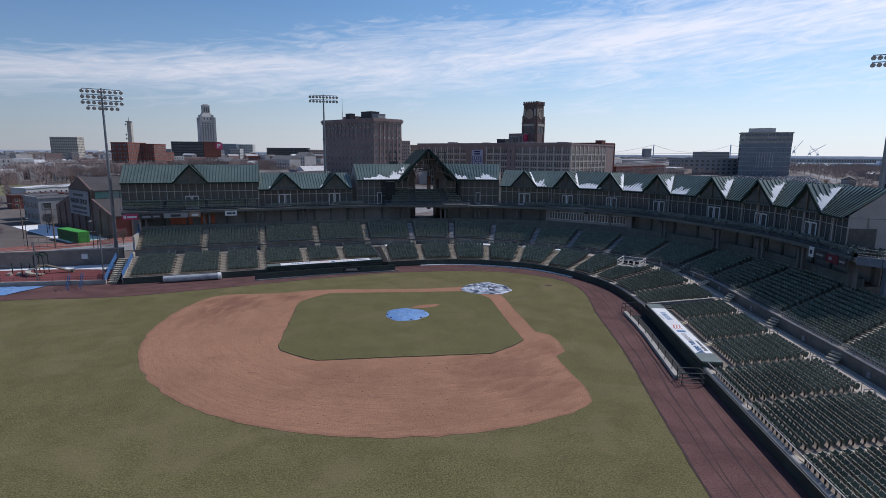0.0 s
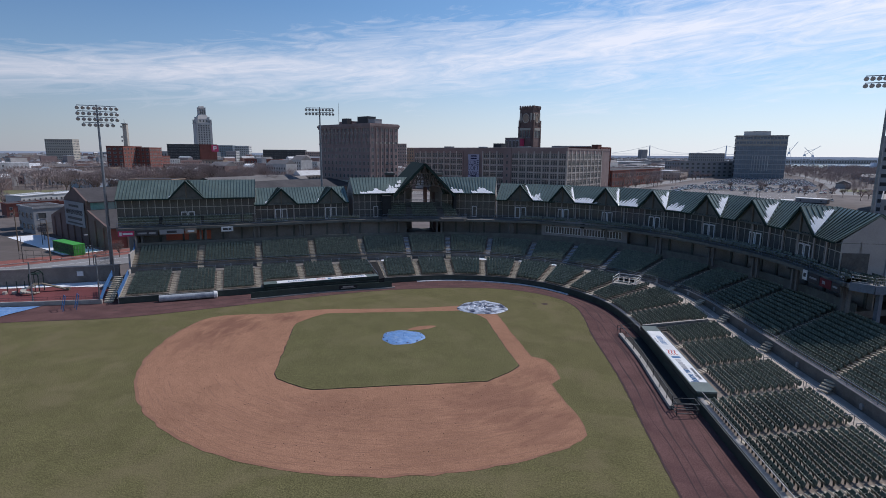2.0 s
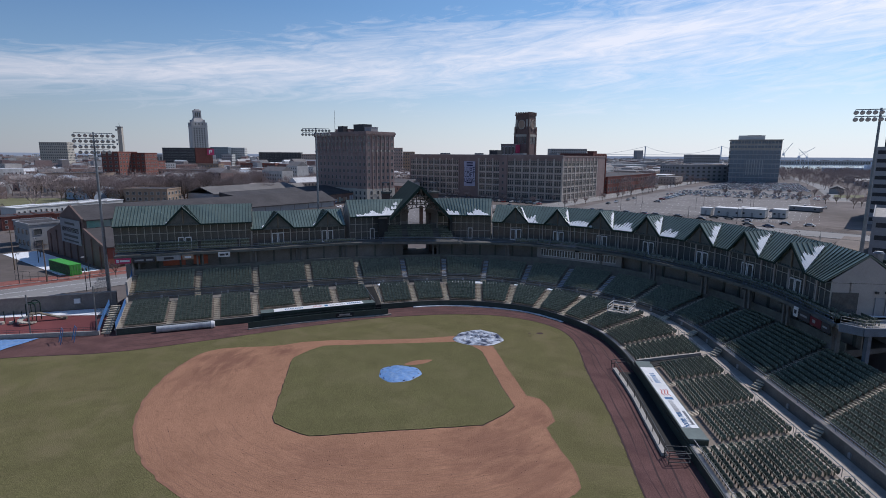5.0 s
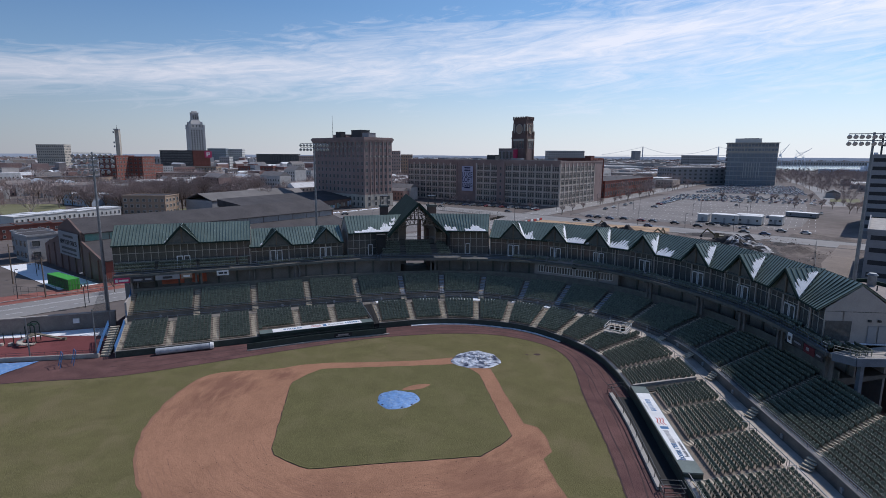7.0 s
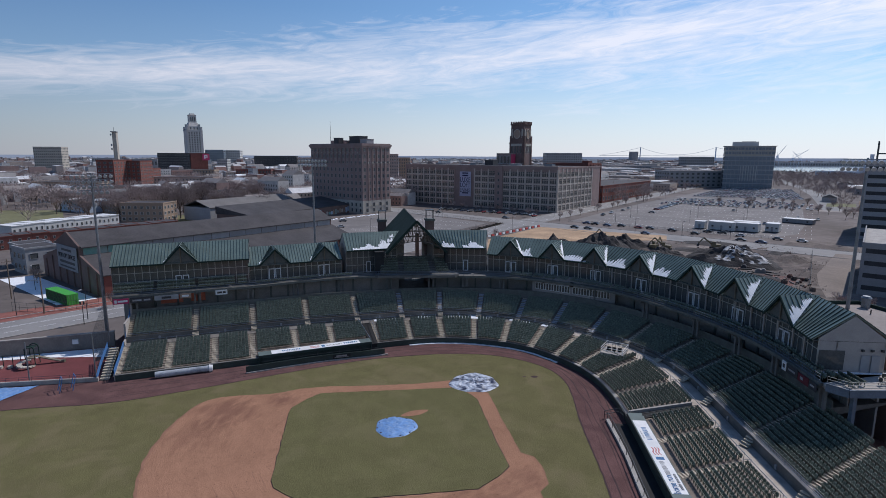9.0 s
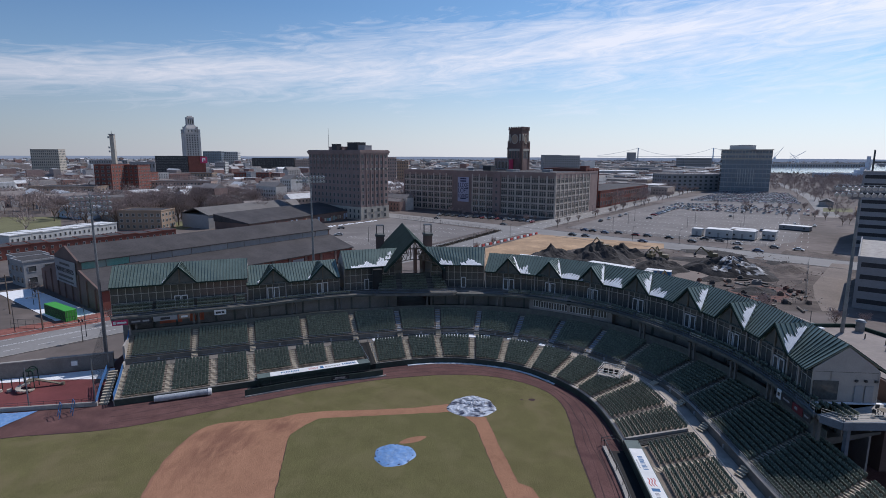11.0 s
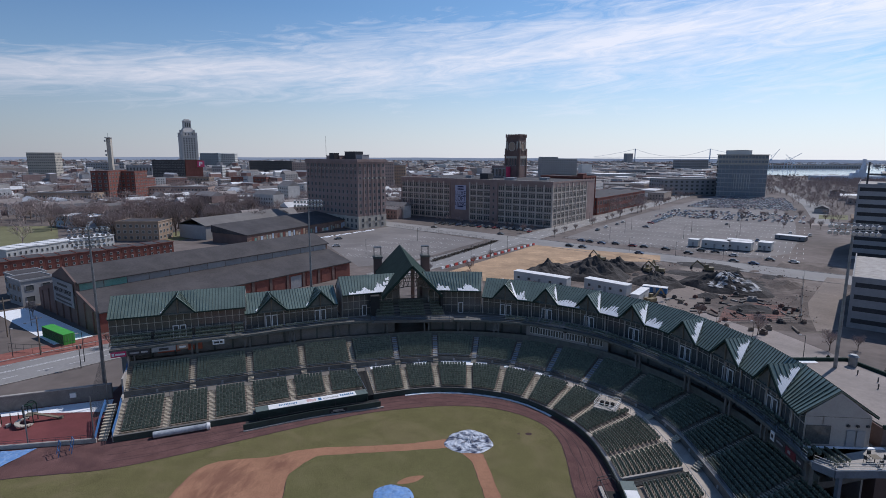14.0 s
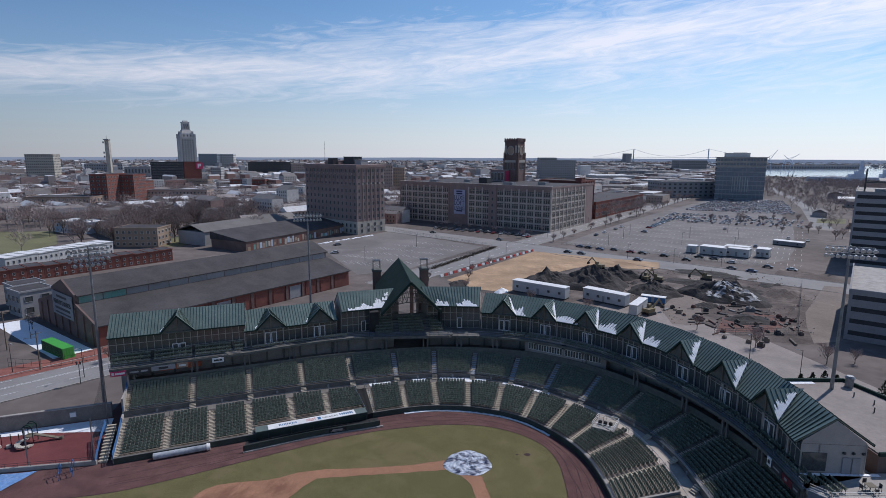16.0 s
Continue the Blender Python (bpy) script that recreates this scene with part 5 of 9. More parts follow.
M["teal"] = surface("teal_cladding", (0.14, 0.31, 0.27), 0.7, var=0.2, scale=0.3, stain=(0.28, 0.30, 0.28), stain_amount=0.8, stain_scale=0.12)
M["tan"] = surface("tan_brick", (0.33, 0.245, 0.185), 0.9, var=0.14, scale=0.1, fine=20, rand=0.12)
M["pink"] = surface("pinkish_brick", (0.40, 0.30, 0.26), 0.9, var=0.12, scale=0.1)
M["grey_wall"] = surface("grey_wall", (0.30, 0.30, 0.31), 0.85, var=0.12, scale=0.1, rand=0.1)
M["pale_wall"] = surface("pale_wall", (0.50, 0.50, 0.49), 0.85, var=0.1, scale=0.1, rand=0.08)
M["black_wall"] = surface("charcoal_wall", (0.05, 0.05, 0.055), 0.6, var=0.15, scale=0.2)
M["blue_glass"] = surface("blue_grey_curtain_wall", (0.19, 0.235, 0.28), 0.25, metal=0.1, var=0.2, scale=0.06, bump=0.0, spec=0.6)
M["bluewhite"] = surface("pale_blue_siding", (0.42, 0.50, 0.60), 0.8, var=0.1, scale=0.3)
M["bark"] = surface("grey_brown_bark", (0.15, 0.115, 0.095), 0.95, var=0.2, scale=0.8, bump=0.0)
M["twig"] = surface("reddish_twigs", (0.38, 0.305, 0.285), 0.95, var=0.2, scale=0.4, bump=0.0, rand=0.25)
M["water"] = surface("river_water", (0.34, 0.40, 0.46), 0.12, var=0.1, scale=0.01, fine=8, bump=0.15, spec=0.6)
M["car"] = palette("car_paint", [(0.02, 0.02, 0.022), (0.55, 0.56, 0.57), (0.25, 0.26, 0.28), (0.07, 0.075, 0.08), (0.30, 0.03, 0.03), (0.6, 0.6, 0.6), (0.05, 0.08, 0.16), (0.14, 0.145, 0.15)], rough=0.3, metal=0.2, spec=0.6)
M["cars_far"] = palette("parked_paint", [(0.05, 0.05, 0.053), (0.7, 0.71, 0.72), (0.38, 0.39, 0.40), (0.09, 0.095, 0.10), (0.26, 0.06, 0.06), (0.78, 0.78, 0.78), (0.08, 0.12, 0.22), (0.6, 0.6, 0.6)], "Random Per Island", rough=0.3, metal=0.2, spec=0.6)
M["rubber"] = surface("black_rubber", (0.015, 0.015, 0.015), 0.8, var=0.2, bump=0.0)
M["green_box"] = surface("green_container", (0.07, 0.36, 0.06), 0.55, var=0.1, scale=0.6)
M["red_paint"] = surface("red_barrier", (0.45, 0.06, 0.05), 0.6, var=0.15, scale=0.6)
M["yellow"] = surface("machine_yellow", (0.22, 0.175, 0.10), 0.5, var=0.2, scale=0.8)
M["blue_paint"] = surface("blue_paint", (0.04, 0.14, 0.30), 0.5, var=0.15, scale=0.8)
M["pink_sign"] = surface("crimson_sign", (0.50, 0.05, 0.13), 0.6, var=0.08, scale=1.0)
M["brick_walk"] = surface("red_brick_paving", (0.26, 0.10, 0.08), 0.9, var=0.2, scale=0.4, fine=16)
M["houses"] = palette("house_walls", [(0.42, 0.34, 0.29), (0.33, 0.20, 0.17), (0.52, 0.50, 0.48), (0.34, 0.29, 0.27), (0.46, 0.42, 0.39), (0.30, 0.21, 0.19), (0.62, 0.60, 0.58), (0.40, 0.39, 0.39)], "Random Per Island", rough=0.9)
M["roofs"] = palette("flat_roofs", [(0.16, 0.15, 0.15), (0.42, 0.41, 0.41), (0.22, 0.205, 0.20), (0.60, 0.60, 0.61), (0.19, 0.175, 0.17), (0.28, 0.25, 0.24), (0.72, 0.72, 0.73), (0.24, 0.21, 0.20)], "Random Per Island", rough=0.85)
M["woods"] = palette("winter_woods", [(0.19, 0.165, 0.155), (0.23, 0.19, 0.175), (0.17, 0.16, 0.15), (0.21, 0.17, 0.16), (0.15, 0.15, 0.135)], "Random Per Island", rough=0.95, spec=0.1)


def flat(name, pts, dz, mat, label, cat="pavement"):
    pts = list(pts)
    area = sum(a[0] * b[1] - b[0] * a[1] for a, b in zip(pts, pts[1:] + pts[:1]))
    pts = pts if area > 0 else pts[::-1]
    return solid(name, MB().poly([(x, y, GZ + dz) for x, y in pts]), mat, label, cat, kind="structure")


def band(p, q, w):
    p, q = Vector(p), Vector(q)
    d = (q - p).normalized()
    s = Vector((-d.y, d.x)) * w / 2
    return [tuple(p - s), tuple(q - s), tuple(q + s), tuple(p + s)]


flat("plaza", [(-60, 46), (-20, 60), (30, 58), (78, 100), (95, 60), (96, 10), (70, -40), (45, -20), (30, 40)], 0.02, M["concrete_walk"], "pale concrete walk behind the ballpark")
flat("construction_soil", [(34, 104), (60, 92), (84, 88), (90, 50), (108, 40), (140, 66), (176, 98), (190, 124), (176, 134), (152, 114), (118, 148), (79, 190), (21, 139)], 0.03, M["soil"], "churned brown soil of a building site", "soil")
flat("sand_bed", [(21.3, 134), (30, 117.4), (40.4, 110.5), (60.4, 138), (87, 150), (96.5, 150), (107, 142), (119.3, 140.7), (127.5, 154), (104, 171), (79, 192)], 0.06, M["sand"], "bed of bare yellow sand", "sand")
flat("dark_ground", [(122, 134), (149, 135), (158, 116), (160, 104), (131, 77), (108, 56), (88, 58), (99, 70), (122, 92), (134, 113)], 0.036, M["churned"], "dark churned mud round the heaps", "soil")
flat("rust_ground", [(86, 57), (104, 54), (118, 66), (112, 72), (98, 70)], 0.053, M["rusty"], "reddish rubble and torn orange fencing on the mud", "soil")
flat("haul_road", [(106, 44), (113, 44), (134, 63), (152, 80), (171, 97), (166, 101), (144, 83), (128, 70), (117, 58)], 0.058, M["dirt"], "tan rutted haul road across the site", "road")
flat("haul_road", [(78, 66), (86, 64), (99, 82), (121, 110), (117, 113), (100, 98), (84, 82)], 0.058, M["dirt"], "tan rutted haul road between the heaps", "road")
flat("street_a", band((-6, 129), (520, 652), 15), 0.04, M["road"], "wide worn asphalt street", "road")
flat("street_b", band((-22, 330), (230, 22), 19), 0.045, M["road"], "worn asphalt street past the brick factory", "road")
flat("street_c", band((-190, -22), (-20, 100), 16), 0.04, M["road"], "asphalt street beside the old car barn", "road")
flat("car_park_a", [(-35, 232), (9, 279), (56, 211), (8, 158), (-14, 150)], 0.035, M["asphalt"], "large empty asphalt car park", "car park")
flat("car_park_b", [(104, 214), (156, 268), (222, 332), (420, 510), (456, 470), (300, 262), (224, 178), (194, 150), (168, 140)], 0.035, M["asphalt"], "big asphalt car park with painted bays", "car park")
flat("brick_walk", band((-130, 34), (-70, 75), 9), 0.06, M["brick_walk"], "red brick pavement beside the street")
flat("snow_yard", [(-83.5, 71.2), (-114.8, 103.2), (-121.5, 98.5), (-90.2, 65.6)], 0.08, M["snow"], "snow lying in the shade beside the barn", "snow")
flat("park_lawn", [(-132, 243), (-108, 236), (-100, 275), (-116, 290)], 0.05, M["lawn"], "patch of winter lawn in the park", "lawn")
flat("school_green", [(-260, 200), (-182, 226), (-178, 256), (-205, 312), (-290, 320)], 0.05, M["lawn"], "worn playing field", "lawn")
flat("river", [(1010, 1190), (1180, 900), (1700, 900), (3600, 2300), (2300, 2500), (1750, 1950)], 0.3, M["water"], "broad grey river", "water")
flat("river_reach", [(2300, 3300), (3600, 2600), (4300, 3300), (2700, 3900)], 0.3, M["water"], "far reach of the river", "water")
marks = MB()
for k in range(9):
    a = Vector((118, 212)).lerp(Vector((206, 165)), 0.0) + Vector((11.6, 12.2)) * k
    for i in range(40):
        p = a + Vector((1.75, -2.0)) * i
        d = Vector((3.6, 3.7))
        marks.poly([(p.x, p.y, GZ + 0.045), (p.x + 0.08, p.y - 0.08, GZ + 0.045), (p.x + d.x + 0.08, p.y + d.y - 0.08, GZ + 0.045), (p.x + d.x, p.y + d.y, GZ + 0.045)])
for k in range(6):
    a = Vector((-18, 176)) + Vector((9.0, 9.6)) * k
    for i in range(22 - k):
        p = a + Vector((-1.2, 2.4)) * 0 + Vector((1.9, -1.55)) * (i * 0.9 - 6)
        if p.y < 165 or p.x > 44 or p.x < -24:
            continue
        d = Vector((3.1, 3.6))
        marks.poly([(p.x, p.y, GZ + 0.045), (p.x + 0.07, p.y - 0.06, GZ + 0.045), (p.x + d.x + 0.07, p.y + d.y - 0.06, GZ + 0.045), (p.x + d.x, p.y + d.y, GZ + 0.045)])
tagged(part("bay_lines", marks, M["white"]), "faded white bay lines painted on the car park", "road markings", kind="structure")
rl = MB()
sc, sd = Vector((-190, -22)), Vector((170, 122)).normalized()
sn = Vector((-sd.y, sd.x))
for off in (-0.25, 0.25, -4.2, 4.2):
    for i in range(70):
        if abs(off) > 1 and i % 2:
            continue
        a, b = sc + sd * (i * 3.0) + sn * off, sc + sd * (i * 3.0 + 2.9) + sn * off
        rl.poly([(x, y, GZ + 0.055) for x, y in band(a, b, 0.13)])
for i in range(9):
    a = Vector((-97.5, 50.5)).lerp(Vector((-90.3, 58.0)), i / 8)
    rl.poly([(x, y, GZ + 0.057) for x, y in band(a - sd * 1.3, a + sd * 1.3, 0.45)])
for off in (-3.6, 3.6):
    p, q = Vector((-4, 131)), Vector((400, 533))
    s = Vector((-0.707, 0.707)) * off
    for i in range(60):
        a, b = p.lerp(q, i / 60) + s, p.lerp(q, (i + 0.45) / 60) + s
        rl.poly([(x, y, GZ + 0.055) for x, y in band(a, b, 0.18)])
tagged(part("lane_lines", rl, M["white"]), "broken white lane lines on the street", "road markings", kind="structure")
kerb = MB()
for p, q, w in (((-6, 129), (520, 652), 15.4), ((-22, 330), (230, 22), 19.4), ((-190, -22), (-20, 100), 16.4)):
    p, q = Vector(p), Vector(q)
    d = (q - p).normalized()
    for s in (-1, 1):
        o = Vector((-d.y, d.x)) * s * w / 2
        L = (q - p).length
        n = int(L / 12)
        for i in range(n):
            a, b = p + d * (L * i / n) + o, p + d * (L * (i + 0.995) / n) + o
            if abs((a - Vector((62, 197))).length) < 26 or (a.x - 60) ** 2 + (a.y - 230) ** 2 < 14 ** 2:
                continue
            kerb.bar((a.x, a.y, GZ + 0.09), (b.x, b.y, GZ + 0.09), 0.3, 0.18)
tagged(part("kerb", kerb, M["concrete"]), "pale concrete kerbs along the streets", "kerb", kind="structure")

M["office_brick"] = surface("grey_brown_brick", (0.31, 0.228, 0.21), 0.9, var=0.18, scale=0.12, fine=30, stain=(0.22, 0.165, 0.155), stain_amount=0.5, stain_scale=0.07)
M["loft_stone"] = surface("weathered_concrete_frame", (0.54, 0.475, 0.42), 0.9, var=0.14, scale=0.2, fine=20, stain=(0.30, 0.27, 0.25), stain_amount=0.5, stain_scale=0.15)

# ---- buildings ----
WIN = {}


def window_mesh(key, glass, frame, fw=0.08, cross=True):
    """A one metre square sash window, to be scaled: glass set behind a frame."""
    if key not in WIN:
        mb = MB()
        mb.window(-0.5, 0.5, 0, 1, fw, 0.14)
        WIN[key] = mb.mesh("window", [glass, frame])
    return WIN[key]


def building(name, label, p0, p1, depth, top, wall, floors=0, bays=0, side=0, win=None, ww=0.55, wh=0.6, base=0.0, cornice=0.6, roof=None, category="building", group="", extra=None, z0=None):
    """A block whose front runs from p0 to p1; windows are parts, storey by storey, on the front and both ends."""
    p0, p1 = Vector(p0), Vector(p1)
    L = (p1 - p0).length
    z0 = GZ if z0 is None else z0
    far = p0.length > 700
    th = thing(name, label, category, group, at=(p0.x, p0.y, z0), rz=math.atan2(p1.y - p0.y, p1.x - p0.x))
    H = top - z0
    part("wall", MB().box(0, 0, 0, L, depth, H), wall, th)
    part("roof", MB().box(0.35, 0.35, H, L - 0.35, depth - 0.35, H + 0.12), roof or M["tar_roof"], th)
    if cornice:
        for a in ((-0.25, -0.25, L + 0.25, 0.1), (-0.25, depth - 0.1, L + 0.25, depth + 0.25), (-0.25, 0.1, 0.1, depth - 0.1), (L - 0.1, 0.1, L + 0.25, depth - 0.1)):
            part("parapet", MB().box(a[0], a[1], H - cornice * 0.6, a[2], a[3], H + cornice * 0.5), wall, th)
    if floors:
        fh = (H - base - 0.8) / floors
        me = win or window_mesh("dark", M["glass"], M["limestone"])
        for f in range(floors):
            z = base + fh * (f + (1 - wh) / 2)
            for n, org, dx, w, a in ((bays, Vector((0, 0)), Vector((1, 0)), L, 0), (side, Vector((L, 0)), Vector((0, 1)), depth, 90), (side, Vector((0, depth)), Vector((0, -1)), depth, -90)):
                if n and far:
                    bandw = MB()
                    for b in range(n):
                        c = w * (b + 0.5) / n
                        bandw.window(c - w / n * ww / 2, c + w / n * ww / 2, 0, fh * wh, 0.12, 0.14)
                    o = part("window_band", bandw, list(me.materials), th)
                    o.matrix_basis = Matrix.LocRotScale((org.x, org.y, z), Euler((0, 0, radians(a))), None)
                    continue
                for b in range(n):
                    c = org + dx * (w * (b + 0.5) / n)
                    o = part("window", me, None, th)
                    o.matrix_basis = Matrix.LocRotScale((c.x, c.y, z), Euler((0, 0, radians(a))), (w / n * ww, 1.0, fh * wh))
    return th, L, H


def rooftop(th, x, y, w, d, h0, h, mat, name="plant_room"):
    part(name, MB().box(x, y, h0, x + w, y + d, h0 + h).box(x - 0.15, y - 0.15, h0 + h, x + w + 0.15, y + d + 0.15, h0 + h + 0.2), mat, th)


W_STEEL = window_mesh("steel", M["glass"], M["grey_wall"], 0.05)
W_DARK = window_mesh("sash", M["glass"], M["grey_wall"], 0.06)
W_WHITE = window_mesh("white", M["glass"], M["pale_wall"], 0.06)
W_BLUE = window_mesh("blue", M["blue_glass"], M["black_wall"], 0.05, False)
W_PLAIN = window_mesh("plain", M["glass"], M["grey_wall"], 0.04, False)

# dark brick office block with a stone base
th, L, H = building("office_block", "ten-storey dark brick office block with pale stone base and cornice", (-45.0, 306.8), (-11.4, 266.5), 23.7, 40.4, M["office_brick"], 10, 13, 6, W_DARK, 0.42, 0.56, 0.4, 0)
part("stone_base", MB().box(-0.25, -0.25, 0, L + 0.25, 23.9, 7.6), M["limestone"], th)
part("stone_band", MB().box(-0.3, -0.3, 7.6, L + 0.3, 24.0, 8.1), M["limestone"], th)
part("belt", MB().box(-0.25, -0.25, 30.8, L + 0.25, 23.9, 31.4), M["office_brick"], th)
part("cornice", MB().box(-0.9, -0.9, H - 0.9, L + 0.9, 24.6, H + 0.3).box(-0.5, -0.5, H - 2.0, L + 0.5, 24.2, H - 0.9).box(-0.4, -0.4, H + 0.3, L + 0.4, 24.1, H + 0.9), M["office_brick"], th)
for i in range(5):
    part("pilaster", MB().box(L - 0.02, 4.6 + i * 3.6, 8.1, L + 0.45, 5.4 + i * 3.6, H - 2.0), M["office_brick"], th)
for i in range(6):
    part("capital", MB().box(L - 0.02, 0.9 + i * 3.6 + 3.5, 31.4, L + 0.5, 1.9 + i * 3.6 + 3.5, 32.4), M["limestone"], th, "pale stone block")
for i in range(12):
    part("pilaster", MB().box(L * (i + 1) / 13 - 0.35, -0.3, 31.4, L * (i + 1) / 13 + 0.35, 0.02, H - 2.0), M["office_brick"], th)
    part("capital", MB().box(L * (i + 1) / 13 - 0.42, -0.4, 37.6, L * (i + 1) / 13 + 0.42, 0.02, 38.6), M["limestone"], th, "pale stone block")
for i in range(3):
    arch = MB()
    c_ = 6.2 + 5.6 * i
    rim = [(c_ + 1.7 * math.cos(t_), 3.4 + 1.7 * math.sin(t_)) for t_ in frange(0, math.pi, 8)]
    for (ya, z_a), (yb, z_b) in zip(rim[:-1], rim[1:]):
        arch.bar((L + 0.35, ya, z_a), (L + 0.35, yb, z_b), 0.3, 0.35)
    part("arch", arch, M["limestone"], th, "round stone arch")
rooftop(th, 5, 14, 4, 5, H, 2.0, M["grey_wall"])
rooftop(th, 20, 4, 5, 4, H, 4.6, M["black_wall"])
part("tank", MB().tube((27.5, 13, H), (27.5, 13, H + 3.6), 1.6, 1.6, 12).tube((27.5, 13, H + 3.6), (27.5, 13, H + 4.4), 1.7, 0.2, 12), M["dark_steel"], th)
for i in range(2):
    for b in range(13):
        o = part("window", W_DARK, None, th)
        o.matrix_basis = Matrix.LocRotScale((L * (b + 0.5) / 13, -0.27, 0.9 + 3.5 * i), None, (1.5, 1, 2.3))
    for b in range(4):
        o = part("window", W_DARK, None, th)
        o.matrix_basis = Matrix.LocRotScale((L + 0.27, 3.4 + 5.6 * b, 0.9 + 3.5 * i), Euler((0, 0, radians(90))), (1.9, 1, 2.4))
rooftop(th, 12, 8, 14, 8, H, 3.0, M["office_brick"])
rooftop(th, 31, 8, 10, 7, H, 5.6, M["black_wall"])
rooftop(th, 43, 7, 6, 6, H, 3.6, M["grey_wall"])
part("mast", MB().tube((9, 10, H), (9, 10, H + 16), 0.16, 0.06), M["dark_steel"], th)
part("fire_stair", MB().box(-4.2, 6, 0, -0.3, 16, H - 3.5), M["office_brick"], th)
for f in range(9):
    part("landing", MB().box(-4.35, 5.8, 3.8 * f + 3, -0.3, 6.0, 3.8 * f + 5.2), M["limestone"], th)

# long factory loft building, its red end and its clock tower
th, L, H = building("loft_factory", "long six-storey brick loft factory with a concrete frame and steel windows", (24.6, 351.5), (113.0, 257.8), 72.0, 26.6, M["office_brick"], 0, 0, 0, None, cornice=1.0)
fh = 4.35
BLIND = (8, 9, 10, 14)


def loft_window():
    """A wide factory window: three lights under a row of small ones, pale frame round it."""
    mb = MB()
    for a, b in ((-0.5, -0.18), (-0.16, 0.16), (0.18, 0.5)):
        mb.window(a, b, 0.0, 0.70, 0.022, 0.12)
        mb.window(a, b, 0.72, 1.0, 0.022, 0.12)
    return mb.mesh("window", [M["glass"], M["loft_stone"]])


LOFT_WIN = loft_window()
for i in range(23):
    if i in (9, 10):
        continue
    x = L * i / 22
    pale = i not in (0, 8, 14, 15)
    part("pier", MB().box(x - 0.42, -0.35, 0, x + 0.42, 0.0, H - 1.6), M["loft_stone"] if pale else M["office_brick"], th, "pale concrete pier")
for f in range(6):
    z = 1.2 + fh * f
    for b in range(22):
        if b in BLIND:
            continue
        x = L * (b + 0.5) / 22
        o = part("window", LOFT_WIN, None, th)
        o.matrix_basis = Matrix.LocRotScale((x, -0.05, z), None, (4.7, 1, 3.1))
        part("sill_band", MB().box(x - 2.5, -0.22, z - 1.05, x + 2.5, 0.0, z - 0.2), M["loft_stone"], th, "pale concrete band")
    for b in range(9):
        o = part("window", LOFT_WIN, None, th)
        o.matrix_basis = Matrix.LocRotScale((L + 0.05, 4 + 6.2 * b, z), Euler((0, 0, radians(90))), (5.0, 1, 3.1))
    part("sill_band", MB().box(L, 0.2, z - 0.95, L + 0.25, 58, z - 0.2), M["loft_stone"], th, "pale concrete band")
    o = part("window", W_STEEL, None, th)
    o.matrix_basis = Matrix.LocRotScale((L * 14.5 / 22, -0.82, z + 0.3), None, (1.3, 1, 2.0))
for b in range(10):
    part("pier", MB().box(L, 0.5 + 6.2 * b, 0, L + 0.4, 1.4 + 6.2 * b, H - 1.0), M["loft_stone"], th, "pale concrete pier")
part("parapet", MB().box(-0.4, -0.5, H - 1.3, L + 0.5, 0.0, H + 0.7), M["office_brick"], th)
part("coping", MB().box(-0.6, -0.7, H + 0.7, L + 0.7, 0.2, H + 0.95), M["loft_stone"], th)
part("roof_snow", MB().box(L * 0.45, 4, H + 0.12, L * 0.95, 9, H + 0.3), M["snow"], th, "strip of old snow")
part("stair_bay", MB().box(L * 14 / 22, -0.8, 0, L * 15 / 22, 0, H + 0.4), M["office_brick"], th)
for x_, y_, w_ in ((20, 12, 6), (40, 30, 5), (84, 14, 8), (104, 30, 6)):
    rooftop(th, x_, y_, w_, 5, H, 1.8, M["grey_wall"])
rooftop(th, 60, 20, 7, 7, H, 4.0, M["black_wall"], "water_tank")
M["banner"] = surface("banner_cloth", (0.46, 0.46, 0.58), 0.8, var=0.06, scale=0.2)
M["ink"] = surface("banner_ink", (0.02, 0.02, 0.07), 0.8, var=0.1)
ban = part("banner", MB().box(L * 8.7 / 22 + 1.0, -0.75, 7.5, L * 10.7 / 22 - 1.0, -0.6, 25.2), M["banner"], th, "tall pale lilac letting banner with dark letters")


def sign_text(parent, text, size, loc, rot, mat, spread=1.0):
    cu = bpy.data.curves.new("lettering", "FONT")
    cu.body, cu.size, cu.align_x, cu.align_y, cu.extrude = text, size, "CENTER", "CENTER", 0.03
    cu.space_character = spread
    cu.materials.append(mat)
    o = new("lettering", cu)
    o.parent = parent
    o.matrix_basis = Matrix.LocRotScale(loc, Euler(rot), (0.95, 1.25, 1))
    return o


for i, (tx, s) in enumerate((("LUXE", 4.0), ("LOFT", 4.0), ("LIVING", 3.1))):
    sign_text(ban, tx, s, (L * 9.7 / 22, -0.82, 19.2 - i * 3.8), (radians(90), 0, 0), M["ink"])
for z in (23.6, 21.9, 9.4):
    part("bar", MB().box(L * 9.7 / 22 - 2.6, -0.83, z, L * 9.7 / 22 + 2.6, -0.75, z + 0.9), M["ink"], ban)
th2, L2, H2 = building("red_loft", "red brick corner building with tall arched bays", (155.5, 307.0), (174.7, 325.6), 34.0, 28.2, M["red_brick"], 6, 5, 4, W_DARK, 0.5, 0.66, 0.5, 1.2)
for b in range(6):
    part("pier", MB().box(L2 * b / 5 - 0.4, -0.5, 0, L2 * b / 5 + 0.4, 0, H2), M["red_brick"], th2)
rooftop(th2, 6, 2, 7, 5, H2, 2.2, M["red_brick"])
M["red_brown"] = surface("red_brown_brick", (0.22, 0.15, 0.138), 0.9, var=0.25, scale=0.15, fine=30)
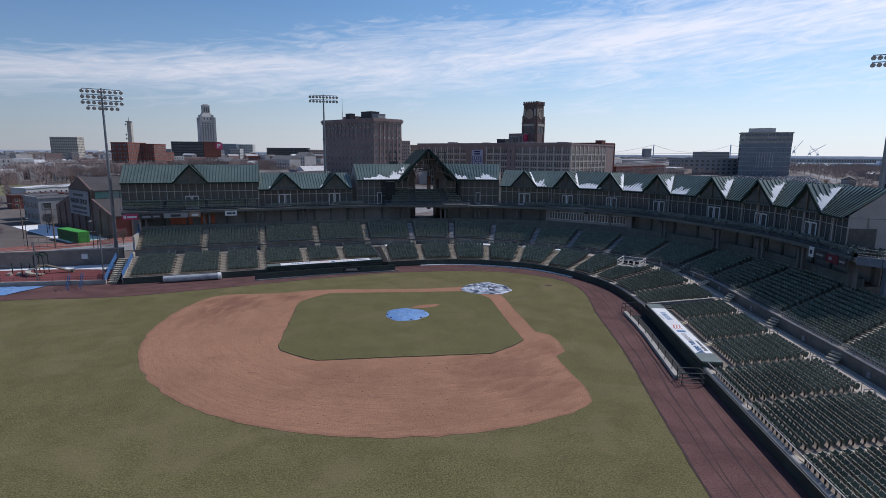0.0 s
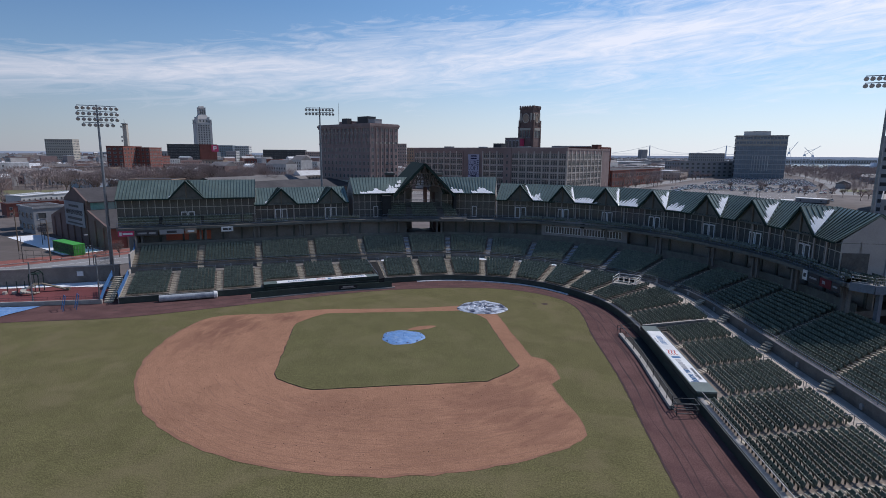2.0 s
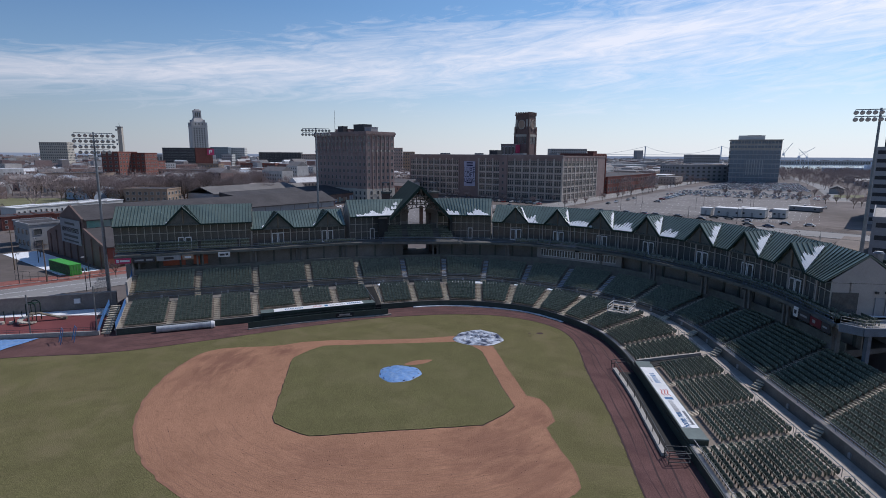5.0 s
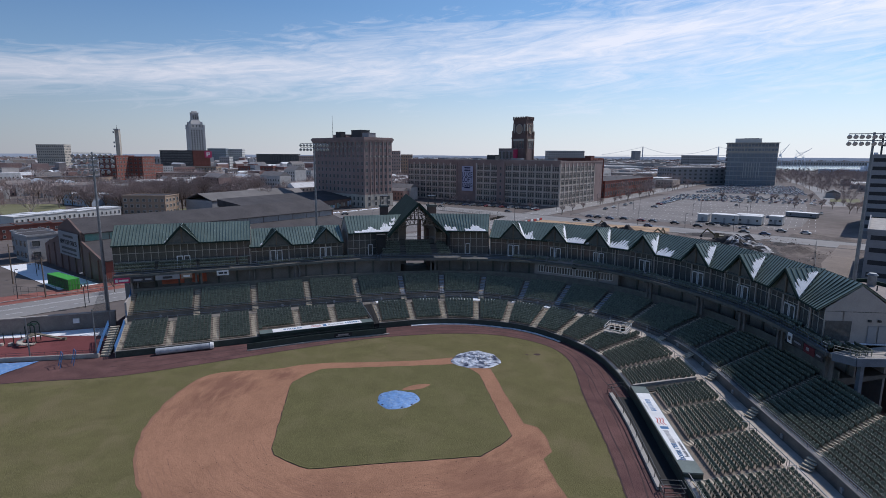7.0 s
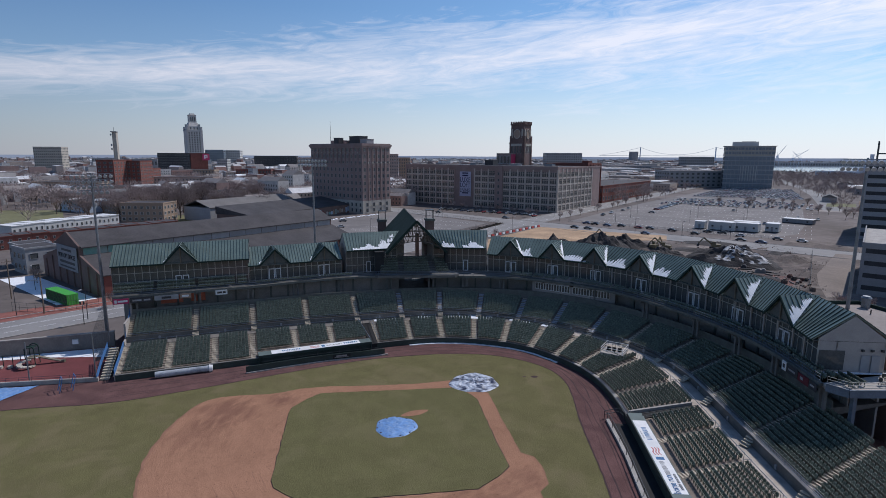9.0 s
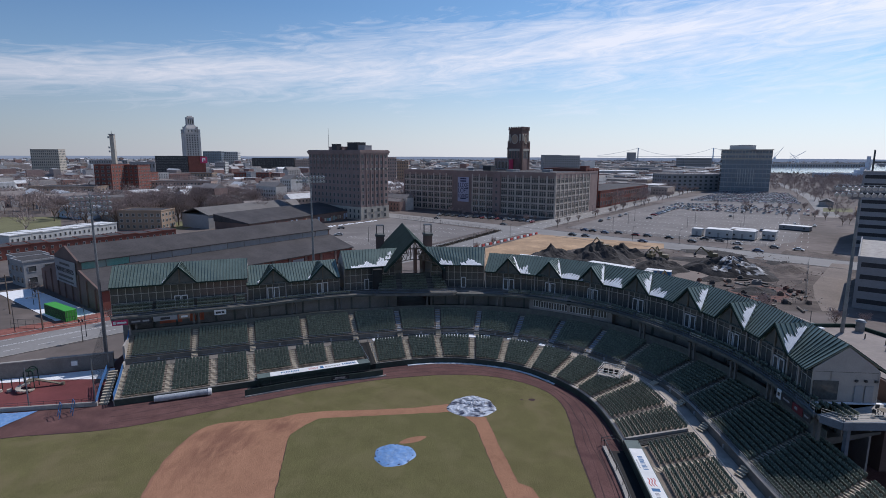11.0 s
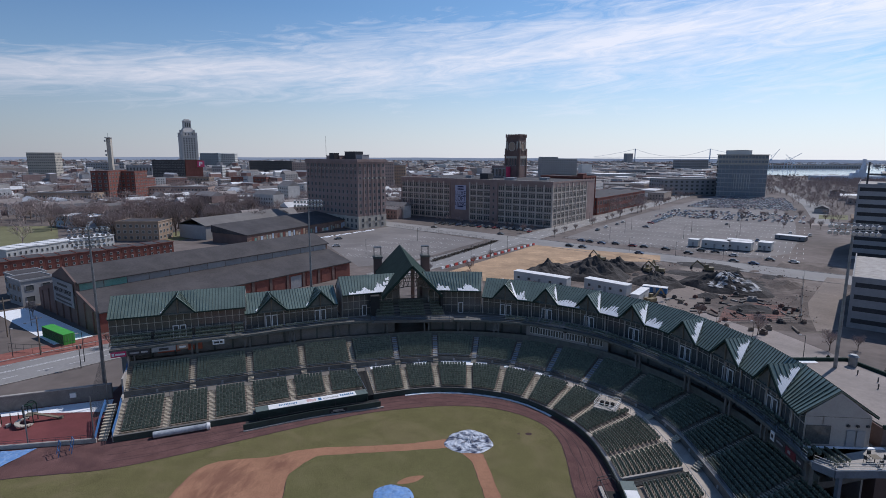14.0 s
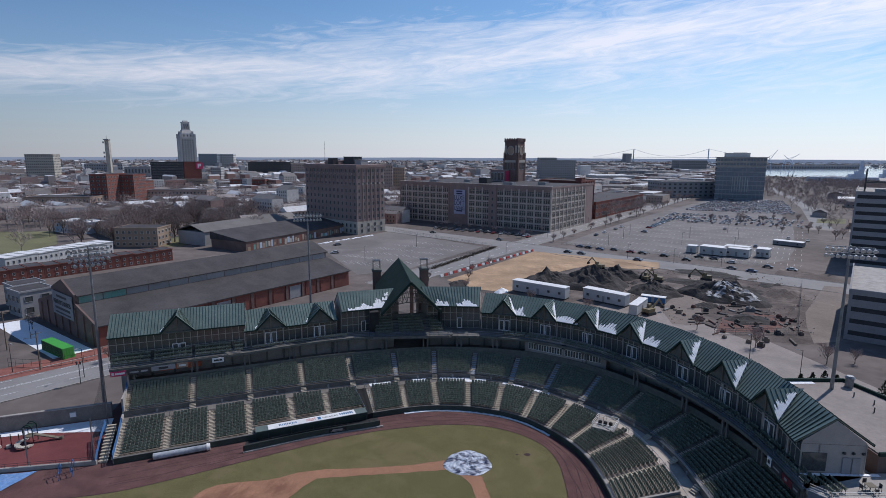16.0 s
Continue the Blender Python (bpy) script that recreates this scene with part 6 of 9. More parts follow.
cl = thing("clock_tower", "dark brick clock tower with round stained-glass discs", "tower", at=(117.0, 351.0, GZ), rz=radians(-46.6))
cl.scale = (0.82, 0.82, 1.0)
part("shaft", MB().box(-8, -8, 0, 8, 8, 46), M["red_brown"], cl)
part("crown", MB().box(-8.3, -8.3, 46, 8.3, 8.3, 47).hexa([(-7.6, -7.6, 47), (7.6, -7.6, 47), (7.6, 7.6, 47), (-7.6, 7.6, 47)], [(-7.0, -7.0, 60.5), (7.0, -7.0, 60.5), (7.0, 7.0, 60.5), (-7.0, 7.0, 60.5)]), M["brick"], cl)
part("cap", MB().box(-7.6, -7.6, 60.5, 7.6, 7.6, 61.4).box(-6.2, -6.2, 61.4, 6.2, 6.2, 62.6), M["brick"], cl)
for a in (0, 90):
    r = Euler((0, 0, radians(a)))
    d = MB().tube((0, -7.75, 53.6), (0, -7.25, 53.6), 3.3, n=24)
    o = part("disc", d, M["tan"], cl, "round pale window disc")
    o.matrix_basis = r.to_matrix().to_4x4()
    for i in range(4):
        o = part("window", W_STEEL, None, cl)
        o.matrix_basis = r.to_matrix().to_4x4() @ Matrix.LocRotScale((-4.5 + 3 * i, -8.05, 38.5), None, (1.7, 1, 6.5))
    o = part("balcony", MB().box(-6, -8.7, 44.2, 6, -8.0, 46), M["limestone"], cl, "pale stone balcony")
    o.matrix_basis = r.to_matrix().to_4x4()
    for s in (-6.6, 6.6):
        o = part("buttress", MB().box(s - 1.0, -8.5, 0, s + 1.0, -8.0, 52), M["brick"], cl)
        o.matrix_basis = r.to_matrix().to_4x4()
for a in (0, 90):
    r4 = Euler((0, 0, radians(a))).to_matrix().to_4x4()
    rim = MB()
    for i in range(20):
        t0, t1 = 2 * math.pi * i / 20, 2 * math.pi * (i + 1) / 20
        rim.bar((3.5 * math.cos(t0), -7.85, 53.6 + 3.5 * math.sin(t0)), (3.5 * math.cos(t1), -7.85, 53.6 + 3.5 * math.sin(t1)), 0.5)
    part("stone_ring", rim, M["limestone"], cl, "pale stone ring").matrix_basis = r4
    for s_ in (-5.6, 5.6):
        part("stone_panel", MB().box(s_ - 0.8, -7.8, 50.5, s_ + 0.8, -7.3, 57.5), M["limestone"], cl, "carved pale stone panel").matrix_basis = r4
    for i in range(6):
        part("merlon", MB().box(-7.2 + 2.6 * i, -7.9, 61.4, -5.8 + 2.6 * i, -7.2, 63.2), M["brick"], cl).matrix_basis = r4
part("penthouse", MB().box(-17, -17, 28, -1, -8.5, 38.5), M["office_brick"], cl)
for i in range(4):
    part("window", W_WHITE, None, cl).matrix_basis = Matrix.LocRotScale((-15 + 3.9 * i, -17.1, 30), None, (2.8, 1, 6.5))
part("red_panel", MB().box(-1, -16.6, 29.3, -0.6, -8.6, 37.6), M["pink_sign"], cl, "tall red sign panel")

# glass office
M["blue_frame"] = surface("slate_panel", (0.33, 0.345, 0.37), 0.6, var=0.15, scale=0.1)
th, L, H = building("glass_office", "nine-storey blue glass office building with a pale top storey", (409.0, 497.0), (450.5, 469.0), 30.0, 45.6, M["blue_frame"], 9, 13, 6, W_BLUE, 0.86, 0.72, 1.0, 0)
part("crown", MB().box(-1.2, -1.2, H - 0.2, L + 1.2, 31.2, H + 0.6), M["limestone"], th)
for z in (H - 10.6, H - 5.6):
    part("spandrel", MB().box(-0.3, -0.3, z, L + 0.3, 30.3, z + 1.7), M["limestone"], th, "tan stone band")
for i in range(16):
    part("fin", MB().box(L * i / 15 - 0.25, -0.7, H - 11, L * i / 15 + 0.25, -0.05, H - 0.2), M["limestone"], th, "pale stone fin")
for i in range(7):
    part("fin", MB().box(L * 0.34 + i * 2.6, -0.6, 9, L * 0.34 + 0.8 + i * 2.6, -0.05, 26), M["pale_wall"], th, "pale stone fin")
rooftop(th, 8, 8, 26, 14, H + 0.6, 4.6, M["pale_wall"])
rooftop(th, 17, 12, 14, 4, H + 3.0, 2.6, M["black_wall"])

# civic tower
ch = thing("city_hall_tower", "pale stone city hall tower stepping up to a square lantern", "tower", at=(-316.0, 1045.0, GZ), rz=radians(28))


def taper(w0, w1, z0, z1):
    return MB().hexa([(-w0, -w0, z0), (w0, -w0, z0), (w0, w0, z0), (-w0, w0, z0)], [(-w1, -w1, z1), (w1, -w1, z1), (w1, w1, z1), (-w1, w1, z1)])


M["hall_stone"] = surface("city_hall_stone", (0.52, 0.50, 0.48), 0.85, var=0.1, scale=0.1, fine=20, stain=(0.40, 0.38, 0.36), stain_amount=0.4, stain_scale=0.06)
part("podium", taper(24, 24, 0, 26), M["hall_stone"], ch)
part("shaft", taper(14, 13.7, 26, 80), M["hall_stone"], ch)
part("cornice", taper(14.4, 14.4, 79, 80.6), M["hall_stone"], ch)
part("upper_shaft", taper(11.2, 10.6, 80.6, 88), M["hall_stone"], ch)
part("shoulder", taper(10.6, 7.2, 88, 95), M["hall_stone"], ch)
part("lantern", taper(6.4, 6.2, 95, 108), M["hall_stone"], ch)
part("lantern_cap", taper(6.8, 6.6, 108, 109.4), M["hall_stone"], ch)
part("crown", taper(4.6, 3.6, 109.4, 112), M["hall_stone"], ch)
for sx in (-1, 1):
    for sy in (-1, 1):
        part("turret", MB().box(sx * 12.2 - 1.8, sy * 12.2 - 1.8, 80.6, sx * 12.2 + 1.8, sy * 12.2 + 1.8, 87).box(sx * 10 - 1.2, sy * 10 - 1.2, 87, sx * 10 + 1.2, sy * 10 + 1.2, 92), M["hall_stone"], ch)
for a in (0, 90):
    r4 = Euler((0, 0, radians(a))).to_matrix().to_4x4()
    for b in range(6):
        part("pier", MB().box(-12.4 + 4.55 * b - 0.5, -14.35, 30, -12.4 + 4.55 * b + 1.0, -13.8, 79), M["hall_stone"], ch).matrix_basis = r4
        if b < 5:
            for f in range(11):
                part("window", W_PLAIN, None, ch).matrix_basis = r4 @ Matrix.LocRotScale((-9.9 + 4.55 * b, -14.0, 31 + 4.3 * f), None, (2.0, 1, 2.7))
    for b in range(3):
        part("window", W_PLAIN, None, ch).matrix_basis = r4 @ Matrix.LocRotScale((-3.4 + 3.4 * b, -6.5, 97), None, (1.8, 1, 8.5))
        part("window", W_PLAIN, None, ch).matrix_basis = r4 @ Matrix.LocRotScale((-6 + 6 * b, -11.2, 82), None, (2.0, 1, 4.0))

FAR_BUILDINGS = [
    ("hospital_block", "broad pale concrete hospital block with rows of windows", (-626, 1104), (-574, 1099), 22, 46, "limestone", 9, 14, 5),
    ("chimney_tower", "slender pale concrete tower with aerials", (-440, 996), (-433, 995), 6, 73, "limestone", 0, 0, 0),
    ("grey_hall", "grey stone hall with a flat slate roof", (-410, 992), (-365, 988), 30, 24, "grey_wall", 2, 8, 3),
    ("college_hall", "long grey college building", (-697, 1509), (-601, 1502), 30, 21, "grey_wall", 3, 16, 4),
    ("apartment_block", "red brick apartment block in shade", (-258, 492), (-242, 490), 34, 28, "red_brick", 8, 3, 6),
    ("apartment_block", "red brick apartment block with stepped roof", (-253, 515), (-226, 511), 24, 27, "red_brick", 8, 6, 5),
    ("apartment_wing", "lower red brick apartment wing", (-246, 548), (-228, 546), 22, 18.5, "red_brick", 6, 5, 4),
    ("school", "long low tan brick school", (-307, 476), (-249, 468), 26, 8.3, "tan", 2, 16, 5),
    ("warehouse", "low dark brick warehouse", (-246, 428), (-220, 425), 18, 4.4, "brick", 1, 7, 4),
    ("college_tower", "charcoal university block with many slot windows", (-316, 839), (-267, 833), 38, 35, "black_wall", 9, 20, 0),
    ("college_wing", "red panelled end of the university block", (-266, 834), (-244, 848), 30, 35, "red_brick", 0, 0, 0),
    ("terrace_block", "tan brick terrace block", (-261, 748), (-211, 742), 20, 12, "tan", 3, 12, 4),
    ("long_apartments", "long pinkish tan apartment house with rows of windows", (-227, 538), (-162, 529), 18, 9.9, "pink", 3, 18, 4),
    ("clinic", "blue glass and white hospital wing", (-530, 1986), (-468, 1985), 40, 48, "blue_glass", 6, 8, 4),
    ("clinic", "white panelled hospital wing", (-500, 2040), (-422, 2036), 40, 47, "pale_wall", 6, 12, 4),
    ("civic_block", "white stone civic block", (-246, 916), (-229, 914), 18, 25, "pale_wall", 6, 5, 4),
    ("mansard_house", "dark red mansard-roofed brick hall", (-171, 690), (-125, 684), 20, 14, "red_brick", 3, 12, 4),
    ("office_slab", "long dark blue grey office slab", (-239, 1240), (-144, 1232), 24, 29.7, "black_wall", 6, 16, 4),
    ("office_slab", "pinkish office slab", (-143, 1232), (-104, 1229), 24, 26, "pink", 5, 8, 4),
    ("library", "pale arcaded stone library in the park", (-123, 341), (-101, 337), 16, 7.4, "limestone", 1, 8, 4),
    ("corner_house", "three-storey tan brick corner house", (-142, 240), (-119, 236), 15, 8.0, "tan", 3, 7, 4),
    ("flats", "pink concrete tower of flats", (29, 612), (40, 611), 18, 35, "pink", 9, 4, 4),
    ("flats", "brown concrete tower of flats", (43, 641), (58, 639), 18, 30.5, "tan", 8, 5, 4),
    ("tower_block", "wide grey tower block with small windows", (324, 855), (388, 848), 26, 38.5, "grey_wall", 10, 16, 5),
    ("factory_shed", "white metal industrial shed", (427, 844), (497, 836), 60, 11.7, "pale_wall", 1, 12, 6),
    ("parking_deck", "low grey parking deck", (357, 523), (421, 515), 40, 16.5, "grey_wall", 4, 10, 6),
    ("dock_shed", "long grey dock shed", (603, 1170), (735, 1159), 60, 9.8, "grey_wall", 1, 18, 6),
    ("power_block", "grey factory block by the river", (1065, 1563), (1161, 1558), 50, 32, "grey_wall", 4, 14, 4),
    ("pier_shed", "long white-roofed shed on a river pier", (1500, 1760), (1950, 1735), 60, 12, "grey_wall", 1, 40, 2),
    ("power_station", "grey power station block with a slim chimney", (560, 1500), (610, 1494), 40, 40, "grey_wall", 4, 8, 4),
    ("gas_holder", "pale round-looking tank block among the sheds", (470, 1010), (492, 1008), 22, 26, "pale_wall", 0, 0, 0),
    ("silo", "far grey grain silo", (1678, 3047), (1717, 3049), 40, 59, "grey_wall", 0, 0, 0),
    ("white_house", "grey and white painted flat-roofed house", (-124, 111), (-117, 104.5), 9, 5.6, "grey_wall", 2, 3, 2),
    ("side_house", "grey rendered house beside the barn", (-131, 122), (-125, 116), 9, 5.0, "grey_wall", 2, 3, 3),
    ("red_warehouse", "long low red brick warehouse with pale bands", (177, 325), (266, 408), 40, 10.8, "red_brick", 2, 22, 10),
]
for nm, lb, p0, p1, dp, top, mt, fl_, by, sd in FAR_BUILDINGS:
    building(nm, lb, p0, p1, dp, top, M[mt], fl_, by, sd, W_PLAIN if mt in ("black_wall", "grey_wall", "blue_glass", "pale_wall") else W_WHITE if mt in ("pink", "tan") else W_DARK, 0.5, 0.52, 0.3, 0.5, roof=M["tar_roof"] if mt != "pale_wall" else M["white"])
sl_ = thing("aerial_mast", "aerials and dishes on the slender concrete tower", "aerials", at=(-436.5, 997.0, 73.1))
part("platform", MB().box(-4.6, -4, -1.6, 4.6, 4, 0), M["grey_wall"], sl_)
part("mast", MB().tube((0, 0, 0), (0, 0, 7), 0.4, 0.2, 6), M["dark_steel"], sl_)
for z_ in (-6, -24, -31):
    part("dish", MB().tube((-4.2, -2, z_), (-5.4, -3, z_), 1.6, 1.9, 10), M["grey_wall"], sl_)
sg = thing("college_sign", "red square sign with a pale emblem on the university block", "sign", at=(-243.5, 847.0, 24), rz=radians(33))
part("panel", MB().box(-9, -1.2, 0, 2, -0.8, 10), M["pink_sign"], sg)
part("emblem", MB().box(-6.2, -1.5, 2, -4.6, -1.2, 8.2).box(-4.6, -1.5, 6.8, -1.2, -1.2, 8.2).box(-4.6, -1.5, 4.4, -1.2, -1.2, 5.6).box(-2.4, -1.5, 5.6, -1.2, -1.2, 6.8), M["white"], sg)

# terraced houses
def row_houses(p0, p1, depth, h, n, wall, roof, label, win):
    p0, p1 = Vector(p0), Vector(p1)
    for i in range(n):
        a, b = p0.lerp(p1, i / n), p0.lerp(p1, (i + 0.985) / n)
        building("row_house", label, a, b, depth, GZ + h + 0.15 * (i % 3), wall, 2, 2, 0, win, 0.32, 0.5, 0.2, 0.3, roof=roof, category="house", group="terraced houses")


row_houses((-160, 176), (-134, 217), 11, 6.4, 11, M["pale_wall"], M["white"], "white two-storey row house with a flat roof", W_PLAIN)
row_houses((-152, 152), (-100, 196), 9, 5.2, 12, M["red_brick"], M["tar_roof"], "low red brick row house", W_WHITE)
row_houses((-206, 311), (-181, 293), 16, 7.2, 4, M["bluewhite"], M["white"], "pale blue sided house with white trim", W_WHITE)
row_houses((-178, 303), (-150, 262), 12, 6.6, 6, M["tan"], M["tar_roof"], "tan brick row house", W_WHITE)

M["slate_roof"] = surface("grey_sheet_roof", (0.16, 0.15, 0.145), 0.85, var=0.15, scale=0.12, fine=14)
# mural warehouse with a gabled neighbour
wh = thing("mural_warehouse", "dark-roofed warehouse with a painted mural wall", "warehouse", at=(-69.5, 213.0, GZ), rz=math.atan2(279.5 - 213, -18 + 69.5))
LW = 84
part("wall", MB().box(0, 0, 0, LW, 26, 5.2), M["brick"], wh)
part("roof", MB().hexa([(-0.4, -0.4, 5.2), (LW + 0.4, -0.4, 5.2), (LW + 0.4, 26.4, 5.2), (-0.4, 26.4, 5.2)], [(-0.4, -0.4, 5.5), (LW + 0.4, -0.4, 5.5), (LW + 0.4, 26.4, 9.2), (-0.4, 26.4, 9.2)]), M["tar_roof"], wh)
rnd = random.Random(8)
mur = [M["tan"], M["red_brick"], M["limestone"], M["teal"], M["bluewhite"]]
for i in range(40):
    x = 1 + i * 2.05
    part("mural_patch", MB().box(x, -0.06, rnd.uniform(0.2, 1.2), x + rnd.uniform(1.1, 1.9), -0.02, rnd.uniform(2.2, 4.4)), mur[rnd.randrange(5)], wh)
gw = thing("gabled_warehouse", "grey gabled warehouse with a pale metal roof", "warehouse", at=(-95.0, 236.0, GZ), rz=math.atan2(66.5, 51.5))
part("wall", MB().box(0, 0, 0, 64, 22, 7.6), M["grey_wall"], gw)
for s in (0, 1):
    y0, y1 = (-0.5, 11) if s == 0 else (22.5, 11)
    part("roof", MB().hexa([(-0.5, y0, 7.5), (64.5, y0, 7.5), (64.5, y1, 11), (-0.5, y1, 11)] if s == 0 else [(-0.5, y1, 11), (64.5, y1, 11), (64.5, y0, 7.5), (-0.5, y0, 7.5)], [(-0.5, y0, 7.8), (64.5, y0, 7.8), (64.5, y1, 11.3), (-0.5, y1, 11.3)] if s == 0 else [(-0.5, y1, 11.3), (64.5, y1, 11.3), (64.5, y0, 7.8), (-0.5, y0, 7.8)]), M["slate_roof"], gw)

# old car barn: high nave with clerestory, low aisles
BA = radians(42.5)
bn = thing("car_barn", "long old brick car barn with dark roofs and teal clerestory", "barn", at=(-82.6, 73.0, GZ), rz=BA)
BL, AW, NW = 88.0, 13.0, 17.0


def barn_piece(name, sec, mat, x0=0.0, x1=BL):
    mb = MB()
    mb.poly([(x0, y, z) for y, z in sec])
    mb.poly([(x1, y, z) for y, z in sec])
    for (a, b), (c, d) in zip(sec, sec[1:] + sec[:1]):
        mb.poly([(x0, a, b), (x1, a, b), (x1, c, d), (x0, c, d)])
    return part(name, mb, mat, bn)


barn_piece("aisle", [(0, 0), (AW, 0), (AW, 9.0), (0, 5.5)], M["red_brick"], 0.05, BL)
barn_piece("nave", [(AW, 0), (AW + NW, 0), (AW + NW, 11.4), (AW + NW / 2, 14.7), (AW, 11.4)], M["brick"], 0.05, BL)
barn_piece("aisle", [(AW + NW, 0), (AW * 2 + NW, 0), (AW * 2 + NW, 5.5), (AW + NW, 9.0)], M["brick"], 0.05, BL)
barn_piece("front_wall", [(-0.2, 0), (AW * 2 + NW, 0), (AW * 2 + NW, 6.0), (AW + NW, 9.6), (AW + NW, 12.0), (AW + NW / 2, 15.3), (AW, 12.0), (AW, 9.6), (-0.2, 6.0)], M["brick"], -0.5, 0.0)
barn_piece("roof", [(-0.6, 5.4), (AW - 0.15, 9.1), (AW - 0.15, 9.4), (-0.6, 5.7)], M["tar_roof"], 0.02, BL + 0.5)
barn_piece("roof", [(AW - 0.7, 11.4), (AW + NW / 2, 14.8), (AW + NW + 0.7, 11.4), (AW + NW + 0.7, 11.7), (AW + NW / 2, 15.1), (AW - 0.7, 11.7)], M["tar_roof"], 0.02, BL + 0.5)
barn_piece("roof", [(AW + NW + 0.15, 9.1), (AW * 2 + NW + 0.6, 5.4), (AW * 2 + NW + 0.6, 5.7), (AW + NW + 0.15, 9.4)], M["tar_roof"], 0.02, BL + 0.5)
for i in range(14):
    x0, x1 = 0.6 + i * 6.2, 6.6 + i * 6.2
    part("clerestory", MB().box(x0, AW - 0.14, 9.45, x1, AW - 0.02, 11.4), M["teal"] if i in (0, 1) else M["grey_wall"], bn, "faded teal and grey clerestory panels")
for i in range(12):
    part("bay_door", MB().box(6 + i * 6.8, -0.12, 0.2, 10.6 + i * 6.8, 0.04, 4.6), M["red_brick"] if i % 4 else M["grey_wall"], bn)
    part("pier", MB().box(4.2 + i * 6.8, -0.3, 0, 5.2 + i * 6.8, 0, 5.4), M["brick"], bn)
for i in range(8):
    y = 1.5 + i * 5.4
    part("buttress", MB().box(-0.85, y, 0, -0.5, y + 0.6, 5.0 + 4 * math.sin(math.pi * (i + 0.5) / 8)), M["brick"], bn)
bs = part("sign", MB().box(-0.95, AW + 0.5, 4.6, -0.8, AW + 15.5, 11.4), M["grey_wall"], bn, "large weathered letting sign")
sign_text(bs, "NEW LOFT OFFICES", 1.5, (-1.0, AW + 8.0, 8.4), (radians(90), 0, radians(-90)), M["black_wall"])
for z, w, h in ((10.2, 7.5, 0.6), (6.7, 11.0, 0.7), (5.4, 11.4, 0.45)):
    part("bar", MB().box(-1.0, AW + 8 - w / 2, z - h / 2, -0.96, AW + 8 + w / 2, z + h / 2), M["black_wall"], bs)
con = thing("shipping_container", "bright green steel shipping container in the snow", "container", at=(-87.3, 64.6, GZ + 0.1), rz=math.atan2(8.7, -9.2))
part("body", MB().box(0, -2.5, 0, 12.2, 0, 2.6), M["green_box"], con)
part("roof", MB().box(-0.03, -2.53, 2.6, 12.23, 0.03, 2.68), M["green_box"], con)
for i in range(28):
    part("rib", MB().box(0.25 + i * 0.43, -0.0, 0.15, 0.42 + i * 0.43, 0.05, 2.5), M["black_wall"], con)
for i in range(4):
    part("lock_bar", MB().tube((-0.06, -2.2 + i * 0.6, 0.1), (-0.06, -2.2 + i * 0.6, 2.5), 0.03, n=5), M["steel"], con)

# parking garages on the right
M["void"] = surface("garage_shade", (0.05, 0.05, 0.055), 0.9, var=0.2)


def garage(name, label, p0, p1, depth, top, floors, wall):
    th, L, H = building(name, label, p0, p1, depth, top, wall, cornice=0, roof=M["concrete"])
    fh = H / floors
    for f in range(floors):
        for s in range(3):
            x0, x1 = L * s / 3 + 0.8, L * (s + 1) / 3 - 0.8
            part("opening", MB().box(x0, -0.03, fh * f + 1.5, x1, 0.02, fh * f + fh - 0.6), M["void"], th)
            part("opening", MB().box(-0.03, depth * s / 3 + 0.8, fh * f + 1.5, 0.02, depth * (s + 1) / 3 - 0.8, fh * f + fh - 0.6), M["void"], th)
    part("parapet", MB().box(-0.1, -0.1, H, L + 0.1, 0.2, H + 1.0).box(-0.1, 0.2, H, 0.2, depth, H + 1.0), wall, th)
    return th, L, H


garage("parking_garage", "grey concrete parking garage with dark open bands", (117.5, 46.2), (168, -9.8), 46, 10.9, 4, M["grey_wall"])
th, L, H = garage("tower_garage", "tall grey parking structure still under construction", (210.5, 134), (250, 90), 60, 31.0, 9, M["grey_wall"])
for x in (3, 12, 24, 36):
    for y in (3, 20, 40):
        part("steel_column", MB().bar((x, y, H), (x, y, H + 10.5), 0.6), M["dark_steel"], th)
part("steel_beam", MB().bar((3, 3, H + 5), (36, 3, H + 5), 0.5), M["dark_steel"], th)
part("steel_beam", MB().bar((3, 20, H + 5), (36, 20, H + 5), 0.5), M["dark_steel"], th)
part("upper_slab", MB().box(8, 8, H + 5.3, 50, 50, H + 5.7), M["concrete"], th)

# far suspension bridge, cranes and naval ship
# bluish pale grey: the haze of the distance is put into this colour
M["far_steel"] = surface("hazed_grey_steel", (0.55, 0.60, 0.68), 0.7, var=0.1, scale=0.05, bump=0.0)
br = thing("suspension_bridge", "far grey suspension bridge over the river", "bridge")
T1, T2 = Vector((2154, 3808)), Vector((2589, 3530))
dv = (T2 - T1).normalized()
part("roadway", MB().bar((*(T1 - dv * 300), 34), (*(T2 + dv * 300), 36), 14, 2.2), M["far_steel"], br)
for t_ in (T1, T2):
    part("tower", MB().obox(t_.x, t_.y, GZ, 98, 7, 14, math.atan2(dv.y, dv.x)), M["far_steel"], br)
def cable(a, za, b, zb, sag, n=14):
    mb = MB()
    pts = [(*a.lerp(b, i / n), za + (zb - za) * i / n - sag * 4 * (i / n) * (1 - i / n)) for i in range(n + 1)]
    for p_, q_ in zip(pts[:-1], pts[1:]):
        mb.bar(p_, q_, 1.6)
    return mb
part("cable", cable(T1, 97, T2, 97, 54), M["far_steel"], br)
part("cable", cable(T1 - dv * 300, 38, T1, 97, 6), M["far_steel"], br)
